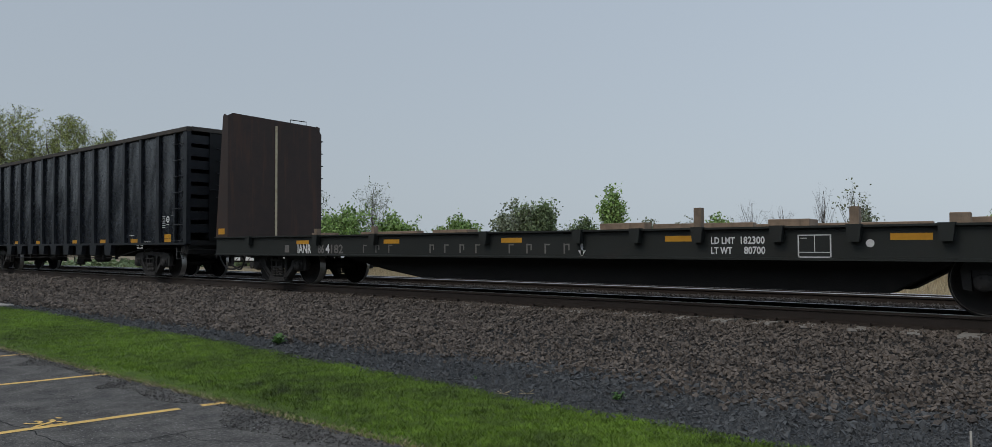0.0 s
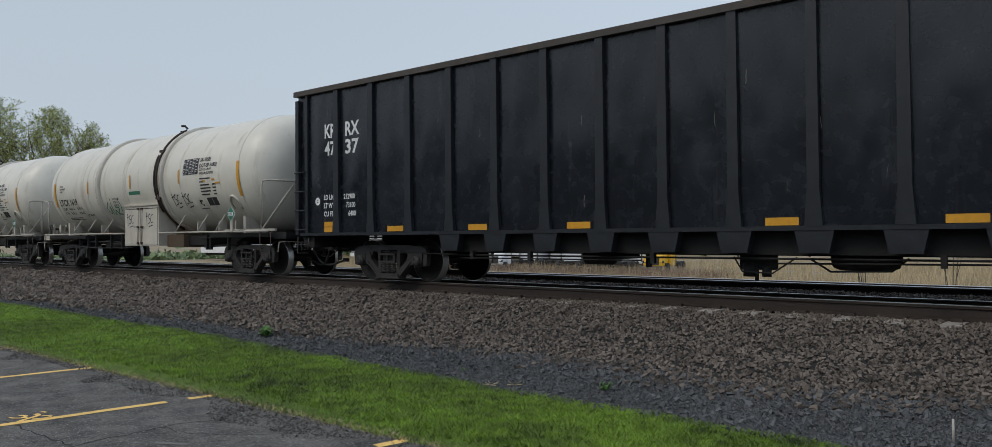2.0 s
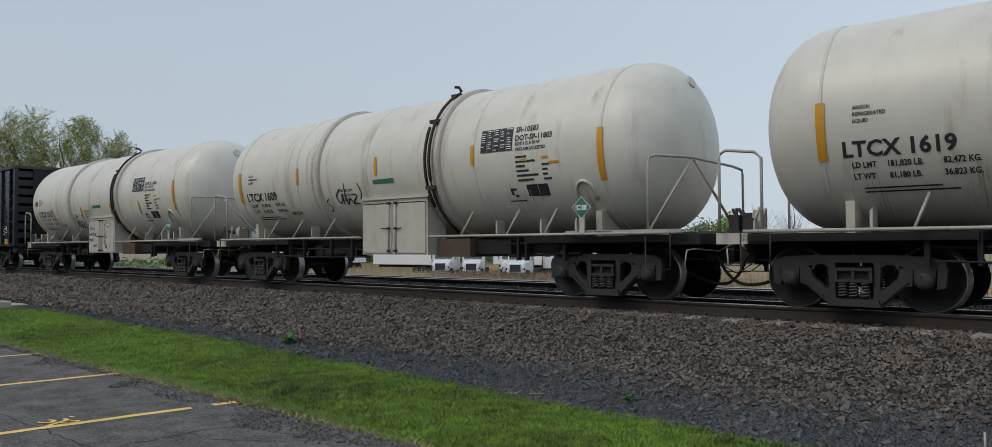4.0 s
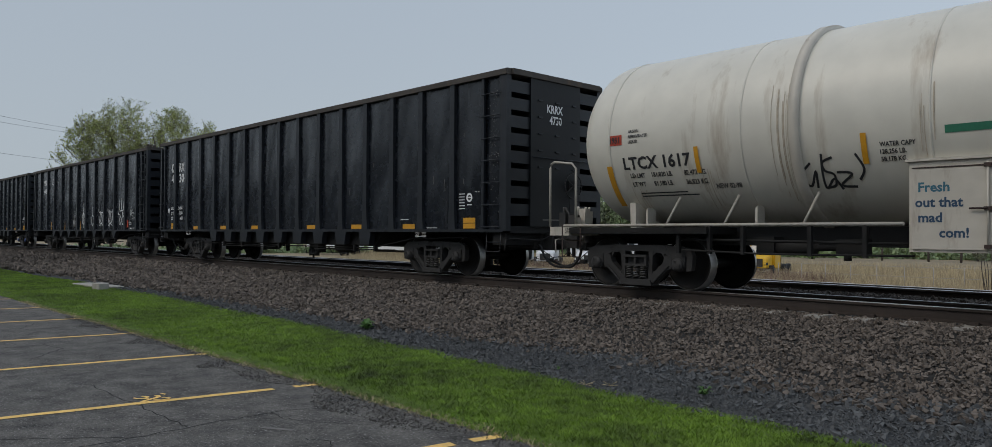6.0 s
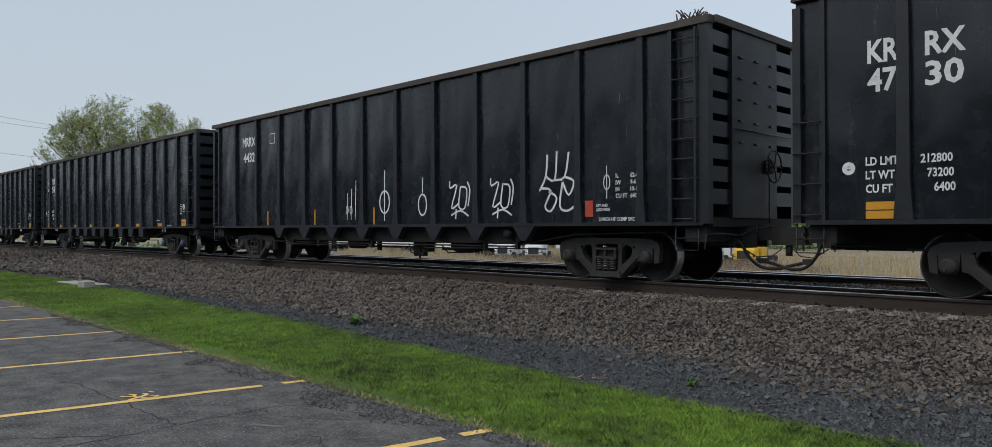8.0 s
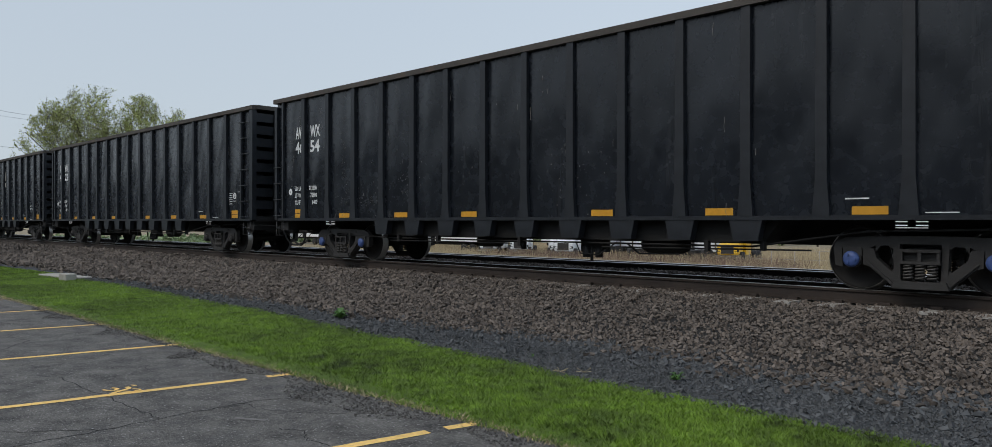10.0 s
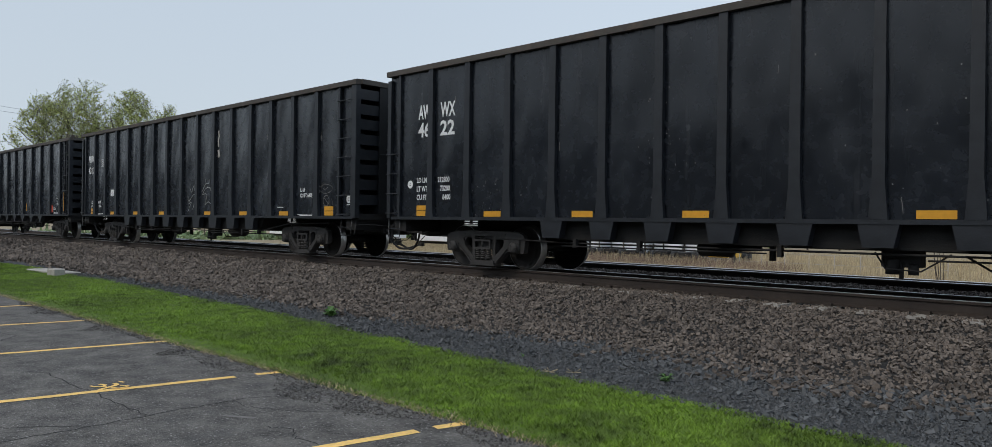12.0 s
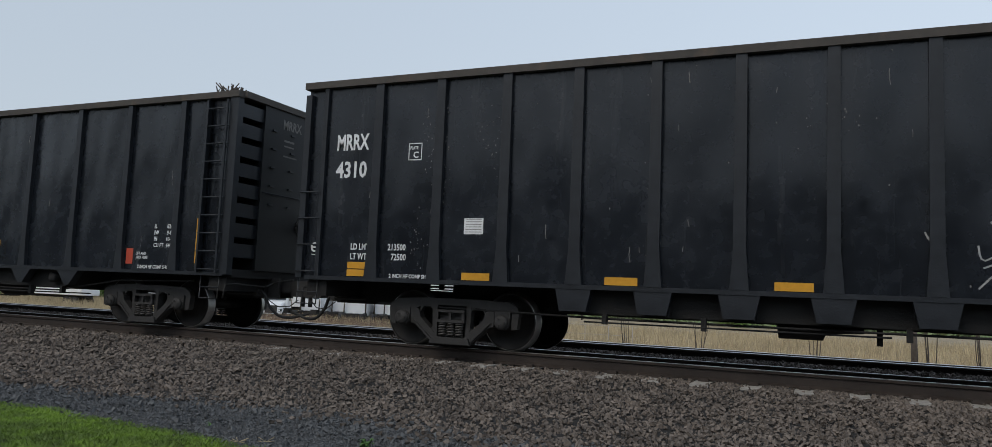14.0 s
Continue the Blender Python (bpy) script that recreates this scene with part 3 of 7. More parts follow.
def stroke(points, w):
    """A brush stroke of width w through points."""
    q, f = [], []
    for i, (a, b) in enumerate(points):
        p0, p1 = points[max(i - 1, 0)], points[min(i + 1, len(points) - 1)]
        d = math.hypot(p1[0] - p0[0], p1[1] - p0[1]) or 1
        nx, ny = -(p1[1] - p0[1]) / d * w / 2, (p1[0] - p0[0]) / d * w / 2
        q += [(a + nx, b + ny), (a - nx, b - ny)]
    for i in range(len(points) - 1):
        f.append((2 * i, 2 * i + 1, 2 * i + 3, 2 * i + 2))
    return q, f


def curved(points, n=5):
    """The points of a smooth line through the given ones."""
    out = []
    for i in range(len(points) - 1):
        p0, p1, p2, p3 = points[max(i - 1, 0)], points[i], points[i + 1], points[min(i + 2, len(points) - 1)]
        for k in range(n):
            t = k / n
            out.append(tuple(0.5 * (2 * b + (c - a) * t + (2 * a - 5 * b + 4 * c - d) * t * t + (3 * b - a - 3 * c + d) * t ** 3) for a, b, c, d in zip(p0, p1, p2, p3)))
    return out + [points[-1]]


def flat_skin(y):
    return lambda u, v: (u, y, v)


# ---- black high-sided gondolas ----
def brake_gear(car, x):
    bm = bmesh.new()
    for k in range(24):
        a, b = k * math.tau / 24, (k + 1) * math.tau / 24
        tube(bm, ((0, 0.28 * math.cos(a), 0.28 * math.sin(a)), (0, 0.28 * math.cos(b), 0.28 * math.sin(b))), 0.016, 6)
    for k in range(5):
        a = k * math.tau / 5
        tube(bm, ((0, 0, 0), (0, 0.28 * math.cos(a), 0.28 * math.sin(a))), 0.012, 6)
    tube(bm, ((-0.2, 0, 0), (0.03, 0, 0)), 0.03, 8)
    part("brake_wheel", bm, TRUCK, car, "black spoked hand-brake wheel", at=pose(x + 0.13, 0.45, 2.05))
    bm = bmesh.new()
    box(bm, x - 0.02, x + 0.07, 0.37, 0.53, 1.93, 2.17)
    tube(bm, ((x + 0.06, 0.4, 1.85), (x + 0.06, 0.4, 1.05)), 0.012, 6)
    part("brake_housing", bm, UNDER, car)


def gondola(m, half, z1, ribs, feet, foot_shape, rungs, rib_width):
    """An open black gondola: ribbed sides, stacked channels at the end corners, bogies added later."""
    car = empty("gondola_car", m)
    z0 = 1.04
    for s in (-1, 1):
        bm = bmesh.new()
        box(bm, -half + 0.3, half - 0.6, min(s * 1.40, s * 1.37), max(s * 1.40, s * 1.37), z0, z1)
        part("side_wall", bm, BLACK, car)
        bm = bmesh.new()
        box(bm, half - 0.6, half, min(s * 1.37, s * 1.34), max(s * 1.37, s * 1.34), z0, z1 - 0.1)
        part("corner_sheet", bm, BLACK, car)
        bm = bmesh.new()
        box(bm, -half - 0.08, -half + 0.3, min(s * 1.37, s * 1.34), max(s * 1.37, s * 1.34), z0, z1 - 0.1)
        part("corner_sheet", bm, BLACK, car)
        bm = bmesh.new()
        prism(bm, [(s * a, b) for a, b in ((1.50, z1 - 0.11), (1.50, z1 + 0.005), (1.46, z1 + 0.02), (1.35, z1 + 0.02), (1.35, z1 - 0.11))], -half - 0.1, half + 0.12, "x")
        part("top_chord", bm, CHORD, car, "grey-brown rusty top rail")
        bm = bmesh.new()
        box(bm, -half + 0.1, half, min(s * 1.47, s * 1.36), max(s * 1.47, s * 1.36), z0 - 0.03, z0 + 0.035)
        part("side_sill", bm, BLACK_RIB, car)
    bm = bmesh.new()
    box(bm, -half + 0.3, half - 0.3, -1.34, 1.34, z0 + 0.05, z0 + 0.1)
    part("floor", bm, UNDER, car)
    bm = bmesh.new()
    w = rib_width
    prism(bm, ((-w, z1 - 0.11), (w, z1 - 0.11), (w + 0.01, 1.6), (w + 0.05, z0 + 0.035), (-w - 0.05, z0 + 0.035), (-w - 0.01, 1.6)), -1.475, -1.40)
    first = part("rib", bm, BLACK_RIB, car)
    first.matrix_basis = pose(ribs[0], 0, 0)
    for x in ribs[1:]:
        part("rib", first.data, None, car, at=pose(x, 0, 0))
    for x in ribs:
        part("rib", first.data, None, car, at=pose(x, 0, 0) @ pose(0, 0, 0, 0, 0, 180))
    for x0, x1, y0, y1, z in ((half - 0.1, half + 0.1, 1.33, 1.47, z1 - 0.02), (half - 0.68, half - 0.6, 1.36, 1.46, z1 - 0.11),
                              (-half - 0.1, -half + 0.02, 1.33, 1.45, z1 - 0.2), (-half + 0.3, -half + 0.38, 1.36, 1.46, z1 - 0.11)):
        for s in (-1, 1):
            bm = bmesh.new()
            box(bm, x0, x1, min(s * y0, s * y1), max(s * y0, s * y1), z0, z)
            part("corner_post", bm, BLACK_RIB, car)
    bm = bmesh.new()
    prism(bm, foot_shape, -1.46, -1.30)
    foot = part("rib_foot", bm, BLACK_RIB, car, at=pose(feet[0], 0, 0))
    for x in feet[1:]:
        part("rib_foot", foot.data, None, car, at=pose(x, 0, 0))
    for x in feet:
        part("rib_foot", foot.data, None, car, at=pose(x, 0, 0, 0, 0, 180))
    bm = bmesh.new()
    prism(bm, ((-5.0, z0), (5.0, z0), (4.7, 0.66), (-4.7, 0.66)), -1.22, 1.22)
    part("belly", bm, UNDER, car)
    bm = bmesh.new()
    box(bm, -half + 0.2, half - 0.2, -0.3, 0.3, 0.62, 1.06)
    part("centre_sill", bm, UNDER, car)
    # brake rigging: thin rods, a hung valve with its pipes and branch lines, reservoir and levers
    for pts, r in ((((-8.3, -1.0, 0.66), (-5.6, -1.1, 0.62), (-4.5, -1.2, 0.6), (4.5, -1.2, 0.6), (6.2, -1.2, 0.85), (8.2, -1.2, 0.9)), 0.018),
                   (((-4.6, -1.28, 0.545), (-0.6, -1.28, 0.55)), 0.014), (((1.6, -1.2, 0.53), (5.4, -1.15, 0.56)), 0.015),
                   (((0.9, -1.1, 0.62), (1.05, -1.15, 0.4), (1.5, -1.15, 0.38), (1.85, -1.1, 0.62)), 0.013), (((2.0, -1.0, 0.6), (2.3, -1.05, 0.42), (3.1, -1.05, 0.44), (3.3, -1.0, 0.62)), 0.016)):
        bm = bmesh.new()
        tube(bm, pts, r, 6)
        part("brake_pipe", bm, UNDER, car)
    bm = bmesh.new()
    lathe(bm, ((-0.5, 0.03), (-0.46, 0.13), (-0.36, 0.17), (0.3, 0.17), (0.4, 0.13), (0.44, 0.03)), 14, "x", (2.75, -0.85, 0.6))
    part("air_reservoir", bm, UNDER, car)
    bm = bmesh.new()
    box(bm, 0.95, 1.45, -1.0, -0.75, 0.42, 0.7)
    lathe(bm, ((-0.1, 0.1), (0.1, 0.1), (0.12, 0.05)), 12, "z", (1.1, -0.98, 0.42))
    lathe(bm, ((-0.08, 0.07), (0.08, 0.07)), 12, "z", (1.36, -0.98, 0.4))
    tube(bm, ((1.22, -1.0, 0.5), (1.22, -1.02, 0.26)), 0.03, 8)
    part("brake_valve", bm, UNDER, car)
    bm = bmesh.new()
    lathe(bm, ((-0.38, 0.03), (-0.36, 0.15), (0.2, 0.15), (0.24, 0.06), (0.7, 0.035)), 12, "x", (-1.6, -0.8, 0.6))
    box(bm, -0.75, -0.68, -0.85, -0.75, 0.42, 0.75)
    part("brake_cylinder", bm, UNDER, car)
    for u, h in ((-4.3, 0.52), (-2.9, 0.5), (-0.4, 0.5), (3.75, 0.5), (4.7, 0.54)):
        bm = bmesh.new()
        box(bm, u - 0.035, u + 0.035, -1.29, -1.2, h, 0.68)
        part("rod_hanger", bm, UNDER, car)
    bm = bmesh.new()
    lathe(bm, ((-0.14, 0.02), (-0.12, 0.1), (0.12, 0.1), (0.14, 0.02)), 14, "y", (4.5, -1.25, 0.86))
    part("retaining_valve", bm, UNDER, car)
    # end walls
    for x, s, out in ((half - 0.5, 1, 0.6), (-half + 0.6, -1, 0.5)):
        bm = bmesh.new()
        box(bm, min(x, x - s * 0.05), max(x, x - s * 0.05), -1.34, 1.34, z0, z1 - 0.02)
        part("end_wall", bm, BLACK_END, car)
        bm = bmesh.new()
        box(bm, min(x, x + s * (out + 0.04)), max(x, x + s * (out + 0.04)), -0.78, 0.82, z0 + 0.1, z1 - 0.1)
        part("end_panel", bm, BLACK_END, car)
        bm = bmesh.new()
        box(bm, min(x, x + s * (out + 0.08)), max(x, x + s * (out + 0.08)), -1.349, 1.349, z1 - 0.1, z1 + 0.02)
        part("end_cap", bm, CHORD, car)
        for k in range(8):
            z = 1.36 + 0.37 * k
            for y0, y1 in ((-1.34, -0.78), (0.82, 1.34)):
                bm = bmesh.new()
                prism(bm, [(x + s * a, b) for a, b in ((0, z + 0.28), (out, z + 0.25), (out, z), (0, z))], y0, y1)
                part("end_channel", bm, BLACK_RIB, car)
        bm = bmesh.new()
        box(bm, min(x, x + s * out), max(x, x + s * out), -1.33, 1.33, z0 - 0.05, z0 + 0.1)
        part("end_platform", bm, UNDER, car)
        bm = bmesh.new()
        box(bm, min(x + s * 0.1, x + s * 0.5), max(x + s * 0.1, x + s * 0.5), -1.36, 1.36, 0.74, z0 - 0.05)
        part("end_sill", bm, UNDER, car)
        bm = bmesh.new()
        tube(bm, ((x + s * (out + 0.09), -0.78, 2.62), (x + s * (out + 0.09), 1.3, 2.62)), 0.013, 6)
        part("grab_iron", bm, BLACK_RIB, car)
    # rows of small cleats on the front panel
    for y in (-0.5, 0.05, 0.6):
        for k in range(5):
            bm = bmesh.new()
            x = half + 0.14
            box(bm, x, x + 0.03, y - 0.06, y + 0.06, 2.4 + 0.36 * k, 2.43 + 0.36 * k)
            part("cleat", bm, BLACK_RIB, car)
    brake_gear(car, half + 0.14)
    for z in rungs:
        bm = bmesh.new()
        tube(bm, ((half - 0.62, -1.42, z), (half - 0.62, -1.51, z), (half - 0.08, -1.51, z), (half - 0.08, -1.42, z)), 0.014, 6)
        part("ladder_rung", bm, BLACK_RIB, car)
    for z in (1.15, 1.6, 2.05, 2.5):
        bm = bmesh.new()
        tube(bm, ((-half - 0.08, -1.4, z), (-half - 0.08, -1.49, z), (-half + 0.32, -1.49, z), (-half + 0.32, -1.4, z)), 0.013, 6)
        part("ladder_rung", bm, BLACK_RIB, car)
    for x0, x1 in ((half - 0.55, half - 0.12), (-half - 0.06, -half + 0.34)):
        bm = bmesh.new()
        tube(bm, ((x0, -1.4, 1.02), (x0, -1.42, 0.6), (x1, -1.42, 0.6), (x1, -1.4, 1.02)), 0.014, 6)
        part("sill_step", bm, BLACK_RIB, car)
        bm = bmesh.new()
        tube(bm, ((x0, -1.42, 0.8), (x1, -1.42, 0.8)), 0.012, 6)
        part("step_bar", bm, BLACK_RIB, car)
    # the far side stands a little further out
    done = set()
    for ob in car.children:
        if ob.name.startswith("rib") and ob.matrix_basis[0][0] < 0:
            ob.location.y += 0.14
        elif ob.data.name not in done and not ob.name.startswith("rib"):
            done.add(ob.data.name)
            for v in ob.data.vertices:
                if v.co.y > 1.1:
                    v.co.y += 0.14
    coupler(car, half - 0.05, 1)
    coupler(car, -half + 0.05, -1)
    return car


def gondola_marks(car, top_left, top_right, low_left, low_right, load, weight, cubic="6400"):
    """Reporting marks either side of a rib, weights, roundels and yellow reflectors on the near side."""
    on = flat_skin(-1.404)
    for a, b, u, w in ((top_left, low_left, -8.67, 0.41), (top_right, low_right, -7.94, 0.48)):
        decal(car, "reporting_mark", [fitted(u, u + w, 3.25, 0.3, a)], WHITE_INK, on, "white stencilled reporting mark")
        decal(car, "car_number", [fitted(u, u + w - 0.02, 2.85, 0.3, b)], WHITE_INK, on, "white stencilled car number")
    for k, (a, b) in enumerate((("LD LMT", load), ("LT WT", weight), ("CU FT", cubic))):
        decal(car, "weight_lettering", [words(-8.7, 1.83 - 0.19 * k, 0.11, a, 0.8)], WHITE_INK, on)
        decal(car, "weight_lettering", [words((-8.0, -7.92, -7.84)[6 - len(b)], 1.83 - 0.19 * k, 0.11, b, 0.8)], WHITE_INK, on)
    marks_low(car, on)
    end = lambda u, v: (9.764, u, v)
    decal(car, "end_lettering", [words(-0.28, 3.62, 0.17, top_left + top_right, 0.8), words(-0.2, 3.38, 0.17, low_left + low_right, 0.8)], WHITE_INK, end)
    decal(car, "end_lettering", [bar(-0.4, 0.9, 1.27, 1.3)], FADED_INK, end)


def marks_low(car, on, plain=False):
    if plain:
        decal(car, "roundel", [ring(-9.4, 1.56, 0.05, 0.085), bar(-9.45, -9.35, 1.545, 1.575), bar(-9.46, -9.34, 1.43, 1.445)], WHITE_INK, flat_skin(-1.374))
        decal(car, "roundel", [ring(9.33, 1.5, 0.04, 0.1), bar(9.26, 9.4, 1.48, 1.52), bar(9.25, 9.41, 1.35, 1.37)], WHITE_INK, flat_skin(-1.374))
    else:
        decal(car, "roundel", [ring(-8.93, 1.8, 0.03, 0.09), bar(-8.97, -8.89, 1.79, 1.82)], WHITE_INK, on)
        decal(car, "roundel", [ring(8.5, 1.77, 0.055, 0.1), bar(8.45, 8.55, 1.755, 1.785), bar(8.42, 8.58, 1.6, 1.62)], WHITE_INK, on)
    if not plain:
        decal(car, "small_lettering", [bar(8.15, 8.35, 1.52 + 0.065 * k, 1.538 + 0.065 * k) for k in range(6)] + [bar(8.68, 8.75, 1.88, 1.894), bar(8.78, 8.83, 1.88, 1.894)], WHITE_INK, on)
    decal(car, "small_lettering", [bar(5.98, 6.3, 1.3, 1.32), bar(7.0, 7.4, 1.1, 1.115)], WHITE_INK, on)
    for u in (-6.33, -4.04, -1.74, 1.74, 4.04, 6.31):
        decal(car, "reflector", [bar(u - 0.24, u + 0.24, 1.085, 1.2)], AMBER, on)
    for u in (-8.5, 8.5):
        for v in (1.09, 1.215):
            decal(car, "reflector", [bar(u - 0.2, u + 0.2, v, v + 0.11)], AMBER, on)
    # stencil plate below the sill over the bogie
    for u in (-6.86, 6.86):
        decal(car, "bogie_stencil", [bar(u - 0.2, u - 0.05, 0.98, 0.995), bar(u + 0.05, u + 0.2, 0.98, 0.995), bar(u - 0.2, u - 0.05, 0.93, 0.945), bar(u + 0.05, u + 0.2, 0.93, 0.945), bar(u - 0.2, u + 0.2, 0.9, 0.91)], WHITE_INK, flat_skin(-1.474))


def scratches(car, seed, count, lo=1.2, hi=4.2):
    """Pale scrapes and drips on the near side."""
    rnd = random.Random(seed)
    shapes = []
    for _ in range(count):
        u, v = rnd.uniform(-9, 9), rnd.uniform(lo, hi)
        pts = [(u, v)]
        for _ in range(rnd.randint(2, 5)):
            pts.append((pts[-1][0] + rnd.uniform(-0.012, 0.012), pts[-1][1] - rnd.uniform(0.02, 0.08)))
        shapes.append(stroke(pts, rnd.uniform(0.004, 0.014)))
    tagged(decal(car, "scrape", shapes, FADED_INK, flat_skin(-1.4045)), kind="stuff")


def car_place(x):
    return pose(x, TRACK_Y, 0)


CARS = []
RIBS = [1.155 * k - 0.11 for k in range(-7, 8)]
WIDE_FOOT = ((-0.27, 1.01), (0.27, 1.01), (0.2, 0.69), (-0.2, 0.69))
first = gondola(car_place(-30.87), 9.62, 4.41, RIBS, RIBS[3:12], WIDE_FOOT, [1.12 + 0.47 * k for k in range(7)], 0.075)
gondolas = [first] + [copy_thing(first, car_place(x)) for x in (-97.05, -137.55, -158.26, -178.93)]
RIBS2 = [7.87 - 1.405 * k for k in range(12)]
POINTED_FOOT = ((-0.3, 1.01), (0.3, 1.01), (0.06, 0.72), (-0.06, 0.72))
second = gondola(car_place(-117.35), 9.1, 4.4, RIBS2, RIBS2[2:10], POINTED_FOOT, [1.12 + 0.33 * k for k in range(10)], 0.06)
seconds = [second, copy_thing(second, car_place(-199.36))]
for car in gondolas + seconds:
    bogie(car, 6.86, car is gondolas[2])
    bogie(car, -6.86, car is gondolas[2])
tagged(gondolas[0], "black high-sided gondola car with outside ribs and rusty top rail", "gondola car", "freight cars of the train")
tagged(gondolas[1], "black ribbed gondola car with pale scraped streaks", "gondola car", "freight cars of the train")
tagged(gondolas[2], "scuffed black ribbed gondola car with blue bearing caps", "gondola car", "freight cars of the train")
tagged(gondolas[3], "black ribbed gondola car with white lettering", "gondola car", "freight cars of the train")
tagged(gondolas[4], "black ribbed gondola car with a white plate mark", "gondola car", "freight cars of the train")
tagged(seconds[0], "black gondola car with white spray-paint scrawl", "gondola car", "freight cars of the train")
tagged(seconds[1], "black gondola car with tall yellow edge reflectors", "gondola car", "freight cars of the train")
gondola_marks(gondolas[0], "KR", "RX", "47", "37", "212900", "73100")
gondola_marks(gondolas[1], "KR", "RX", "47", "30", "212800", "73200")
gondola_marks(gondolas[2], "AW", "WX", "46", "54", "213200", "72800")
gondola_marks(gondolas[3], "AW", "WX", "46", "22", "212800", "73200")
skin = flat_skin(-1.404)
g = gondolas[4]
decal(g, "reporting_mark", [fitted(-9.04, -8.4, 3.22, 0.26, "MRRX")], WHITE_INK, skin, "white stencilled reporting mark")
decal(g, "car_number", [fitted(-9.04, -8.42, 2.75, 0.26, "4310")], WHITE_INK, skin, "white stencilled car number")
decal(g, "plate_mark", [bar(-7.63, -7.38, 3.27, 3.285), bar(-7.63, -7.38, 3.0, 3.015), bar(-7.63, -7.615, 3.0, 3.28), bar(-7.395, -7.38, 3.0, 3.28), words(-7.54, 3.04, 0.1, "C"), words(-7.6, 3.18, 0.05, "PLATE", 0.75)], WHITE_INK, skin)
decal(g, "paper_notice", [bar(-6.56, -6.23, 1.8, 2.05)], WHITE_INK, skin, "pale paper notice")
decal(g, "notice_lines", [bar(-6.53, -6.26, 1.83 + 0.04 * k, 1.84 + 0.04 * k) for k in range(6)], FADED_INK, flat_skin(-1.4055))
decal(g, "weight_lettering", [words(-8.65, 1.53, 0.1, "LD LMT", 0.75), words(-7.93, 1.53, 0.1, "213500", 0.78)], WHITE_INK, skin)
decal(g, "weight_lettering", [words(-8.65, 1.37, 0.1, "LT WT", 0.75), words(-7.86, 1.37, 0.1, "72500", 0.78)], WHITE_INK, skin)
decal(g, "small_lettering", [words(-7.88, 1.085, 0.06, "2 INCH HF COMP SHOES", 0.85)], WHITE_INK, skin)
marks_low(g, skin, True)
CHALK = (((-0.24, 1.87), (-0.18, 1.76), (-0.02, 1.69)), ((-0.05, 1.58), (-0.16, 1.53), (-0.1, 1.35)), ((0.32, 1.71), (0.39, 1.53), (0.76, 1.76), (0.86, 1.57), (0.66, 1.25)),
         ((0.45, 2.0), (0.59, 1.82), (0.72, 2.03), (0.83, 1.84), (0.95, 1.8)), ((0.37, 1.44), (0.58, 1.5), (0.32, 1.19)), ((0.97, 1.71), (1.13, 1.65), (1.08, 1.46), (1.12, 1.38)),
         ((1.34, 1.85), (1.59, 2.06), (1.79, 2.09), (1.86, 2.2)), ((1.53, 2.23), (1.59, 2.15), (1.59, 2.06)), ((1.36, 1.72), (1.55, 1.9), (1.82, 1.96), (1.98, 1.79), (2.04, 1.29)),
         ((1.41, 1.74), (1.67, 1.73), (1.54, 1.39)), ((1.54, 1.39), (1.77, 1.5), (2.02, 1.41)), ((2.09, 2.12), (2.15, 2.01), (2.11, 1.87), (2.19, 1.65), (2.17, 1.57)))
for line in CHALK:
    decal(g, "chalk_stroke", [stroke(curved(line, 4), 0.022)], CHALK_INK, skin, "pale chalk scrawl line")
decal(g, "torn_patch", [stroke(curved(((2.44, 3.7), (2.46, 3.5), (2.41, 3.38), (2.46, 3.2))), 0.07), stroke(curved(((2.44, 3.1), (2.46, 3.0), (2.5, 2.88))), 0.12)], CONCRETE, flat_skin(-1.409), "grey lumps of dried paste")
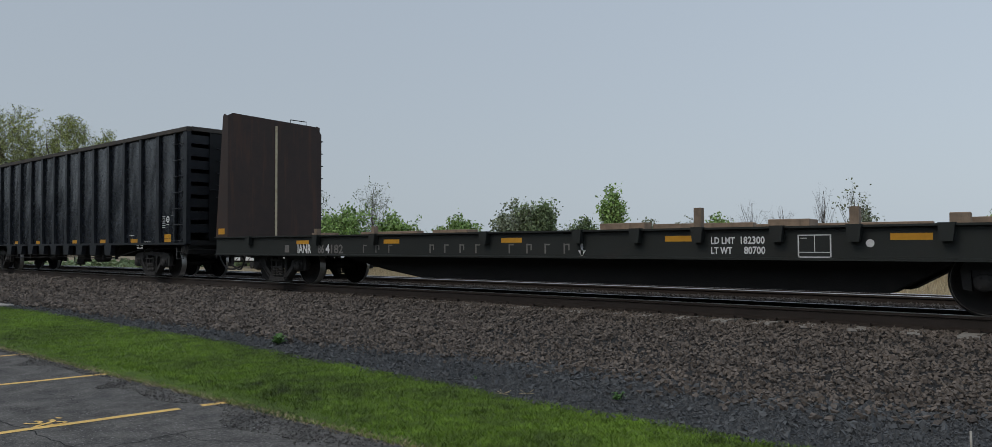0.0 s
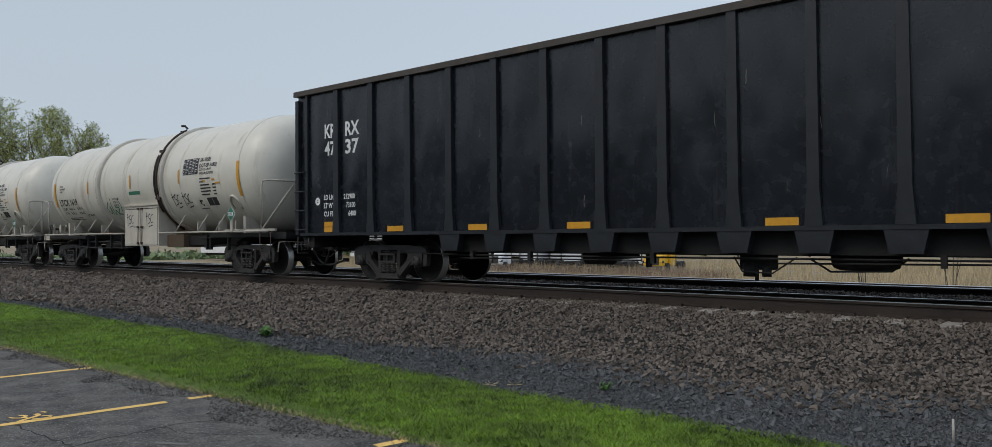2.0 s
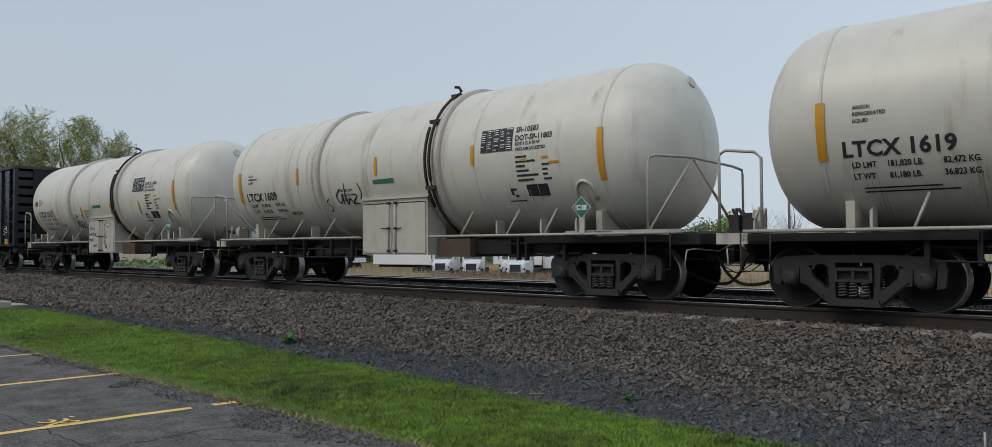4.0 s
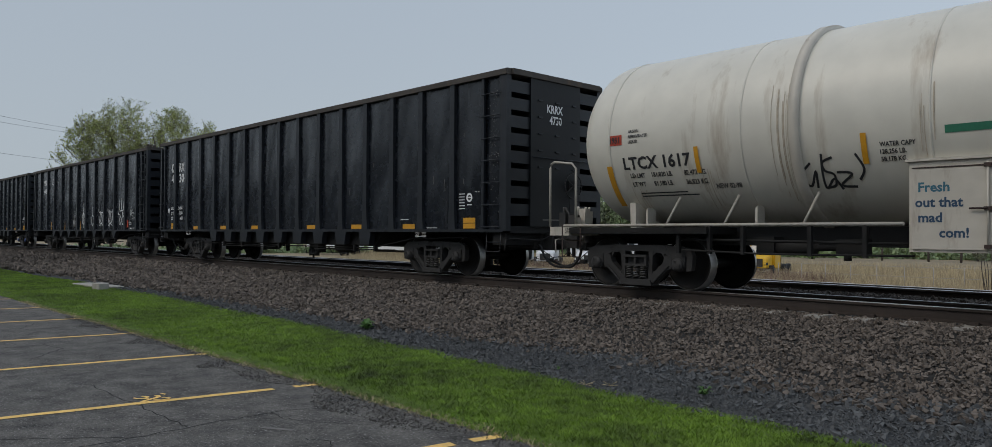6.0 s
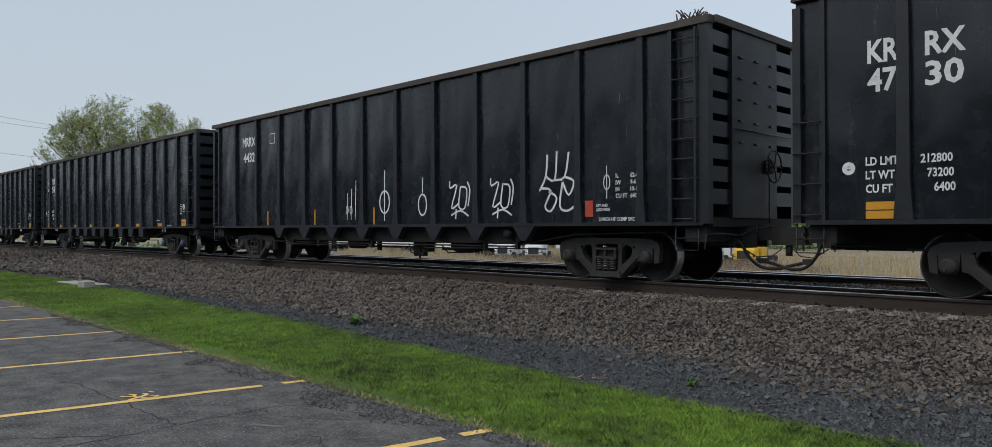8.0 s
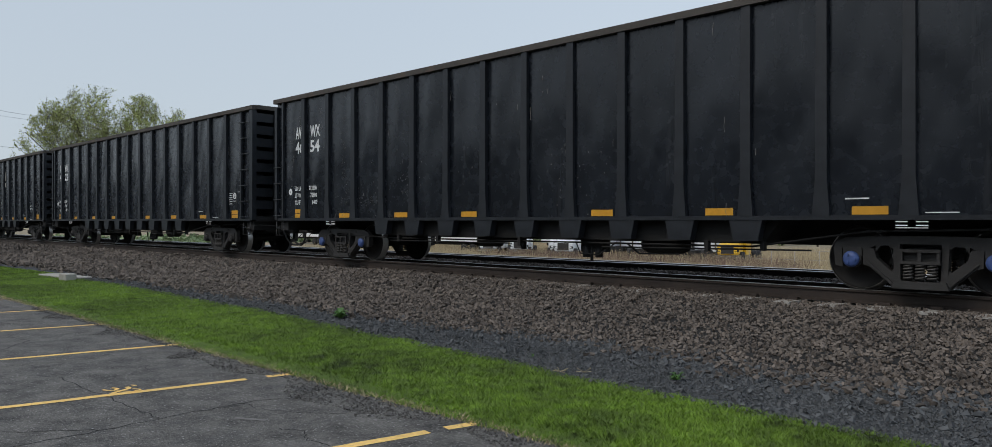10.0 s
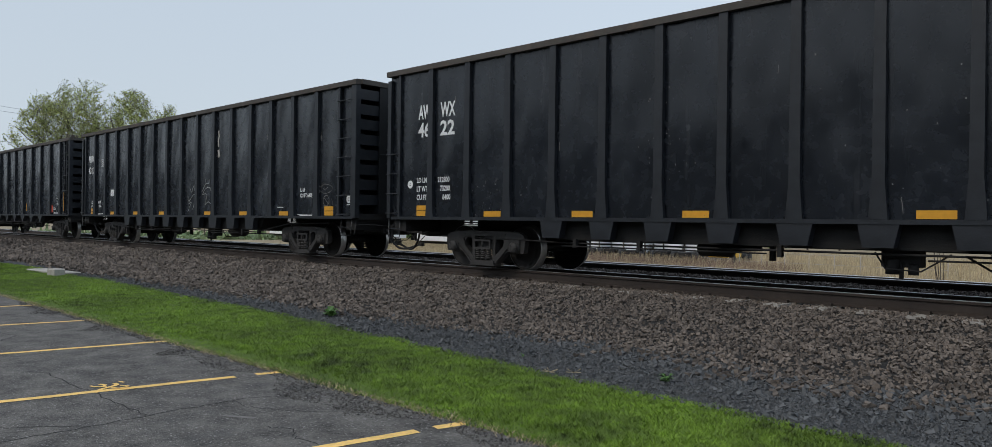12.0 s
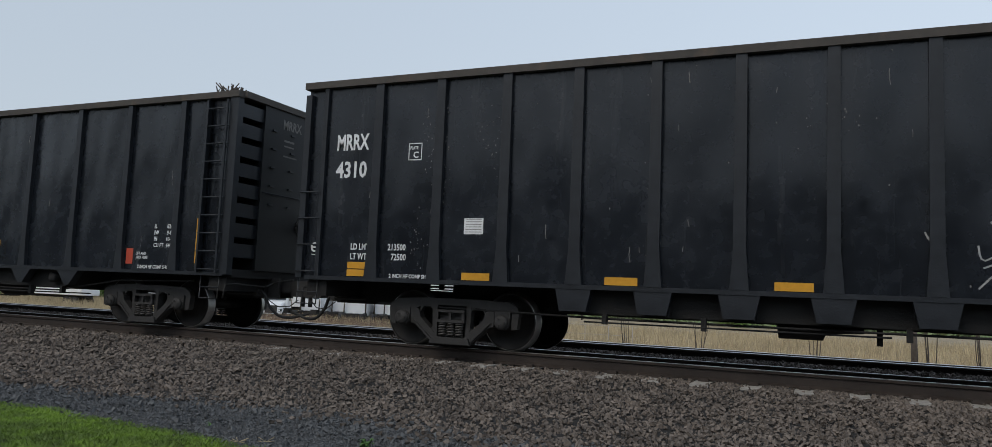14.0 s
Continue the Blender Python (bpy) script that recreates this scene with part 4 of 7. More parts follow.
for car, number in ((seconds[0], "4432"), (seconds[1], "4416")):
    if car is seconds[0]:
        decal(car, "reporting_mark", [fitted(-7.16, -6.33, 3.53, 0.27, "MRRX")], WHITE_INK, skin, "white stencilled reporting mark")
        decal(car, "car_number", [fitted(-7.1, -6.36, 3.05, 0.27, number)], WHITE_INK, skin, "white stencilled car number")
        decal(car, "plate_mark", [bar(-5.42, -5.12, 3.79, 3.81), bar(-5.42, -5.12, 3.5, 3.52), bar(-5.42, -5.4, 3.52, 3.79), bar(-5.14, -5.12, 3.52, 3.79)], WHITE_INK, skin)
        for u in (-5.53, -2.88, -0.11):
            decal(car, "reflector", [bar(u - 0.03, u + 0.03, 1.08, 1.5)], AMBER, skin)
        loop = [(math.cos(a * 0.7), math.sin(a * 0.7)) for a in range(10)]
        shapes = [([(u + 0.05 * a, 1.45 + 0.1 * b) for a, b in loop], 0.025) for u in (-1.3, -1.12)]
        shapes += [(((u, v), (u - 0.02, 1.55), (u - 0.03, 1.2)), 0.025) for u, v in ((-1.27, 1.9), (-1.09, 2.0), (-0.9, 2.2))]
        shapes += [([(0.33 + 0.2 * a, 1.62 + 0.27 * b) for a, b in loop], 0.045), (((0.33, 2.4), (0.33, 1.16)), 0.035), ([(1.8 + 0.15 * a, 1.52 + 0.24 * b) for a, b in loop], 0.04), (((1.8, 2.15), (1.8, 1.8)), 0.03)]
        for u in (2.76, 4.07):      # two angular tags
            for q in (((0, 2.02), (0.02, 1.86), (0.24, 1.92), (0.06, 1.42), (0.3, 1.52)), ((0.36, 1.9), (0.3, 1.45), (0.5, 1.42), (0.56, 1.82), (0.38, 1.88)), ((0.58, 1.98), (0.66, 1.8), (0.6, 1.45)), ((0.05, 1.26), (0.35, 1.36), (0.62, 1.24)), ((0.22, 1.4), (0.2, 1.18))):
                shapes.append(([(u + a, b) for a, b in q], 0.04))
        for q in (((5.45, 1.7), (5.62, 1.98), (5.66, 2.4)), ((5.62, 1.98), (5.85, 1.9), (5.9, 2.45)), ((5.85, 1.9), (6.1, 1.95), (6.2, 2.42)), ((6.1, 1.95), (6.33, 1.85), (6.2, 1.6), (6.05, 1.85)),
                  ((5.5, 1.75), (5.75, 1.7), (5.6, 1.4), (5.75, 1.3), (5.9, 1.55), (5.7, 1.68)), ((6.05, 1.85), (5.98, 1.4), (6.15, 1.3), (6.34, 1.38))):
            shapes.append((q, 0.045))
        shapes += [([(7.1 + 0.07 * a, 1.8 + 0.13 * b) for a, b in loop], 0.02), (((7.1, 2.1), (7.1, 1.5)), 0.016)]
        for k, (q, w) in enumerate(shapes):
            decal(car, "spray_stroke", [stroke(curved(q, 3), w)], WHITE_INK, flat_skin(-1.4025 - 0.0008 * (k % 5)), "white spray-paint line")
    else:
        for u, v in ((8.45, 2.05), (2.9, 1.6)):
            decal(car, "reflector", [bar(u - 0.035, u + 0.035, 1.22, v)], AMBER, flat_skin(-1.466))
        decal(car, "end_lettering", [words(-0.25, 3.95, 0.18, "MRRX", 0.8), bar(-0.2, 0.1, 3.7, 3.74), bar(-0.2, 0.1, 3.6, 3.63), bar(-0.2, 0.2, 3.4, 3.43)], FADED_INK, lambda u, v: (9.244, u, v))
    decal(car, "tag_patch", [bar(6.6, 6.78, 1.18, 1.48)], RED_INK, skin, "faded red square")
    for k, (text, value) in enumerate((("IL", "62-0"), ("IW", "9-6"), ("IH", "10-11"), ("CU FT", "6400"))):
        decal(car, "small_lettering", [words(7.3, 1.87 - 0.12 * k, 0.075, text, 0.85)], WHITE_INK, skin)
        decal(car, "small_lettering", [words(7.62, 1.87 - 0.12 * k, 0.075, value, 0.85)], WHITE_INK, skin)
    for k, text in enumerate(("LIFT AND", "JACK HERE")):
        decal(car, "small_lettering", [words(6.86, 1.36 - 0.075 * k, 0.05, text, 0.85)], WHITE_INK, skin)
    decal(car, "small_lettering", [words(6.92, 1.1, 0.065, "2 INCH HF COMP SHOES", 0.85)], WHITE_INK, skin)
    # a twist of brush caught on the top corner
    bm = bmesh.new()
    rnd = random.Random(5)
    for k in range(40):
        x, y = rnd.uniform(8.5, 9.0), rnd.uniform(-1.4, -1.1)
        tube(bm, ((x, y, 4.4), (x + rnd.uniform(-0.2, 0.2), y + rnd.uniform(-0.1, 0.1), 4.4 + rnd.uniform(0.03, 0.2))), 0.012, 4)
    tagged(part("caught_brush", bm, BARK, car, "tangle of dry twigs"), kind="stuff")
decal(g, "small_lettering", [words(7.15, 1.72, 0.1, "IL 64", 0.8)], WHITE_INK, skin)
decal(g, "small_lettering", [words(7.15, 1.57, 0.1, "CU FT 6400", 0.8)], WHITE_INK, skin)
decal(g, "small_lettering", [bar(7.13, 7.8, 1.08, 1.11)], WHITE_INK, skin)
decal(g, "chalk_drawing", [stroke(curved([(8.35 + 0.32 * a, 1.78 + 0.14 * b) for a, b in q]), 0.01) for q in (((-1, 0.9), (-0.8, 0), (-1, -1), (-0.7, -0.4), (-0.2, -0.9), (0.5, -0.7), (1, 0), (0.6, 0.6), (-0.2, 0.8), (-0.7, 0.3), (-1, 0.9)), ((-0.4, 0.2), (-0.1, -0.2), (0.3, 0.3)))] + [ring(8.38, 1.47, 0.13, 0.142), stroke(((8.28, 1.55), (8.48, 1.39)), 0.012)], FADED_INK, skin, "chalk drawing of a fish")
# flaked paint on two of the cars
def flakes(car, seed, spots):
    rnd = random.Random(seed)
    shapes = []
    for u, v, ru, rv, n in spots:
        for _ in range(n):
            a, b, r = u + rnd.gauss(0, ru), min(max(v + rnd.gauss(0, rv), 1.12), 4.2), rnd.uniform(0.004, 0.016)
            q = [(a + r * math.cos(k * 1.257 + rnd.uniform(-0.4, 0.4)) * rnd.uniform(0.5, 1), b + r * 1.4 * math.sin(k * 1.257) * rnd.uniform(0.5, 1)) for k in range(5)]
            shapes.append((q, [(0, 1, 2, 3, 4)]))
    tagged(decal(car, "flaked_paint", shapes, FADED_INK, flat_skin(-1.405), "pale flaked paint"), kind="stuff")


flakes(gondolas[2], 1, ((-6.35, 3.0, 0.06, 0.8, 60), (-5.3, 1.45, 0.3, 0.12, 60), (-3.9, 2.0, 0.25, 0.4, 50), (-3.6, 1.4, 0.08, 0.3, 50), (-7.4, 3.6, 0.06, 0.4, 40), (-8.9, 2.4, 0.1, 0.7, 40), (1.2, 1.8, 0.4, 0.4, 50), (-8.4, 3.75, 0.12, 0.1, 30), (-5.5, 1.6, 0.5, 0.2, 60), (-6.3, 1.5, 0.15, 0.25, 40), (-2, 2.2, 2.5, 0.8, 40)))
flakes(gondolas[3], 2, ((-2.4, 2.4, 0.2, 0.4, 40), (2.0, 2.0, 3, 0.8, 60), (-6.2, 1.5, 0.8, 0.25, 40)))
flakes(gondolas[1], 3, ((9.3, 2.8, 0.1, 0.7, 110), (2.0, 3.0, 2, 0.6, 30), (-1.5, 2.9, 0.6, 0.5, 40)))
flakes(gondolas[4], 4, ((-7.0, 2.9, 0.06, 0.5, 70), (-6.1, 3.3, 0.15, 0.3, 30), (-3.6, 2.3, 0.06, 0.5, 40), (-1.2, 3.4, 0.2, 0.2, 24), (-7.2, 3.2, 0.12, 0.5, 30), (-7.4, 1.7, 0.08, 0.25, 30), (2, 2.6, 4, 1, 50)))
for car in seconds:
    for x in (8.52, 8.98):
        bm = bmesh.new()
        box(bm, x - 0.02, x + 0.02, -1.525, -1.495, 1.06, 4.25)
        part("ladder_stile", bm, BLACK_RIB, car)
CARS += gondolas + seconds
for k, (car, count) in enumerate(zip(CARS, (25, 45, 55, 40, 60, 30, 30))):
    scratches(car, k + 3, int(count * 0.6))


# ---- cream insulated tank cars ----
TANK_R, TANK_Z = 1.57, 2.70


def tank_skin(u, v):
    r = TANK_R + 0.008
    c = max(min((v - TANK_Z) / r, 0.999), -0.999)
    return (u, -r * math.sqrt(1 - c * c), v)


def off_shell(u, v):
    """A little proud of the shell, over other marks."""
    x, y, z = tank_skin(u, v)
    return (x, y - 0.012, z)


def tank_car(m):
    car = empty("tank_car", m)
    bm = bmesh.new()
    prof = [(-6.82 + 0.95 * (1 - math.cos(a)), TANK_R * math.sin(a) ** 0.72 if a else 0.02) for a in [k * math.pi / 2 / 12 for k in range(13)]]
    prof += [(-2.0, TANK_R), (2.0, TANK_R)] + [(-a, r) for a, r in prof[::-1]]
    lathe(bm, prof, 72, "x", (0, 0, TANK_Z))
    part("tank_shell", bm, CREAM, car)
    for x, w, h in ((1.8, 0.07, 0.075), (-2.27, 0.07, 0.075), (5.72, 0.02, 0.012), (-5.72, 0.02, 0.012), (-0.45, 0.015, 0.008), (-3.15, 0.015, 0.008), (2.8, 0.015, 0.006)):
        bm = bmesh.new()
        lathe(bm, ((x - w, TANK_R - 0.02), (x - w, TANK_R + h), (x + w, TANK_R + h), (x + w, TANK_R - 0.02)), 72, "x", (0, 0, TANK_Z))
        smooth(bm)
        part("ring" if h > 0.05 else "weld_seam", bm, CREAM if h < 0.05 else CREAM_DIRTY, car)
    # vent pipe that follows the shell beside the front ring
    for dx, lo in ((1.62, -62), (1.50, -35)):
        bm = bmesh.new()
        pts = [(dx, -(TANK_R + 0.08) * math.cos(radians(a)), TANK_Z + (TANK_R + 0.08) * math.sin(radians(a))) for a in range(lo, 66 if lo == -62 else 30, 6)]
        if lo == -62:
            pts += [(dx + 0.02, pts[-1][1] + 0.03, pts[-1][2] + 0.06), (dx + 0.02, pts[-1][1] - 0.05, pts[-1][2] + 0.13), (dx + 0.02, pts[-1][1] - 0.16, pts[-1][2] + 0.12)]
        tube(bm, pts, 0.032, 8)
        part("vent_pipe", bm, RUST, car, "brown vent pipe")
    for a in (-20, 30, 62):
        bm = bmesh.new()
        y, z = -(TANK_R + 0.06) * math.cos(radians(a)), TANK_Z + (TANK_R + 0.06) * math.sin(radians(a))
        box(bm, 1.45, 1.72, y - 0.05, y + 0.05, z - 0.035, z + 0.035)
        part("pipe_clamp", bm, RUST, car)
    # nozzle on the front head
    bm = bmesh.new()
    tube(bm, ((6.45, 0.0, TANK_Z + 1.05), (6.6, 0.0, TANK_Z + 1.125)), 0.085, 14)
    tube(bm, ((6.58, 0.0, TANK_Z + 1.115), (6.64, 0.0, TANK_Z + 1.145)), 0.115, 14)
    part("nozzle", bm, CREAM_DIRTY, car)
    # underframe
    bm = bmesh.new()
    box(bm, -7.0, 7.0, -0.35, 0.35, 0.8, 1.12)
    part("centre_sill", bm, UNDER, car)
    for x0, x1 in ((3.9, 7.0), (-7.0, -3.9)):
        bm = bmesh.new()
        box(bm, x0, x1, -1.3, 1.3, 0.99, 1.1)
        part("bolster_deck", bm, UNDER, car)
    for x in (5.45, -5.45):
        bm = bmesh.new()
        prism(bm, ((-1.2, 1.1), (-1.22, 1.55), (-0.9, 1.5), (0.9, 1.5), (1.22, 1.55), (1.2, 1.1)), x - 0.06, x + 0.06, "x")
        part("saddle", bm, CREAM_DIRTY, car)
    for s in (-1, 1):
        for x0, x1 in ((-6.9, -0.8), (1.43, 6.9)):
            bm = bmesh.new()
            tube(bm, ((x0, s * 1.45, 1.14), (x1, s * 1.45, 1.14)), 0.026, 8)
            part("side_rail", bm, GALV, car, "pale painted side rail")
        bm = bmesh.new()
        box(bm, 4.9, 7.15, min(s * 1.46, s * 1.4), max(s * 1.46, s * 1.4), 1.14, 1.2)
        part("side_board", bm, GALV, car)
        for x in (-4.6, -3.5, -2.2, 2.3, 3.5, 4.4):
            bm = bmesh.new()
            tube(bm, ((x, s * 1.43, 1.14), (x + 0.14, s * 1.2, 1.62)), 0.022, 6)
            part("rail_strut", bm, GALV, car)
        for e in (-1, 1):
            bm = bmesh.new()
            tube(bm, ((e * 6.5, s * 1.44, 1.15), (e * 6.5, s * 1.44, 0.55), (e * 6.95, s * 1.44, 0.55), (e * 6.95, s * 1.44, 1.15)), 0.013, 6)
            part("sill_step", bm, RUST, car)
    for e in (-1, 1):
        # in front a bowed handrail with two stays round the end, behind a plain loop on each side
        for pts in (((-7.28, -1.43, 1.12), (-7.28, -1.43, 2.26), (-7.25, -1.43, 2.34), (-7.17, -1.43, 2.38), (-6.72, -1.43, 2.32), (-6.62, -1.43, 2.22), (-6.62, -1.43, 1.14)),
                    ((-7.28, 1.43, 1.12), (-7.28, 1.43, 2.26), (-7.25, 1.43, 2.34), (-7.17, 1.43, 2.38), (-6.72, 1.43, 2.32), (-6.62, 1.43, 2.22), (-6.62, 1.43, 1.14))) if e < 0 else (((e * 6.55, -1.43, 1.15), (e * 6.55, -1.43, 2.3), (e * 6.58, -1.41, 2.39), (e * 6.66, -1.34, 2.42), (e * 7.0, -0.75, 2.4), (e * 7.03, 0.75, 2.36), (e * 6.95, 1.34, 2.34), (e * 6.93, 1.42, 2.25), (e * 6.93, 1.43, 1.12)),
                    ((e * 6.58, -1.42, 1.2), (e * 7.0, -0.72, 2.4)), ((e * 7.0, -0.7, 2.38), (e * 7.2, 0.6, 1.12))):
            bm = bmesh.new()
            tube(bm, pts, 0.024, 8)
            part("handrail", bm, GALV, car, "pale tubular handrail")
        bm = bmesh.new()
        box(bm, min(e * 6.9, e * 7.4), max(e * 6.9, e * 7.4), -1.3, 1.3, 0.95, 1.12)
        part("end_platform", bm, UNDER if e > 0 else CREAM_DIRTY, car)
    # equipment cabinet with two doors
    for s in (-1, 1):
        bm = bmesh.new()
        box(bm, -0.74, 1.37, min(s * 0.9, s * 1.44), max(s * 0.9, s * 1.44), 0.76, 1.98)
        cabinet = part("cabinet", bm, CREAM_DIRTY, car, "stained cream equipment cabinet")
        bm = bmesh.new()
        box(bm, -0.78, 1.41, min(s * 0.9, s * 1.48), max(s * 0.9, s * 1.48), 1.965, 2.0)
        part("cabinet_roof", bm, CREAM_DIRTY, cabinet)
        for x0, x1 in ((-0.70, 0.26), (0.34, 1.32)):
            bm = bmesh.new()
            box(bm, x0, x1, min(s * 1.44, s * 1.465), max(s * 1.44, s * 1.465), 0.8, 1.86)
            part("cabinet_door", bm, CREAM_DIRTY, cabinet)
            bm = bmesh.new()
            box(bm, x0, x1, min(s * 1.44, s * 1.468), max(s * 1.44, s * 1.468), 1.872, 1.885)
            part("door_seam", bm, RUST, cabinet)
        for x in (0.19, 0.41):
            bm = bmesh.new()
            tube(bm, ((x, s * 1.49, 0.78), (x, s * 1.49, 1.92)), 0.016, 6)
            part("lock_bar", bm, CREAM_DIRTY, cabinet)
            bm = bmesh.new()
            tube(bm, ((x, s * 1.51, 1.33), (x + (-0.2 if x < 0.3 else 0.2), s * 1.51, 1.33)), 0.014, 6)
            part("door_handle", bm, RUST, cabinet)
            for z in (0.82, 1.3, 1.85):
                bm = bmesh.new()
                box(bm, x - 0.04, x + 0.04, min(s * 1.46, s * 1.51), max(s * 1.46, s * 1.51), z, z + 0.05)
                part("bar_guide", bm, RUST, cabinet)
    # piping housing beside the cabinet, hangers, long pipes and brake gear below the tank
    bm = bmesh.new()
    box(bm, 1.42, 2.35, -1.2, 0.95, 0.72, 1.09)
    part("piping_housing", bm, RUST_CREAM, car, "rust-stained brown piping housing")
    bm = bmesh.new()
    box(bm, 2.36, 3.3, -1.05, 0.95, 0.78, 1.05)
    part("piping_tray", bm, UNDER, car)
    for pts, r in ((((3.3, -1.1, 0.74), (5.0, -1.12, 0.8)), 0.03), (((3.3, -1.2, 0.98), (4.9, -1.2, 1.0)), 0.02), (((-4.6, -1.1, 0.9), (-0.75, -1.15, 0.86)), 0.025), (((-4.4, -1.25, 0.72), (-2.9, -1.2, 0.68), (-0.75, -1.2, 0.7)), 0.018)):
        bm = bmesh.new()
        tube(bm, pts, r, 6)
        part("brake_pipe", bm, UNDER, car)
    for x in (3.62, 3.82, 4.7, -4.5, -3.9, -3.3, -2.2, -1.4):
        bm = bmesh.new()
        box(bm, x - 0.03, x + 0.03, -1.24, -1.16, 0.66, 1.14)
        part("hanger", bm, UNDER, car)
    bm = bmesh.new()
    lathe(bm, ((-0.42, 0.03), (-0.4, 0.12), (0.3, 0.12), (0.34, 0.05), (0.9, 0.03)), 12, "x", (-2.6, -0.8, 0.78))
    box(bm, -3.2, -2.9, -0.95, -0.65, 0.68, 0.95)
    part("brake_cylinder", bm, UNDER, car)
    bm = bmesh.new()
    box(bm, -1.9, -1.5, -1.0, -0.7, 0.7, 0.92)
    tube(bm, ((-1.75, -0.95, 0.72), (-1.75, -0.95, 0.6)), 0.06, 8)
    part("brake_valve", bm, UNDER, car)
    # gusset plates under the shell and a valve boss on the flank
    for x in (-5.2, -3.1, 3.0, 4.1, 4.9):
        bm = bmesh.new()
        prism(bm, ((x - 0.02, 1.12), (x + 0.02, 1.12), (x + 0.02, 1.45), (x - 0.02, 1.4)), -1.14, -0.9)
        part("gusset", bm, CREAM_DIRTY, car)
    bm = bmesh.new()
    tube(bm, [(5.28 + 0.19 * math.cos(radians(t)), tank_skin(0, 1.85 + 0.22 * math.sin(radians(t)))[1] - 0.01, 1.85 + 0.22 * math.sin(radians(t))) for t in range(-30, 211, 20)], 0.03, 6)
    part("collar", bm, CREAM_DIRTY, car, "rust-stained arched collar")
    # valve gear on the rear platform
    rnd = random.Random(4)
    for k in range(7):
        bm = bmesh.new()
        x, y = -6.85 - rnd.uniform(0, 0.35), rnd.uniform(-1.2, -0.4)
        box(bm, x - 0.08, x + 0.08, y - 0.08, y + 0.08, 1.12, 1.2 + rnd.uniform(0.05, 0.3))
        tube(bm, ((x, y, 1.2), (x + rnd.uniform(-0.2, 0.2), y - 0.1, 1.5)), 0.025, 6)
        part("valve", bm, CREAM_DIRTY if k % 2 else TRUCK, car)
    # hazard placards on their posts
    for u, y in ((5.27, -1.50),):
        bm = bmesh.new()
        box(bm, u - 0.05, u + 0.05, y + 0.02, y + 0.05, 1.15, 1.5)
        post = part("placard_post", bm, CREAM_DIRTY, car)
        on = lambda a, b, u=u, y=y: (u + a, y, 1.6 + b)
        decal(post, "placard_rim", [([(0.2, 0), (0, 0.2), (-0.2, 0), (0, -0.2)], [(0, 1, 2, 3)])], WHITE_INK, lambda a, b: (u + a, y + 0.008, 1.6 + b))
        decal(post, "placard", [([(0.185, 0), (0, 0.185), (-0.185, 0), (0, -0.185)], [(0, 1, 2, 3)])], GREEN_INK, lambda a, b: (u + a, y + 0.004, 1.6 + b), "green diamond hazard placard")
        decal(post, "placard_band", [bar(-0.115, 0.115, -0.045, 0.045)], WHITE_INK, on)
        decal(post, "placard_number", [words(-0.095, -0.032, 0.065, "1951", 0.95), words(-0.015, -0.13, 0.045, "2")], BLACK_INK, lambda a, b: (u + a, y - 0.003, 1.6 + b))
    # stencil on the front side board
    decal(car, "board_lettering", [words(5.15, 1.148, 0.04, "2 INCH H.F. COMP SHOES", 1.1)], BLACK_INK, flat_skin(-1.464))
    coupler(car, 7.15, 1, "pale")
    coupler(car, -7.15, -1, "pale")
    return car


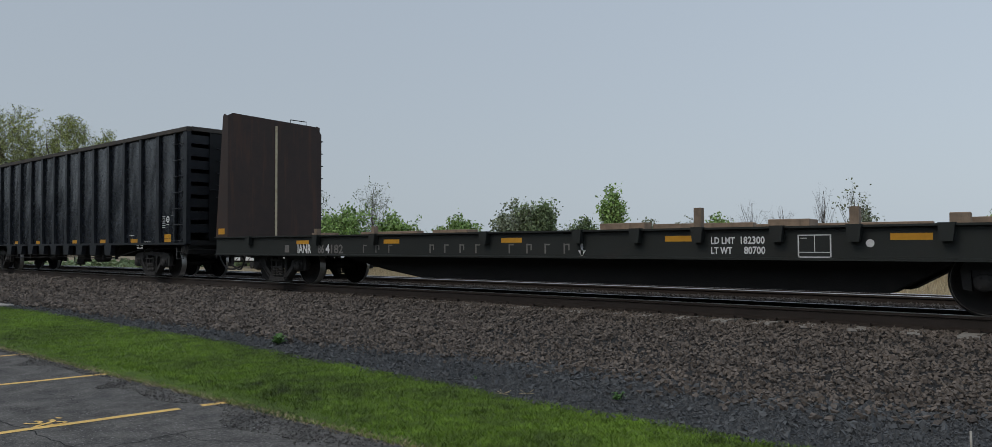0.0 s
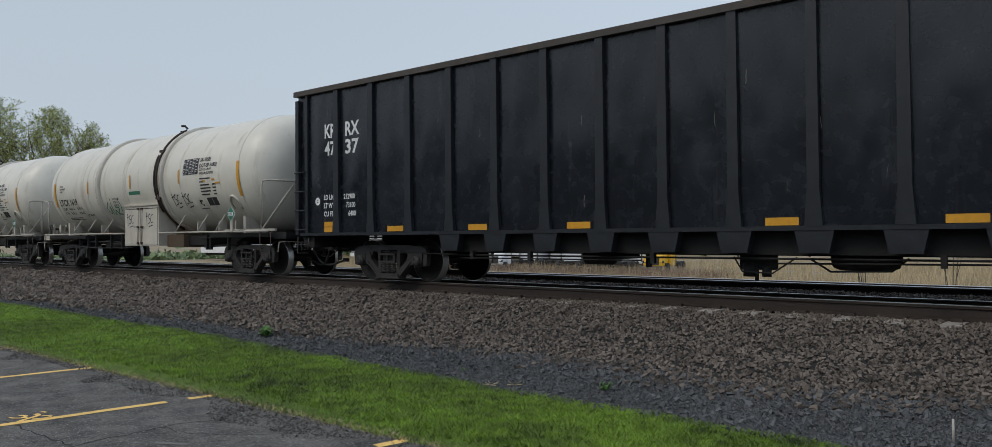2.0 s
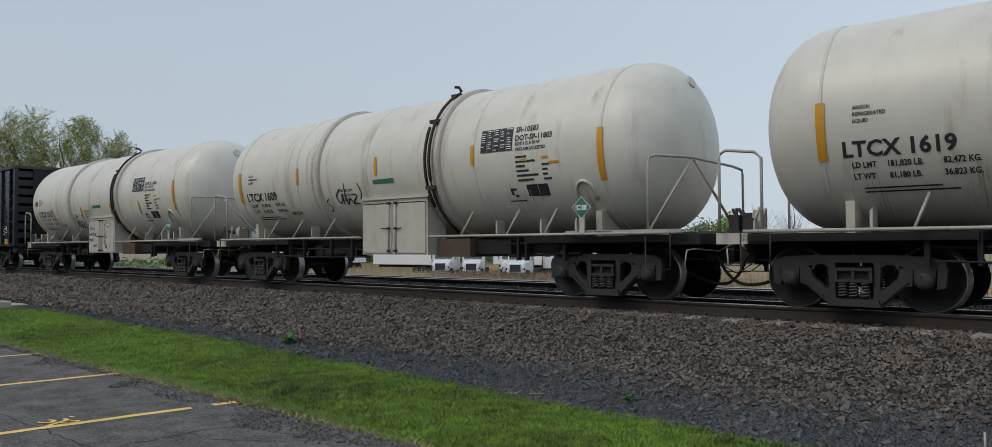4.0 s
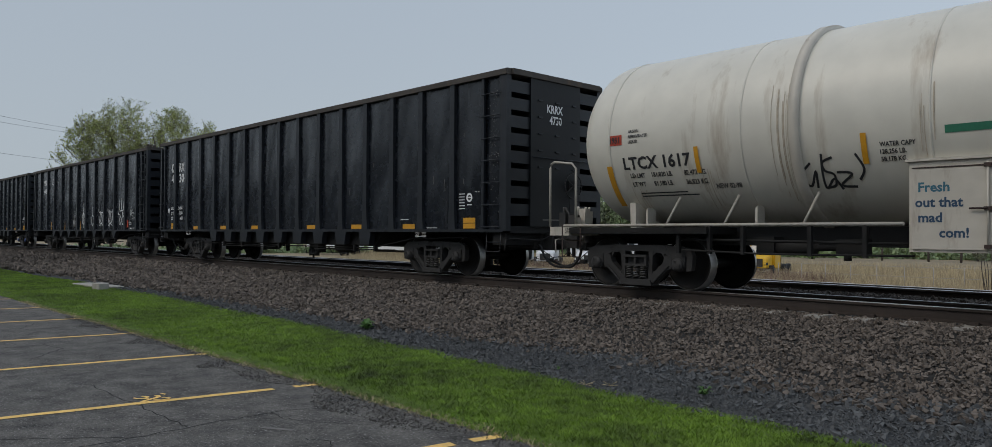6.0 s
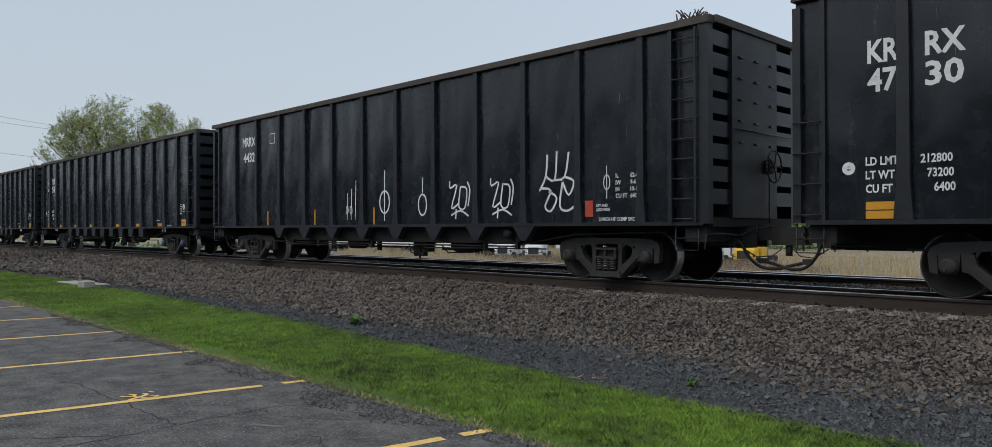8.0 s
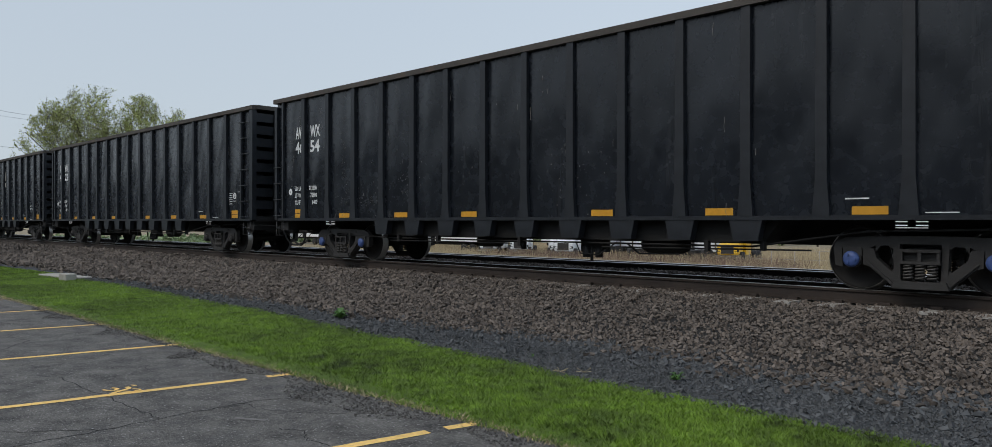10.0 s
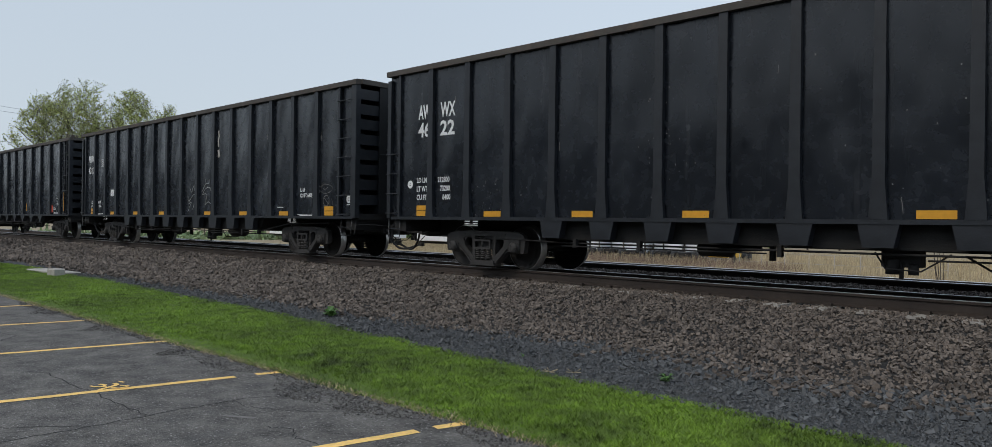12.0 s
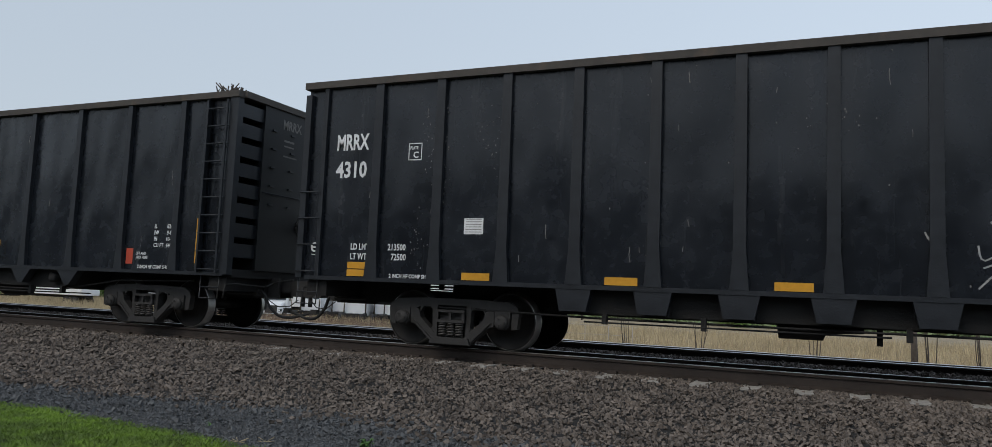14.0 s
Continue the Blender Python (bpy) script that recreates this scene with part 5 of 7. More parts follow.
def tank_marks(car, number, upper, lower, seed):
    decal(car, "reporting_mark", [fitted(-5.45, -4.08, 2.13, 0.2, "LTCX " + number)], BLACK_INK, tank_skin, "black stencilled reporting mark")
    decal(car, "data_panel", [tall_bar(2.98 + 0.16 * k, 3.13 + 0.16 * k, 2.72, 3.16, 4) for k in range(5)], BLACK_INK, tank_skin, "dark panel of fine rows")
    rnd = random.Random(seed)
    decal(car, "data_rows", [bar(3.0 + 0.16 * k, 3.0 + 0.16 * k + rnd.uniform(0.05, 0.12), 2.75 + 0.042 * j, 2.765 + 0.042 * j) for k in range(5) for j in range(10) if rnd.random() < 0.8], WHITE_INK, lambda a, b: (a, tank_skin(a, b)[1] - 0.004, b))
    if upper:
        decal(car, "specification", [words(3.84, 3.05, 0.1, upper, 0.95)], BLACK_INK, tank_skin)
    decal(car, "specification", [words(3.84, 2.89, 0.1, lower, 0.95)], BLACK_INK, tank_skin)
    for k, text in enumerate(("DOT-112 A 90 W", "VACUUM JACKETED")):
        decal(car, "specification", [words(3.84, 2.8 - 0.1 * k, 0.06, text, 0.9)], BLACK_INK, tank_skin)
    small = []
    for j in range(6):
        z = 2.6 - 0.085 * j
        small.append(bar(3.84, 3.84 + rnd.uniform(0.2, 0.55), z - 0.035, z))
        if j > 1:
            small.append(bar(4.45, 4.45 + rnd.uniform(0.1, 0.2), z - 0.035, z))
    decal(car, "small_lettering", small, BLACK_INK, tank_skin)
    decal(car, "yellow_patch", [bar(3.98, 4.12, 2.5, 2.54), bar(4.45, 4.6, 2.52, 2.56), bar(4.6, 4.85, 2.42, 2.46)], AMBER, lambda a, b: (a, tank_skin(a, b)[1] - 0.004, b))
    decal(car, "data_plate", [bar(4.0, 4.26, 1.86, 2.07), bar(4.275, 4.5, 1.86, 2.07)], BLACK_INK, tank_skin)
    decal(car, "small_mark", [bar(3.6, 3.75, 1.98, 2.02), bar(3.6, 3.66, 1.9, 1.98), bar(3.68, 3.76, 1.86, 1.9), bar(3.5, 3.9, 1.78, 1.80)], BLACK_INK, tank_skin)
    decal(car, "name_bar", [bar(-0.28, 0.42, 2.31, 2.41)], GREEN_INK, tank_skin, "green company mark")
    for k, (a, b, c) in enumerate((("LD LMT", "181,820 LB.", "82,472 KG."), ("LT WT", "81,180 LB.", "36,823 KG."))):
        for u, text in ((-5.35, a), (-4.9, b), (-4.25, c)):
            decal(car, "weight_lettering", [words(u, 1.98 - 0.15 * k, 0.075, text, 0.85)], BLACK_INK, tank_skin)
    decal(car, "build_date", [words(-3.72, 1.74, 0.075, "NEW 02-98", 0.85)], BLACK_INK, tank_skin)
    decal(car, "small_lettering", [bar(-5.25, -4.3, 1.7, 1.72), bar(-5.25, -4.1, 1.65, 1.67)], BLACK_INK, tank_skin)
    for k, text in enumerate(("WATER CAPY", "128,256 LB.", "58,178 KG.")):
        decal(car, "capacity_lettering", [words(-1.1 if number == "1617" else -1.5, 2.2 - 0.1 * k, 0.06, text, 0.85)], BLACK_INK, tank_skin)
    for k, text in enumerate(("ARGON", "REFRIGERATED", "LIQUID")):
        decal(car, "contents_lettering", [words(-5.3, 2.76 - 0.09 * k, 0.05, text, 0.85)], BLACK_INK, tank_skin)


def scribble(u, v, k, q):
    return stroke(curved([(u + k * a, v + k * b) for a, b in q]), 0.012 + 0.075 * k)


def scrawl(car, shapes, material, where, label):
    """Each line of a scrawl is a mark of its own."""
    for shape in shapes:
        decal(car, "scrawl", [shape], material, where, label)


TSC = (((-1, 1), (-0.8, -0.9)), ((-1.2, 0.4), (-0.5, 0.5)), ((0.1, 0.8), (-0.4, 0.6), (-0.35, 0.2), (0.05, 0), (0.0, -0.5), (-0.5, -0.6)), ((0.9, 0.7), (0.4, 0.5), (0.3, -0.2), (0.55, -0.5), (1.0, -0.4)), ((-0.3, -1.1), (0.9, -0.9)))
SCRAWL = (((-1, 0.6), (-1.6, 0), (-1.2, -0.5), (-0.8, 0.2), (-0.9, -0.6)), ((-0.4, 1), (-0.5, -0.6), (0, -0.2), (0.3, -0.7)), ((0.2, 0.1), (0.9, 0), (0.3, -0.5), (1.0, -0.6)), ((1.2, 0.9), (1.5, 0.2), (1.2, -0.3)))
first_tank = tank_car(car_place(-48.57))
tanks = [first_tank, copy_thing(first_tank, car_place(-63.64)), copy_thing(first_tank, car_place(-78.84))]
for car in tanks:
    bogie(car, 5.45)
    bogie(car, -5.45)
tank_marks(tanks[0], "1619", "SR-10583", "DOT-SP-11803", 1)
tank_marks(tanks[1], "1609", "SR-10583", "DOT-SP-11803", 2)
tank_marks(tanks[2], "1617", "", "DOT-E 11803", 3)
for u in (2.42, 3.0):
    scrawl(tanks[0], [scribble(u, 2.06, 0.2, q) for q in TSC], BLACK_INK, tank_skin, "black spray-paint scrawl")
scrawl(tanks[0], [scribble(-1.55, 1.95, 0.32, q) for q in SCRAWL], GREEN_INK, tank_skin, "dark green spray-paint scrawl")
scrawl(tanks[1], [scribble(-1.2, 2.1, 0.3, q) for q in SCRAWL] + [scribble(-2.0, 1.9, 0.2, TSC[2])], BLACK_INK, tank_skin, "black spray-paint scrawl")
scrawl(tanks[2], [scribble(-1.8, 1.86, 0.3, q) for q in SCRAWL + TSC[2:3]], BLACK_INK, tank_skin, "black spray-paint scrawl")
for u in (-0.32, 0.88):
    scrawl(tanks[0], [scribble(u, 1.55, 0.2, q) for q in TSC], BLACK_INK, flat_skin(-1.468), "black spray-paint scrawl")
for k, text in enumerate(("Fresh", "out that", "mad", "com!")):
    scrawl(tanks[2], [words(-0.62 + (0.0, -0.04, 0.0, 0.25)[k], 1.56 - 0.2 * k, 0.12, text, 1.0)], TEAL_INK if k < 1 else BLUE_INK, flat_skin(-1.468), "blue-green marker scrawl")
outline = ((-0.26, 0.36), (-0.1, 0.46), (0.0, 0.4), (0.12, 0.46), (0.27, 0.36), (0.27, -0.3), (0.02, -0.5), (-0.25, -0.3), (-0.26, 0.36))
scrawl(tanks[2], [stroke([(0.85 + a, 1.36 + b) for a, b in outline], 0.022), stroke(((0.59, 1.72), (0.85, 1.62), (1.12, 1.72)), 0.02), stroke(((0.96, 1.6), (0.98, 0.95)), 0.02)] + [words(0.68, 1.42 - 0.17 * k, 0.13, c) for k, c in enumerate("SKIM")], BLACK_INK, flat_skin(-1.468), "black marker drawing of a coffin shape")
decal(tanks[2], "red_mark", [bar(-5.72, -5.44, 2.56, 2.74)], RED_INK, tank_skin, "red painted number panel")
decal(tanks[2], "panel_number", [words(-5.69, 2.6, 0.1, "1951", 0.85)], BLACK_INK, off_shell)
for car, spots in ((tanks[0], ((2.76, 2.5, 2.9), (-0.15, 2.5, 2.9), (-3.1, 2.45, 2.85))), (tanks[1], ((2.76, 2.5, 2.9), (-0.15, 2.5, 2.9), (-3.1, 2.45, 2.85))), (tanks[2], ((3.35, 2.0, 2.44), (1.2, 1.98, 2.43), (-1.3, 1.98, 2.4), (-3.95, 2.0, 2.42)))):
    for u, z0, z1 in spots + ((5.72, 2.05, 2.95), (-5.76, 1.5, 2.2) if car is tanks[2] else (-5.72, 2.1, 2.9)):
        w = 0.06 if abs(u) > 5 else 0.04
        decal(car, "reflector", [tall_bar(u - w, u + w, z0, z1)], AMBER, off_shell)
# rust and soot streaks running down from the rings and fittings
def streaks(car, seed, spots):
    rnd = random.Random(seed)
    shapes = []
    for u, z0, z1, n in spots:
        for _ in range(n):
            a, top = u + rnd.gauss(0, 0.09), z0 + rnd.uniform(-0.25, 0.1)
            shapes.append(tall_bar(a, a + rnd.uniform(0.004, 0.014), max(z1 + rnd.uniform(0, 0.5), 1.25), top, 6))
    tagged(decal(car, "rust_streak", shapes, STREAK, tank_skin, "thin brown rust streaks"), kind="stuff")


for k, car in enumerate(tanks):
    streaks(car, 70 + k, ((1.72, 3.4, 1.4, 16), (-2.5, 3.2, 1.5, 10), (5.3, 2.0, 1.25, 10), (-5.15, 1.8, 1.25, 10), (3.9, 1.9, 1.3, 6), (-0.5, 2.9, 1.9, 5), (-3.9, 2.0, 1.3, 8)))
tagged(tanks[0], "cream insulated tank car with black scrawl on its cabinet", "tank car", "freight cars of the train")
tagged(tanks[1], "cream insulated tank car with rusty stains", "tank car", "freight cars of the train")
tagged(tanks[2], "cream insulated tank car with red painted patches", "tank car", "freight cars of the train")
CARS += tanks


# ---- bulkhead flat car ----
def flat_car(m):
    car = empty("flat_car", m)
    for s in (-1, 1):
        bm = bmesh.new()
        prism(bm, [(s * a, b) for a, b in ((1.47, 0.72), (1.47, 0.75), (1.40, 0.76), (1.40, 1.17), (1.47, 1.18), (1.47, 1.21), (1.3, 1.21), (1.3, 0.72))], -10.9, 10.9, "x")
        part("side_sill", bm, FLAT, car)
    bm = bmesh.new()
    box(bm, -10.9, 10.9, -1.3, 1.3, 1.1, 1.19)
    part("deck", bm, TIMBER, car, "weathered plank deck")
    for x in (-10.88, 10.8):
        bm = bmesh.new()
        box(bm, x, x + 0.08, -1.3, 1.3, 0.72, 1.1)
        part("end_sill", bm, FLAT, car)
    for y in (-0.85, 0.35):
        bm = bmesh.new()
        prism(bm, ((-7.0, 0.9), (7.0, 0.9), (5.9, 0.26), (-3.4, 0.26), (-4.6, 0.42)), y, y + 0.5)
        part("fish_belly", bm, UNDER, car, "dark deep underframe girder")
    for x in (-6.34, -4.29, -1.05, 1.11, 2.25, 3.34, 4.57, 5.62, 6.72, 7.8, -9.2):
        bm = bmesh.new()
        prism(bm, ((x - 0.07, 0.98), (x + 0.07, 0.98), (x + 0.1, 1.22), (x - 0.1, 1.22)), -1.52, -1.40)
        part("stake_pocket", bm, FLAT, car)
    for x, h, w in ((3.34, 1.52, 0.06), (5.62, 1.46, 0.06), (-4.29, 1.38, 0.05), (-6.34, 1.36, 0.06)):
        bm = bmesh.new()
        box(bm, x - w, x + w, -1.47, -1.36, 1.2, h)
        part("stake", bm, TIMBER, car, "short wooden stake")
    for x, y, l, w, h in ((-5.0, -0.3, 1.1, 0.1, 0.1), (-3.4, 0.2, 0.5, 0.2, 0.12), (1.3, -0.2, 0.5, 0.12, 0.16), (2.6, 0.3, 0.9, 0.12, 0.14), (4.5, -0.6, 0.3, 0.3, 0.14), (4.9, 0.4, 1.3, 0.12, 0.1), (6.8, -1.0, 0.12, 0.3, 0.16), (7.2, -0.4, 0.6, 0.12, 0.12), (-6.6, -1.0, 0.3, 0.2, 0.08)):
        bm = bmesh.new()
        box(bm, -l, l, -w, w, 0, h)
        bmesh.ops.bevel(bm, geom=bm.edges, offset=0.01, segments=1, affect="EDGES")
        part("timber_baulk", bm, TIMBER, car, at=pose(x, y, 1.19, 0, 0, 8 * math.sin(x * 3)))
    # bulkhead
    bm = bmesh.new()
    prism(bm, ((-1.45, 1.2), (1.62, 1.2), (1.62, 4.28), (1.47, 4.5), (-1.3, 4.58), (-1.45, 4.5)), -10.34, -10.26, "x")
    part("bulkhead_plate", bm, RUST, car, "dark rust-brown steel bulkhead")
    for s in (-1, 1):
        bm = bmesh.new()
        prism(bm, ((-10.85, 1.2), (-10.34, 1.2), (-10.34, 4.5), (-10.46, 4.56), (-10.52, 4.5)), *((-1.45, -1.41) if s < 0 else (1.58, 1.62)))
        part("bulkhead_side", bm, RUST, car)
    bm = bmesh.new()
    prism(bm, ((0.02, 1.25), (0.09, 1.25), (0.09, 4.38), (0.02, 4.38)), -10.258, -10.25, "x")
    part("centre_stripe", bm, STRIPE, car, "worn pale stripe up the bulkhead")
    bm = bmesh.new()
    tube(bm, ((-10.3, 0.55, 4.5), (-10.3, 0.55, 4.62), (-10.3, 1.1, 4.62), (-10.3, 1.1, 4.5)), 0.014, 6)
    part("top_grab", bm, UNDER, car)
    for k in range(8):
        bm = bmesh.new()
        z = 1.5 + 0.37 * k
        tube(bm, ((-10.4, 1.62, z), (-10.4, 1.69, z), (-10.28, 1.69, z), (-10.28, 1.62, z)), 0.014, 6)
        part("ladder_rung", bm, UNDER, car)
    on = flat_skin(-1.404)
    for u in (-6.95, -3.76, -0.43, 3.0, 6.3):
        decal(car, "reflector", [bar(u - 0.25, u + 0.25, 1.0, 1.09)], AMBER, on)
    decal(car, "reflector", [bar(-10.72, -10.4, 1.28, 1.44)], AMBER, flat_skin(-1.454))
    decal(car, "reporting_mark", [fitted(-7.15, -6.6, 0.79, 0.2, "IANR")], WHITE_INK, on, "white stencilled reporting mark")
    decal(car, "car_number", [fitted(-6.05, -5.9, 0.79, 0.2, "4")], WHITE_INK, on, "white repainted digit")
    decal(car, "faded_mark", [fitted(-6.35, -6.1, 0.79, 0.19, "86")], FADED_INK, on)
    decal(car, "faded_mark", [fitted(-5.85, -5.4, 0.79, 0.19, "182")], FADED_INK, on)
    for k in range(14):                      # what is left of the letters of a company name
        if k not in (3, 4, 9):
            u = -4.7 + 0.42 * k
            decal(car, "faded_name", [bar(u, u + 0.035, 0.8, 0.98), bar(u + 0.035, u + 0.13, 0.95, 0.975), bar(u + 0.1, u + 0.13, 0.8 + 0.06 * (k % 2), 0.95)][:2 + k % 2], FADED_INK, on, "worn-away letter of a company name")
    decal(car, "arrow_mark", [stroke(((1.15, 1.0), (1.15, 0.78)), 0.05), ([(1.07, 0.86), (1.15, 0.74), (1.23, 0.86)], [(0, 1, 2)])], WHITE_INK, on)
    decal(car, "weight_lettering", [words(3.53, 0.96, 0.1, "LD LMT", 0.78), words(4.0, 0.96, 0.105, "182300", 0.85)], WHITE_INK, on)
    decal(car, "weight_lettering", [words(3.53, 0.81, 0.1, "LT WT", 0.78), words(4.05, 0.81, 0.105, "80700", 0.85)], WHITE_INK, on)
    decal(car, "data_frame", [bar(4.84, 5.3, 1.07, 1.085), bar(4.84, 5.3, 0.76, 0.775), bar(4.84, 4.86, 0.76, 1.08), bar(5.28, 5.3, 0.76, 1.08), bar(5.07, 5.08, 0.83, 1.08), bar(4.84, 5.3, 0.83, 0.84), bar(4.88, 4.97, 1.03, 1.04)], WHITE_INK, on)
    decal(car, "small_mark", [bar(-7.68, -7.5, 0.8, 0.98)], FADED_INK, on)
    decal(car, "dot_mark", [ring(5.8, 0.96, 0.0, 0.055, 14)], WHITE_INK, on)
    coupler(car, 10.9, 1)
    coupler(car, -10.9, -1)
    return car


flat = flat_car(car_place(-8.7))
bogie(flat, -8.4)
bogie(flat, 7.95)
tagged(flat, "dark green bulkhead flat car with loose timber baulks", "flat car", "freight cars of the train")
CARS.append(flat)


# ---- car park marks and small things on the ground ----
def paint_on_lot(name, shapes, material, label, lift=0.004):
    ob = decal(None, name, shapes, material, lambda a, b: (a, b, LOT_Z + lift))
    return tagged(ob, label, "marking", "car park markings")


for k, (x, ends) in enumerate(((-4.37, ((4.2, 3.92), (3.76, -1.2))), (-7.14, ((4.22, 3.94), (3.73, -1.2))), (-9.88, ((4.17, -1.2),)), (-12.65, ((4.2, -1.2),)), (-15.41, ((4.18, -1.2),)), (-18.17, ((4.18, -1.2),)), (-20.93, ((4.18, -1.2),)))):
    shapes = []
    for a, b in ends:
        n = max(2, int((a - b) / 0.25))
        pts = [(x + 0.162 * (a + (b - a) * i / n - 4.2) + 0.006 * math.sin(i * 2.1 + k), a + (b - a) * i / n) for i in range(n + 1)]
        shapes.append(stroke(pts, 0.1))
    paint_on_lot("bay_line", shapes, LOT_PAINT, "worn yellow parking bay line")
symbol = paint_on_lot("painted_symbol", [stroke(curved(((-7.662, 2.740), (-7.568, 2.725), (-7.474, 2.560), (-7.360, 2.470))), 0.042)], LOT_PAINT, "smudged yellow painted symbol on asphalt", 0.006)
for k, (q, w) in enumerate(((((-7.703, 2.620), (-7.630, 2.650), (-7.568, 2.590)), 0.032), (((-7.672, 2.530), (-7.599, 2.560), (-7.547, 2.635)), 0.028), (((-7.516, 2.740), (-7.433, 2.785), (-7.402, 2.695), (-7.474, 2.650)), 0.025), (((-7.693, 2.800), (-7.620, 2.815)), 0.028))):
    decal(symbol, "brush_stroke", [stroke(curved(q), w)], LOT_PAINT, lambda a, b, z=LOT_Z + 0.0075 + 0.0012 * k: (a, b, z))
rnd = random.Random(8)
for k, (route, w) in enumerate(((((-6.2, 0.6), (-6.17, 1.4), (-6.2, 1.93), (-6.27, 2.78), (-6.27, 3.35), (-6.03, 3.97)), 0.022), (((-8.9, 2.3), (-8.59, 2.44), (-7.56, 2.46), (-6.46, 2.49), (-6.22, 2.5)), 0.02),
                                (((-5.3, 3.0), (-5.15, 3.11), (-4.9, 3.0), (-4.63, 3.05)), 0.016), (((-6.25, 2.0), (-6.9, 1.2), (-7.3, 0.2)), 0.016), (((-10.9, 2.4), (-11.6, 2.9), (-12.3, 2.8)), 0.03), (((-9.3, 3.1), (-8.7, 3.3), (-8.2, 3.2)), 0.016),
                                (((-13.6, 3.2), (-14.4, 3.0), (-15.2, 3.4)), 0.03), (((-6.3, 3.2), (-5.9, 3.25), (-5.5, 3.5), (-5.1, 3.9)), 0.014))):
    pts = []
    for (xa, ya), (xb, yb) in zip(route, route[1:]):
        for i in range(8):
            pts.append((xa + (xb - xa) * i / 8 + rnd.uniform(-0.025, 0.025), ya + (yb - ya) * i / 8 + rnd.uniform(-0.025, 0.025)))
    tagged(paint_on_lot("asphalt_crack", [stroke(pts, w * 0.55)], CRACK, "thin dark crack in the asphalt", 0.002), category="crack")
paint_on_lot("asphalt_scuff", [stroke([(-5.85, 2.93), (-5.72, 3.0), (-5.6, 3.07)], 0.05)], FADED_INK, "small pale scuff in the asphalt", 0.003)

# concrete headwall beside the lawn
thing = empty("concrete_headwall", pose(-23.6, 6.85, -0.66, 0, 0, 6))
tagged(thing, "small weathered concrete culvert headwall in gravel", "headwall")
bm = bmesh.new()
box(bm, -1.3, 1.0, -0.25, 0.25, 0, 0.13)
bmesh.ops.bevel(bm, geom=bm.edges, offset=0.02, segments=1, affect="EDGES")
part("slab", bm, CONCRETE, thing)
bm = bmesh.new()
box(bm, 0.7, 1.15, -0.5, -0.22, 0, 0.24)
bmesh.ops.bevel(bm, geom=bm.edges, offset=0.02, segments=1, affect="EDGES")
part("block", bm, CONCRETE, thing)


def blades(name, n, pick, height, width, material, seed, lean=0.35):
    """n upright three-cornered leaves; pick(rng, n) gives their feet."""
    rng = np.random.default_rng(seed)
    x, y = pick(rng, n)
    n = len(x)
    z = np.array([ground_height(a, b) for a, b in zip(x, y)]) - 0.005
    a = rng.uniform(0, math.tau, n)
    h = height * rng.uniform(0.55, 1.25, n)
    w = width * rng.uniform(0.7, 1.3, n)
    foot = np.stack([x, y, z], 1)
    side = np.stack([np.cos(a) * w, np.sin(a) * w, np.zeros(n)], 1)
    tip = foot + np.stack([rng.normal(0, lean, n) * h, rng.normal(0, lean, n) * h, h], 1)
    v = np.stack([foot - side, foot + side, tip], 1).reshape(-1, 3)
    f = np.arange(3 * n).reshape(-1, 3)
    return part(name, raw_mesh(name, v, f, material), None)


def weed(x, y, r, n, seed):
    rnd = random.Random(seed)
    thing = empty("weed", pose(x, y, ground_height(x, y) + 0.005))
    tagged(thing, "small green weed growing in dark gravel", "weed", "weeds in the gravel")
    for _ in range(n):
        bm = bmesh.new()
        a, l = rnd.uniform(0, math.tau), r * rnd.uniform(0.5, 1)
        c, s = math.cos(a), math.sin(a)
        h = rnd.uniform(0.3, 1.1) * r
        w = 0.2 * l
        p0, p1, p2 = Vector((0, 0, h * 0.3)), Vector((c * l * 0.6, s * l * 0.6, h)), Vector((c * l, s * l, h * 0.8))
        sd = Vector((-s, c, 0)) * w
        vs = [bm.verts.new(q) for q in (p0, p1 - sd, p2, p1 + sd)]
        bm.faces.new(vs)
        part("leaf", bm, WEED, thing)
    return thing


weed(-4.03, 6.58, 0.09, 30, 1)
weed(-10.29, 6.9, 0.16, 34, 2)
weed(-10.4, 6.95, 0.12, 24, 3)
weed(-5.9, 6.55, 0.05, 12, 4)
bm = bmesh.new()
tube(bm, ((-1.04, 6.54, -0.62), (-1.045, 6.56, -0.42)), 0.009, 6)
tagged(part("marker_stake", bm, GALV), "thin pale marker stake in gravel", "stake")
for k, (x, y) in enumerate(((-3.3, 4.0), (-3.15, 4.12), (-5.2, 6.2), (-5.0, 6.35))):
    bm = bmesh.new()
    rnd = random.Random(k)
    for _ in range(7):
        a, l = rnd.uniform(0, math.tau), rnd.uniform(0.04, 0.1)
        tube(bm, ((0, 0, 0.01), (l * math.cos(a), l * math.sin(a), rnd.uniform(0.015, 0.06))), 0.003, 4)
    tagged(part("dead_grass_tuft", bm, STRAW, at=pose(x, y, ground_height(x, y))), "wisp of dead straw on the verge", "straw", "wisps of straw")

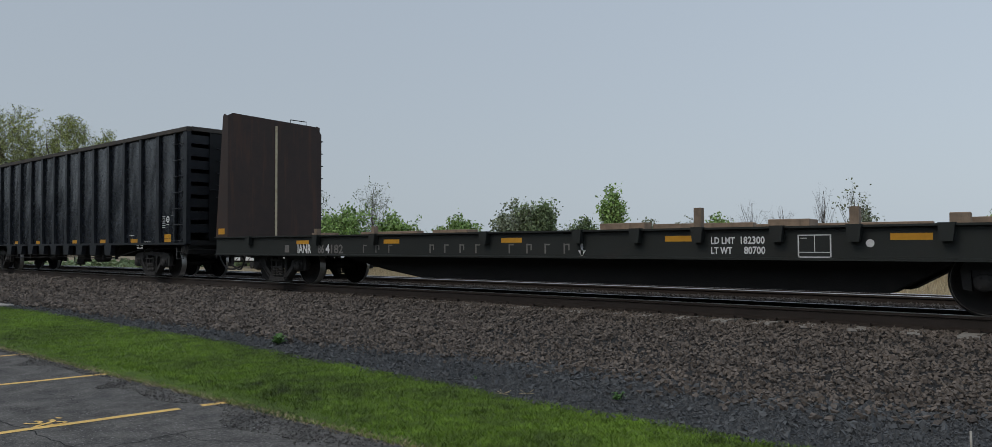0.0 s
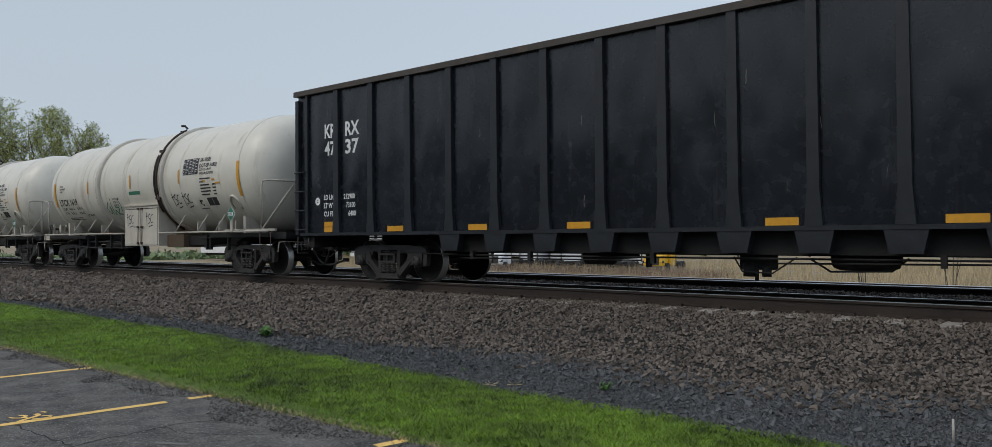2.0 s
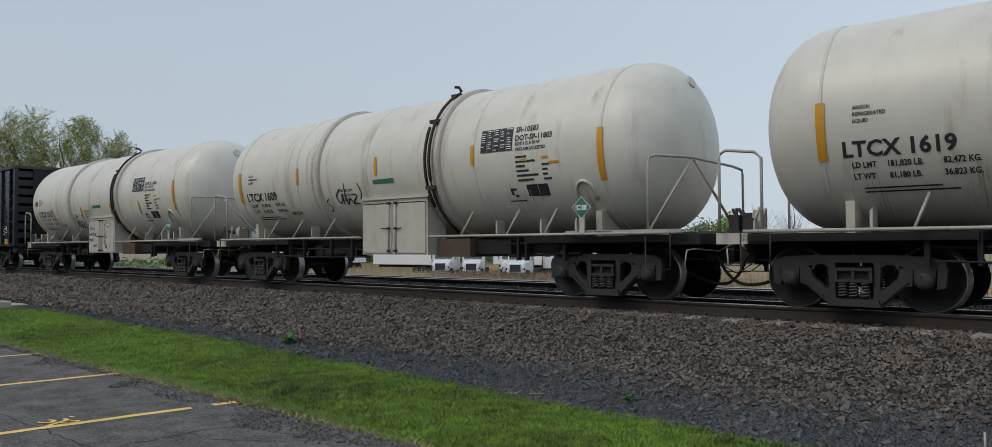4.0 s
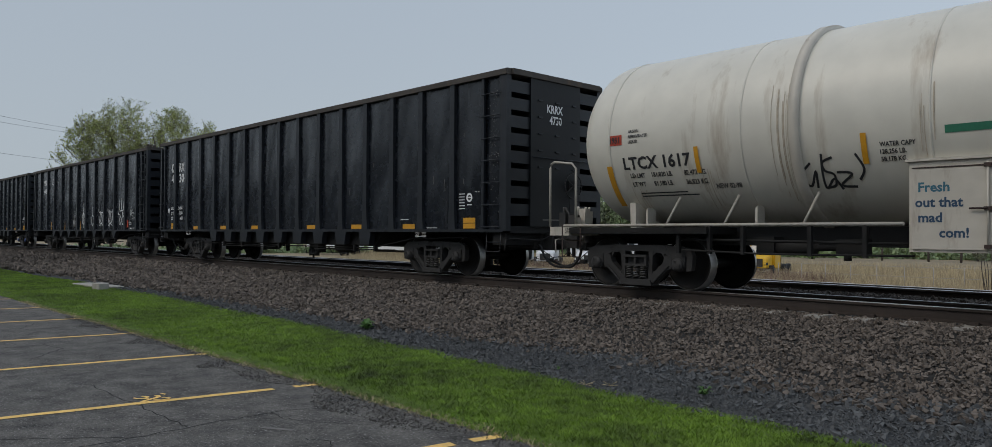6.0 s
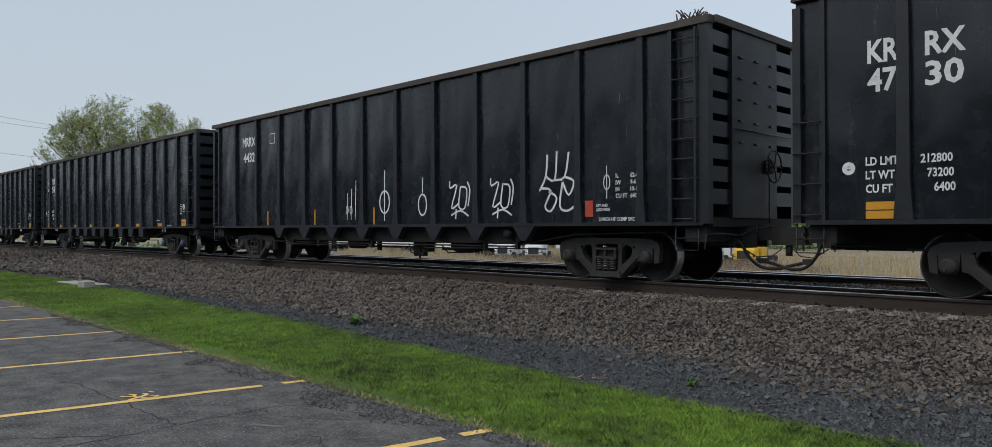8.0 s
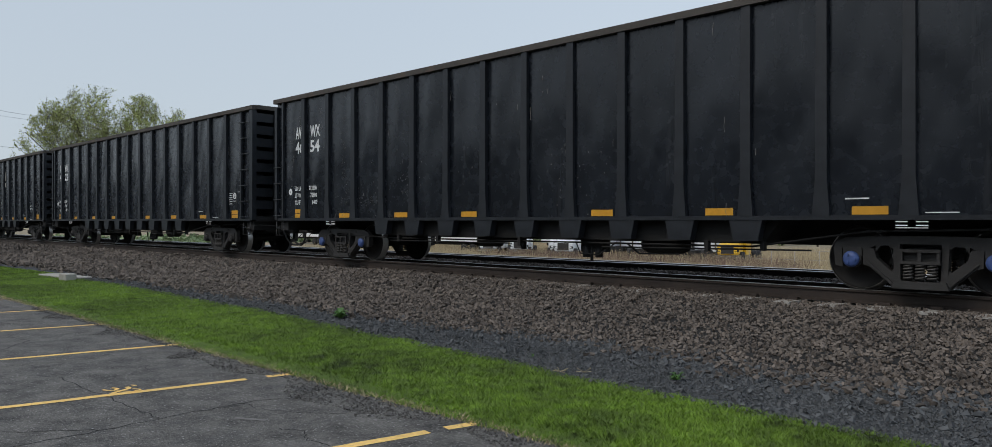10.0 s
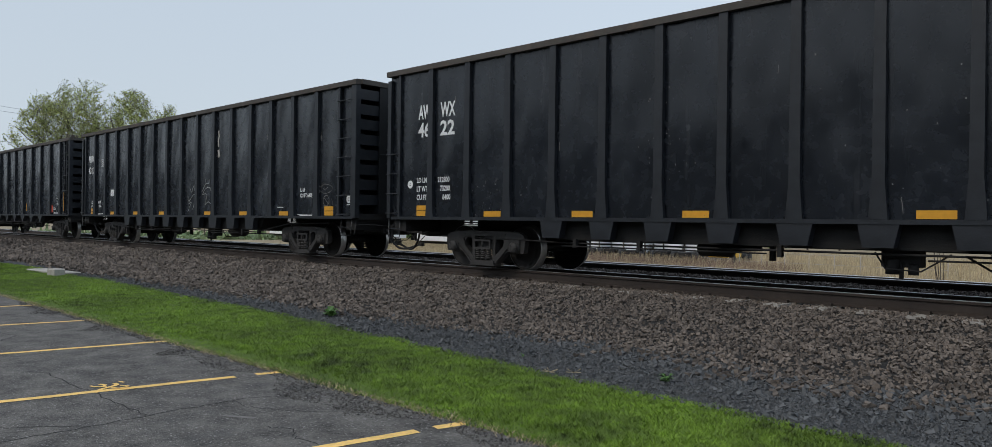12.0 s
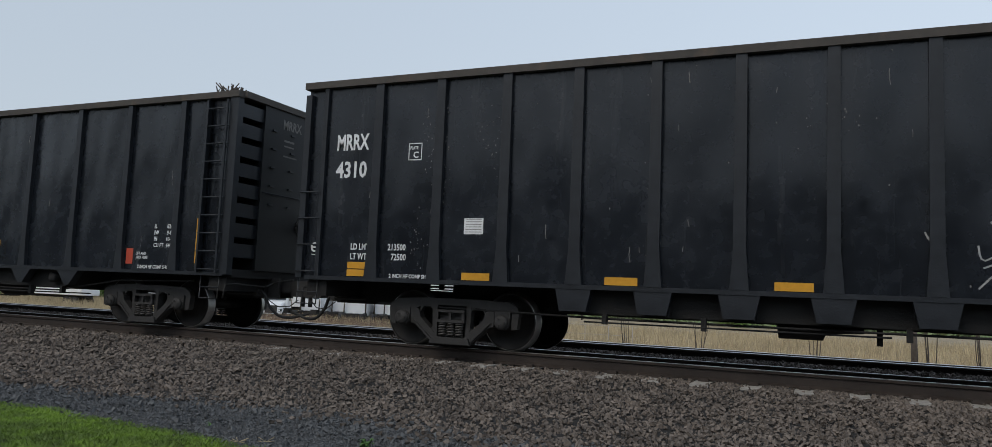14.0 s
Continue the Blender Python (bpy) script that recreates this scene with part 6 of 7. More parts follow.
# ---- sleepers ----
ties = new("sleepers")
tagged(ties, "row of pale concrete sleepers half buried in ballast", "sleepers", kind="structure")
bm = bmesh.new()
prism(bm, ((-0.14, -0.4), (0.14, -0.4), (0.12, -0.212), (-0.12, -0.212)), -1.33, 1.33)
for side in (-1, 1):
    for y in (0.63, 0.88):
        box(bm, -0.07, 0.07, side * y - 0.04, side * y + 0.04, -0.212, -0.165, 1)
tie = part("sleeper", bm, [CONCRETE, RAIL_WEB], ties, at=pose(-0.47, TRACK_Y, 0))
for k in range(-170, 30):
    if k:
        part("sleeper", tie.data, None, ties, at=pose(-0.47 + 0.662 * k, TRACK_Y, 0))

# ---- lawn and field growth ----
edge_x = np.linspace(-60, 10, 701)
edge_lo, edge_hi = np.array([lot_edge(x) for x in edge_x]), np.array([lawn_edge(x) for x in edge_x])


def on_lawn(rng, n):
    x = 1.5 - 42 * rng.uniform(0, 1, n) ** 1.7
    y = np.interp(x, edge_x, edge_lo) - 0.03 + rng.uniform(0, 1, n) * (np.interp(x, edge_x, edge_hi) - np.interp(x, edge_x, edge_lo) + 0.1)
    return x, y


tagged(blades("lawn_grass", 330000, on_lawn, 0.034, 0.0052, LAWN, 1, 0.8), "short mown green lawn grass", "grass", kind="stuff")


def far_lawn(rng, n):
    x = rng.uniform(-60, -24, n)
    y = 4.2 + rng.uniform(0, 1, n) * (np.interp(x, edge_x, edge_hi) - 4.1)
    return x, y


tagged(blades("lawn_grass", 30000, far_lawn, 0.036, 0.016, LAWN, 2, 0.8), "short mown green lawn grass", "grass", kind="stuff")


def verge(rng, n):
    x = rng.uniform(-20, 1, n)
    return x, np.interp(x, edge_x, edge_lo) + rng.normal(0, 0.04, n)


tagged(blades("verge_straw", 5000, verge, 0.04, 0.005, STRAW, 3, 0.9), "dead straw along the asphalt edge", "grass", kind="stuff")


def in_field(rng, n):
    y = 24 + 62 * rng.uniform(0, 1, n) ** 0.9
    return rng.uniform(-1.25, 0.75, n) * (y + 12) - 2, y


tagged(blades("field_grass", 125000, in_field, 0.85, 0.02, STRAW, 4, 0.2), "tall dry tan field grass", "grass", kind="stuff")


def scrub(rng, n):
    x = rng.uniform(-46, -20, n)
    return x, 46 + rng.uniform(-2, 3, n) + 0 * x


tagged(blades("dry_scrub", 7000, scrub, 1.15, 0.016, SCRUB, 5, 0.35), "low reddish-brown dry scrub", "scrub", kind="stuff")

# ---- ballast stones ----
CUBE = np.array([(-1, -1, -1), (1, -1, -1), (1, 1, -1), (-1, 1, -1), (-1, -1, 1), (1, -1, 1), (1, 1, 1), (-1, 1, 1)], float)
SIDES = np.array([(0, 2, 1), (0, 3, 2), (4, 5, 6), (4, 6, 7), (0, 1, 5), (0, 5, 4), (1, 2, 6), (1, 6, 5), (2, 3, 7), (2, 7, 6), (3, 0, 4), (3, 4, 7)])
OCTA = np.array([(1, 0, 0), (0, 1, 0), (-1, 0, 0), (0, -1, 0), (0.2, 0.1, 1), (-0.1, -0.2, -1)], float) * 1.35
OCTA_SIDES = np.array([(0, 1, 4), (1, 2, 4), (2, 3, 4), (3, 0, 4), (1, 0, 5), (2, 1, 5), (3, 2, 5), (0, 3, 5)])
TETRA = np.array([(1, 1, 1), (-1, -1, 1), (-1, 1, -1), (1, -1, -1)], float) * 1.1
TETRA_SIDES = np.array([(0, 2, 1), (0, 1, 3), (0, 3, 2), (1, 2, 3)])


def stones(name, x, y, size, rng, material, lift=0.3, kind=(CUBE, SIDES)):
    """Broken stones, each a skewed lump with flat facets, lying at x, y."""
    n = len(x)
    form, sides = kind
    k = len(form)
    z = np.array([ground_height(a, b) for a, b in zip(x, y)]) + lift * size
    lump = form[None] * rng.uniform(0.68, 1.1, (n, k, 3)) + rng.normal(0, 0.15, (n, k, 3))
    lump = lump * np.stack([size * rng.uniform(0.8, 1.5, n), size * rng.uniform(0.6, 1.0, n), size * rng.uniform(0.5, 0.95, n)], 1)[:, None] * 0.5
    q = rng.normal(0, 1, (n, 4)) * np.array([1, 0.75, 0.75, 1])
    q /= np.linalg.norm(q, axis=1)[:, None]
    w, a, b, c = q.T
    rot = np.stack([np.stack([1 - 2 * (b * b + c * c), 2 * (a * b - c * w), 2 * (a * c + b * w)], 1), np.stack([2 * (a * b + c * w), 1 - 2 * (a * a + c * c), 2 * (b * c - a * w)], 1), np.stack([2 * (a * c - b * w), 2 * (b * c + a * w), 1 - 2 * (a * a + b * b)], 1)], 1)
    v = np.einsum("nij,nkj->nki", rot, lump) + np.stack([x, y, z], 1)[:, None]
    f = sides[None] + k * np.arange(n)[:, None, None]
    return part(name, raw_mesh(name, v.reshape(-1, 3), f.reshape(-1, 3), material), None)


def scatter(rng, n, x0, x1, y0, y1, power=1.0):
    return x1 - (x1 - x0) * rng.uniform(0, 1, n) ** power, rng.uniform(y0, y1, n)


rng = np.random.default_rng(11)
bed_edge = np.array([ballast_edge(x) for x in edge_x])
x, y = scatter(rng, 76000, -36, 4, 6.6, 11.3, 1.75)
off = np.abs((x + 0.47 + 0.331) % 0.662 - 0.331)
keep = (y > np.interp(x, edge_x, bed_edge) + rng.normal(0, 0.14, len(x))) & ((y < 11.08) | (off > 0.15) | (x < -4))
x, y = x[keep], y[keep]
tagged(stones("ballast_stones", x, y, np.interp(x, (-34, -12, -6), (0.088, 0.047, 0.036)) * rng.uniform(0.5, 1.3, len(x)), rng, STONE, rng.uniform(0.0, 1.15, len(x))), "coarse broken brown ballast stones", "stones", kind="stuff")
x, y = scatter(rng, 16000, -95, -30, 7.0, 11.25, 0.7)
tagged(stones("ballast_stones", x, y, 0.14 * rng.uniform(0.5, 1.35, len(x)), rng, STONE, 0.42, (OCTA, OCTA_SIDES)), "coarse broken brown ballast stones", "stones", kind="stuff")
# between the sleepers, few on their ends
x, y = scatter(rng, 12000, -40, 5, 11.15, 11.72, 1.3)
off = np.abs((x + 0.47 + 0.331) % 0.662 - 0.331)
keep = (off > 0.13) | (rng.uniform(0, 1, len(x)) < np.interp(x, (-6, -1.5), (0.9, 0.05)))
x, y = x[keep], y[keep]
tagged(stones("ballast_stones", x, y, 0.054 * rng.uniform(0.6, 1.2, len(x)), rng, STONE, 0.55, (OCTA, OCTA_SIDES)), "ballast stones packed between the sleeper ends", "stones", kind="stuff")
x, y = scatter(rng, 26000, -40, 6, 13.4, 16.0, 1.3)
keep = (np.abs(np.abs(y - TRACK_Y) - 0.7535) > 0.1) & (np.abs(np.abs(y - SECOND_Y) - 0.7535) > 0.1)
x, y = x[keep], y[keep]
tagged(stones("ballast_stones", x, y, 0.065 * rng.uniform(0.6, 1.3, len(x)), rng, STONE, 0.45, (OCTA, OCTA_SIDES)), "grey-brown ballast stones between the two tracks", "stones", kind="stuff")
x, y = scatter(rng, 142000, -24, 3, 5.8, 8.2, 1.8)
keep = (y > np.interp(x, edge_x, edge_hi) - 0.03 + rng.normal(0, 0.04, len(x))) & (y < np.interp(x, edge_x, bed_edge) + 0.3)
x, y = x[keep], y[keep]
tagged(stones("gravel_chips", x, y, 0.0135 * rng.uniform(0.5, 1.6, len(x)) * np.where(rng.uniform(0, 1, len(x)) > 0.97, 2.4, 1), rng, STONE_GREY, 0.3, (TETRA, TETRA_SIDES)), "fine dark grey stone chips", "gravel", kind="stuff")
x, y = scatter(rng, 9000, -20, 3, 5.8, 8.3, 1.6)
away = np.interp(x, edge_x, bed_edge) - y
keep = (y > np.interp(x, edge_x, edge_hi) + 0.05) & (away > -0.1) & (rng.uniform(0, 1, len(x)) > away * 0.8)
x, y = x[keep], y[keep]
tagged(stones("gravel_lumps", x, y, 0.036 * rng.uniform(0.6, 1.6, len(x)), rng, STONE_GREY, 0.2), "flat grey stones strewn over fine gravel", "gravel", kind="stuff")
x, y = scatter(rng, 16000, -16, 0, 3.55, 4.3, 1.3)
keep = y > 3.72 + 0.42 * np.abs(np.sin(x * 1.1 + 0.6 * np.sin(x * 2.7))) - 0.1
x, y = x[keep], y[keep]
tagged(stones("asphalt_crumbs", x, y, 0.012 * rng.uniform(0.5, 1.6, len(x)), rng, ASPHALT, 0.2, (TETRA, TETRA_SIDES)), "crumbled asphalt along the lawn edge", "gravel", kind="stuff")
# the stones nearest to the verge lie singly
heap = new("loose_stones")
tagged(heap, "loose broken stones rolled off the ballast", "stones")
shapes = []
for k in range(8):
    bm = bmesh.new()
    vs = [bm.verts.new(q * rng.uniform(0.5, 1.1) * np.array((0.034, 0.026, 0.019))) for q in CUBE]
    for f in SIDES:
        bm.faces.new([vs[i] for i in f])
    me = bpy.data.meshes.new("stone")
    bmesh.ops.recalc_face_normals(bm, faces=bm.faces)
    bm.to_mesh(me)
    bm.free()
    me.materials.append(STONE)
    shapes.append(me)
for k in range(280):
    x = rng.uniform(-5.5, -0.3)
    y = ballast_edge(x) + rng.normal(-0.12, 0.22)
    y = max(y, lawn_edge(x) + 0.1)
    part("stone", shapes[k % 8], None, heap, at=pose(x, y, ground_height(x, y) + 0.016, *rng.uniform(-25, 25, 2), rng.uniform(0, 360)))


# ---- trees ----
def tree(x, y, z, height, spread_r, trunk, n_leaves, leaf, material, seed, label, clumps=60, low=0.25):
    """A tapered trunk, limbs bowed out to uneven clumps of twigs, and leaves about the clumps."""
    rnd = random.Random(seed)
    thing = empty("tree", pose(x, y, z))
    tagged(thing, label, "tree", "trees behind the railway")
    bm = bmesh.new()
    sway = [rnd.uniform(-0.03, 0.03) * height for _ in range(6)]
    stem = [Vector((sway[i] * i / 5, sway[5 - i] * i / 5, -0.3 + (height * 0.9 + 0.3) * i / 5)) for i in range(6)]
    tube(bm, stem, [trunk * (1 - 0.85 * i / 5) for i in range(6)], 8)
    tips = []
    mid, tall = height * (1 + low) / 2, height * (1 - low) / 2
    for _ in range(clumps):
        a, b = rnd.uniform(0, math.tau), math.asin(rnd.uniform(-1, 1))
        q = rnd.uniform(0.15, 1) ** 0.45 * (0.8 + 0.35 * noise.noise((math.cos(a) * 2 + seed, math.sin(a) * 2, b * 1.5)))
        c = Vector((math.cos(a) * math.cos(b) * spread_r * q, math.sin(a) * math.cos(b) * spread_r * q, mid + math.sin(b) * tall * min(q * 1.2, 1)))
        foot = max(0.1, min(0.88, (c.z / height) * rnd.uniform(0.35, 0.75)))
        s = stem[0].lerp(stem[-1], foot)
        m = s.lerp(c, 0.5) + Vector((rnd.uniform(-0.1, 0.1), rnd.uniform(-0.1, 0.1), -0.04)) * spread_r
        r = trunk * 0.3 * (1 - foot * 0.6)
        tube(bm, [s, s.lerp(m, 0.5), m, m.lerp(c, 0.5) + Vector((0, 0, 0.02 * spread_r)), c], [r, r * 0.8, r * 0.55, r * 0.35, r * 0.18], 5)
        for _ in range(5):
            d = Vector((rnd.uniform(-1, 1), rnd.uniform(-1, 1), rnd.uniform(-0.2, 1.2))).normalized() * spread_r * rnd.uniform(0.12, 0.3)
            k = m.lerp(c, rnd.uniform(0.3, 1))
            tube(bm, [k, k + d * 0.5 + Vector((0, 0, 0.02)), k + d], [r * 0.2, r * 0.14, r * 0.06], 3)
            tips += [k + d * 0.5, k + d]
        tips.append(c)
    part("trunk", bm, BARK, thing)
    rng = np.random.default_rng(seed)
    if n_leaves:
        t = np.array([tuple(q) for q in tips])
        c = t[rng.integers(0, len(t), n_leaves)] + rng.normal(0, leaf * 1.5, (n_leaves, 3))
        u = rng.normal(0, 1, (n_leaves, 3))
        u /= np.linalg.norm(u, axis=1)[:, None]
        w = np.cross(u, rng.normal(0, 1, (n_leaves, 3)))
        w /= np.linalg.norm(w, axis=1)[:, None]
        s = (leaf * rng.uniform(0.5, 1.3, n_leaves))[:, None]
        v = np.stack([c - u * s, c + w * s * 0.55, c + u * s, c - w * s * 0.55], 1).reshape(-1, 3)
        part("crown", raw_mesh("crown", v, np.arange(4 * n_leaves).reshape(-1, 4), material), None, thing)
    return thing


def by_bearing(bearing, distance):
    """Place at a bearing, in degrees to the left of the way straight across the track."""
    return -distance * math.sin(radians(bearing)), distance * math.cos(radians(bearing))


def forking_tree(x, y, z, height, reach, seed, label):
    """A tree of rising, forking limbs with tufts of young leaves strung along the twigs."""
    rnd = random.Random(seed)
    thing = empty("tree", pose(x, y, z))
    tagged(thing, label, "tree", "trees behind the railway")
    bm = bmesh.new()
    tufts = []

    def inside(q):
        return (q.x * q.x + q.y * q.y) / (reach * reach) + max(q.z - 0.32 * height, 0) ** 2 / (0.68 * height) ** 2 < 1.0 + 0.22 * noise.noise((q.x * 0.45, q.y * 0.45, q.z * 0.4 + seed))

    def limb(q, d, length, r, depth):
        pts, rs = [q.copy()], [r]
        steps = 5
        for i in range(steps):
            bend = Vector((rnd.uniform(-1, 1), rnd.uniform(-1, 1), rnd.uniform(-0.5, 1.0))) * 0.2
            d = (d + bend + Vector((0, 0, 0.03))).normalized()
            q = q + d * length / steps
            if not inside(q):
                break
            pts.append(q.copy())
            rs.append(max(r * (1 - 0.75 * (i + 1) / steps), 0.012))
            if depth >= 1:
                tufts.append(q.copy())
            if depth < 3 and i and inside(q):
                for _ in range(2):
                    side = Vector((rnd.uniform(-1, 1), rnd.uniform(-1, 1), rnd.uniform(-0.35, 0.55))).normalized()
                    limb(q, (d * 0.6 + side * 0.8).normalized(), length * rnd.uniform(0.36, 0.55), rs[-1] * 0.6, depth + 1 + (depth == 1 and rnd.random() < 0.3))
        if len(pts) > 1:
            tube(bm, pts, rs, 6 if depth < 2 else 3)

    base = Vector((0, 0, 0.22 * height))
    tube(bm, [(0, 0, -0.3), (0.05, 0, 0.1 * height), base + Vector((0, 0, 0.3))], [0.38, 0.3, 0.25], 10)
    for k in range(13):
        a = k * 2.4 + rnd.uniform(-0.3, 0.3)
        up = rnd.uniform(0.05, 1.3)
        limb(base + Vector((0, 0, rnd.uniform(-0.4, 0.4))), Vector((math.cos(a), math.sin(a), up)).normalized(), reach * rnd.uniform(0.95, 1.3), 0.11, 0)
    part("trunk", bm, BARK, thing)
    rng = np.random.default_rng(seed)
    t = np.array([tuple(q) for q in tufts])
    n = 60000
    c = t[rng.integers(0, len(t), n)] + rng.normal(0, 0.1, (n, 3))
    u = rng.normal(0, 1, (n, 3))
    u /= np.linalg.norm(u, axis=1)[:, None]
    w = np.cross(u, rng.normal(0, 1, (n, 3)))
    w /= np.linalg.norm(w, axis=1)[:, None]
    size = (0.068 * rng.uniform(0.5, 1.3, n))[:, None]
    v = np.stack([c - u * size, c + w * size * 0.6, c + u * size, c - w * size * 0.6], 1).reshape(-1, 3)
    part("crown", raw_mesh("crown", v, np.arange(4 * n).reshape(-1, 4), LEAF_SPRING), None, thing)
    return thing


x, y = by_bearing(71.1, 75)
forking_tree(x, y, -1.5, 14.3, 8.5, 21, "broad tree with sparse young yellow-green leaves")
for k, (b, dist, top, r, n, leaf, mat, text) in enumerate((
        (53.6, 130, 4.3, 3.0, 500, 0.14, LEAF_GREY, "thin tree with hardly any leaves"),
        (51.2, 125, 2.9, 4.6, 5200, 0.26, LEAF_GREEN, "bushy fresh green tree"),
        (49.0, 132, 4.8, 3.6, 700, 0.13, LEAF_GREY, "tall nearly bare tree"),
        (47.4, 124, 2.3, 3.4, 4200, 0.26, LEAF_GREEN, "bushy fresh green tree"),
        (42.6, 128, 2.45, 3.0, 4200, 0.26, LEAF_GREEN, "round fresh green tree"),
        (38.4, 130, 3.2, 4.0, 5000, 0.26, LEAF_GREY, "round grey-green tree"),
        (36.6, 128, 3.1, 3.6, 4500, 0.26, LEAF_DARK, "round dull green tree"),
        (33.4, 150, 2.1, 2.6, 3000, 0.28, LEAF_DARK, "dark green conifer-like tree"),
        (31.3, 118, 4.3, 1.7, 1700, 0.26, LEAF_GREEN, "slender tree with sparse large leaves"),
        (28.6, 132, 2.05, 2.4, 2600, 0.26, LEAF_GREY, "small grey-green tree"),
        (25.6, 160, 1.6, 4.0, 3000, 0.3, LEAF_GREY, "low grey-green tree"),
        (23.9, 125, 2.4, 2.0, 2200, 0.26, LEAF_GREEN, "small fresh green tree"),
        (21.6, 120, 3.2, 3.0, 0, 0.2, LEAF_GREY, "bare spreading tree"),
        (19.6, 122, 2.9, 2.6, 0, 0.2, LEAF_GREY, "bare spreading tree"),
        (16.9, 120, 4.0, 1.8, 0, 0.2, LEAF_GREY, "tall bare tree"),
        (15.1, 118, 4.1, 2.3, 200, 0.2, LEAF_GREY, "tall bare tree"),
        (14.2, 128, 2.3, 2.0, 1500, 0.26, LEAF_GREY, "small grey-green tree"),
        (6.2, 120, 2.2, 3.0, 4000, 0.26, LEAF_GREEN, "bushy fresh green tree"),
        (3.0, 124, 2.0, 3.0, 3500, 0.26, LEAF_GREEN, "bushy fresh green tree"))):
    x, y = by_bearing(b + 0.5, dist)
    z = ground_height(x, y)
    tree(x, y, z, 1.06 * dist * math.tan(radians(top)) + 0.95 - z, r * 1.4, 0.16, int(n * 1.4), leaf * 1.1, mat, 40 + k, text + " beyond the field", 70 if n > 1000 else 45, 0.35 if n < 1000 or r < 1.8 else 0.0)


def undergrowth(rng, n):
    b = np.radians(rng.uniform(-12, 76, n))
    d = rng.uniform(132, 150, n)
    return -d * np.sin(b), d * np.cos(b)


rng = np.random.default_rng(31)
n = 26000
x, y = undergrowth(rng, n)
z = -2.4 + np.abs(rng.normal(0, 1.3, n)) * (0.6 + 0.5 * np.sin(x * 0.11) + 0.3 * np.sin(x * 0.37))
c = np.stack([x, y, z], 1)
u, w = rng.normal(0, 0.3, (n, 3)), rng.normal(0, 0.22, (n, 3))
v = np.stack([c - u, c + w, c + u, c - w], 1).reshape(-1, 3)
tagged(part("hedgerow", raw_mesh("hedgerow", v, np.arange(4 * n).reshape(-1, 4), LEAF_DARK), None), "low overgrown hedgerow at the far field edge", "hedge", kind="stuff")

# far wooded ridge, its distance haze carried by the surface colour
v, f = [], []
count = 160
for i in range(count + 1):
    b = 95 - 130 * i / count
    d = 700
    x, y = by_bearing(b, d)
    top = 19 + 7 * math.sin(i * 0.085 - 1.2) + 3.5 * noise.noise((i * 0.21, 0, 0)) + 1.6 * noise.noise((i * 1.1, 3, 0))
    if b < 32:
        top -= min(9, (32 - b) * 0.8)
    x2, y2 = by_bearing(b, d + 220)
    v += [(x, y, -4), (x, y, top * 0.7), (x2, y2, top * 1.15), (x2, y2, -4)]
for i in range(count):
    for j in range(3):
        f.append((4 * i + j, 4 * i + 4 + j, 4 * i + 5 + j, 4 * i + 1 + j))
tagged(part("backdrop", raw_mesh("backdrop", v, f, HILL, True), None), "wooded ridge on the horizon with haze put into its colour", "hill", kind="structure")

# weathered post at the field's edge
bm = bmesh.new()
tube(bm, ((0, 0, -0.3), (0.01, 0, 1.0), (-0.02, 0.02, 2.3)), [0.085, 0.08, 0.07], 9)
tagged(part("wooden_post", bm, BARK, at=pose(1.66, 22.3, ground_height(1.66, 22.3))), "weathered grey wooden post in dry grass", "post")

# bare saplings close behind the track
for k, (b, dist, h) in enumerate(((-5.2, 23.0, 2.6), (-8.0, 22.5, 2.4), (1.6, 23.5, 2.3), (9.0, 24, 2.2), (14.0, 24, 2.1))):
    rnd = random.Random(60 + k)
    x, y = by_bearing(b, dist)
    thing = empty("sapling", pose(x, y, ground_height(x, y)))
    tagged(thing, "bare thin sapling in dry grass", "sapling", "saplings in the field")
    for j in range(5):
        bm = bmesh.new()
        a = rnd.uniform(0, math.tau)
        tube(bm, [(0.02 * math.cos(a) + 0.3 * i / 4 * math.cos(a) * rnd.uniform(0.5, 1), 0.3 * i / 4 * math.sin(a), h * i / 4 * rnd.uniform(0.9, 1)) for i in range(5)], [0.02, 0.016, 0.012, 0.009, 0.005], 5)
        part("stem", bm, BARK, thing)


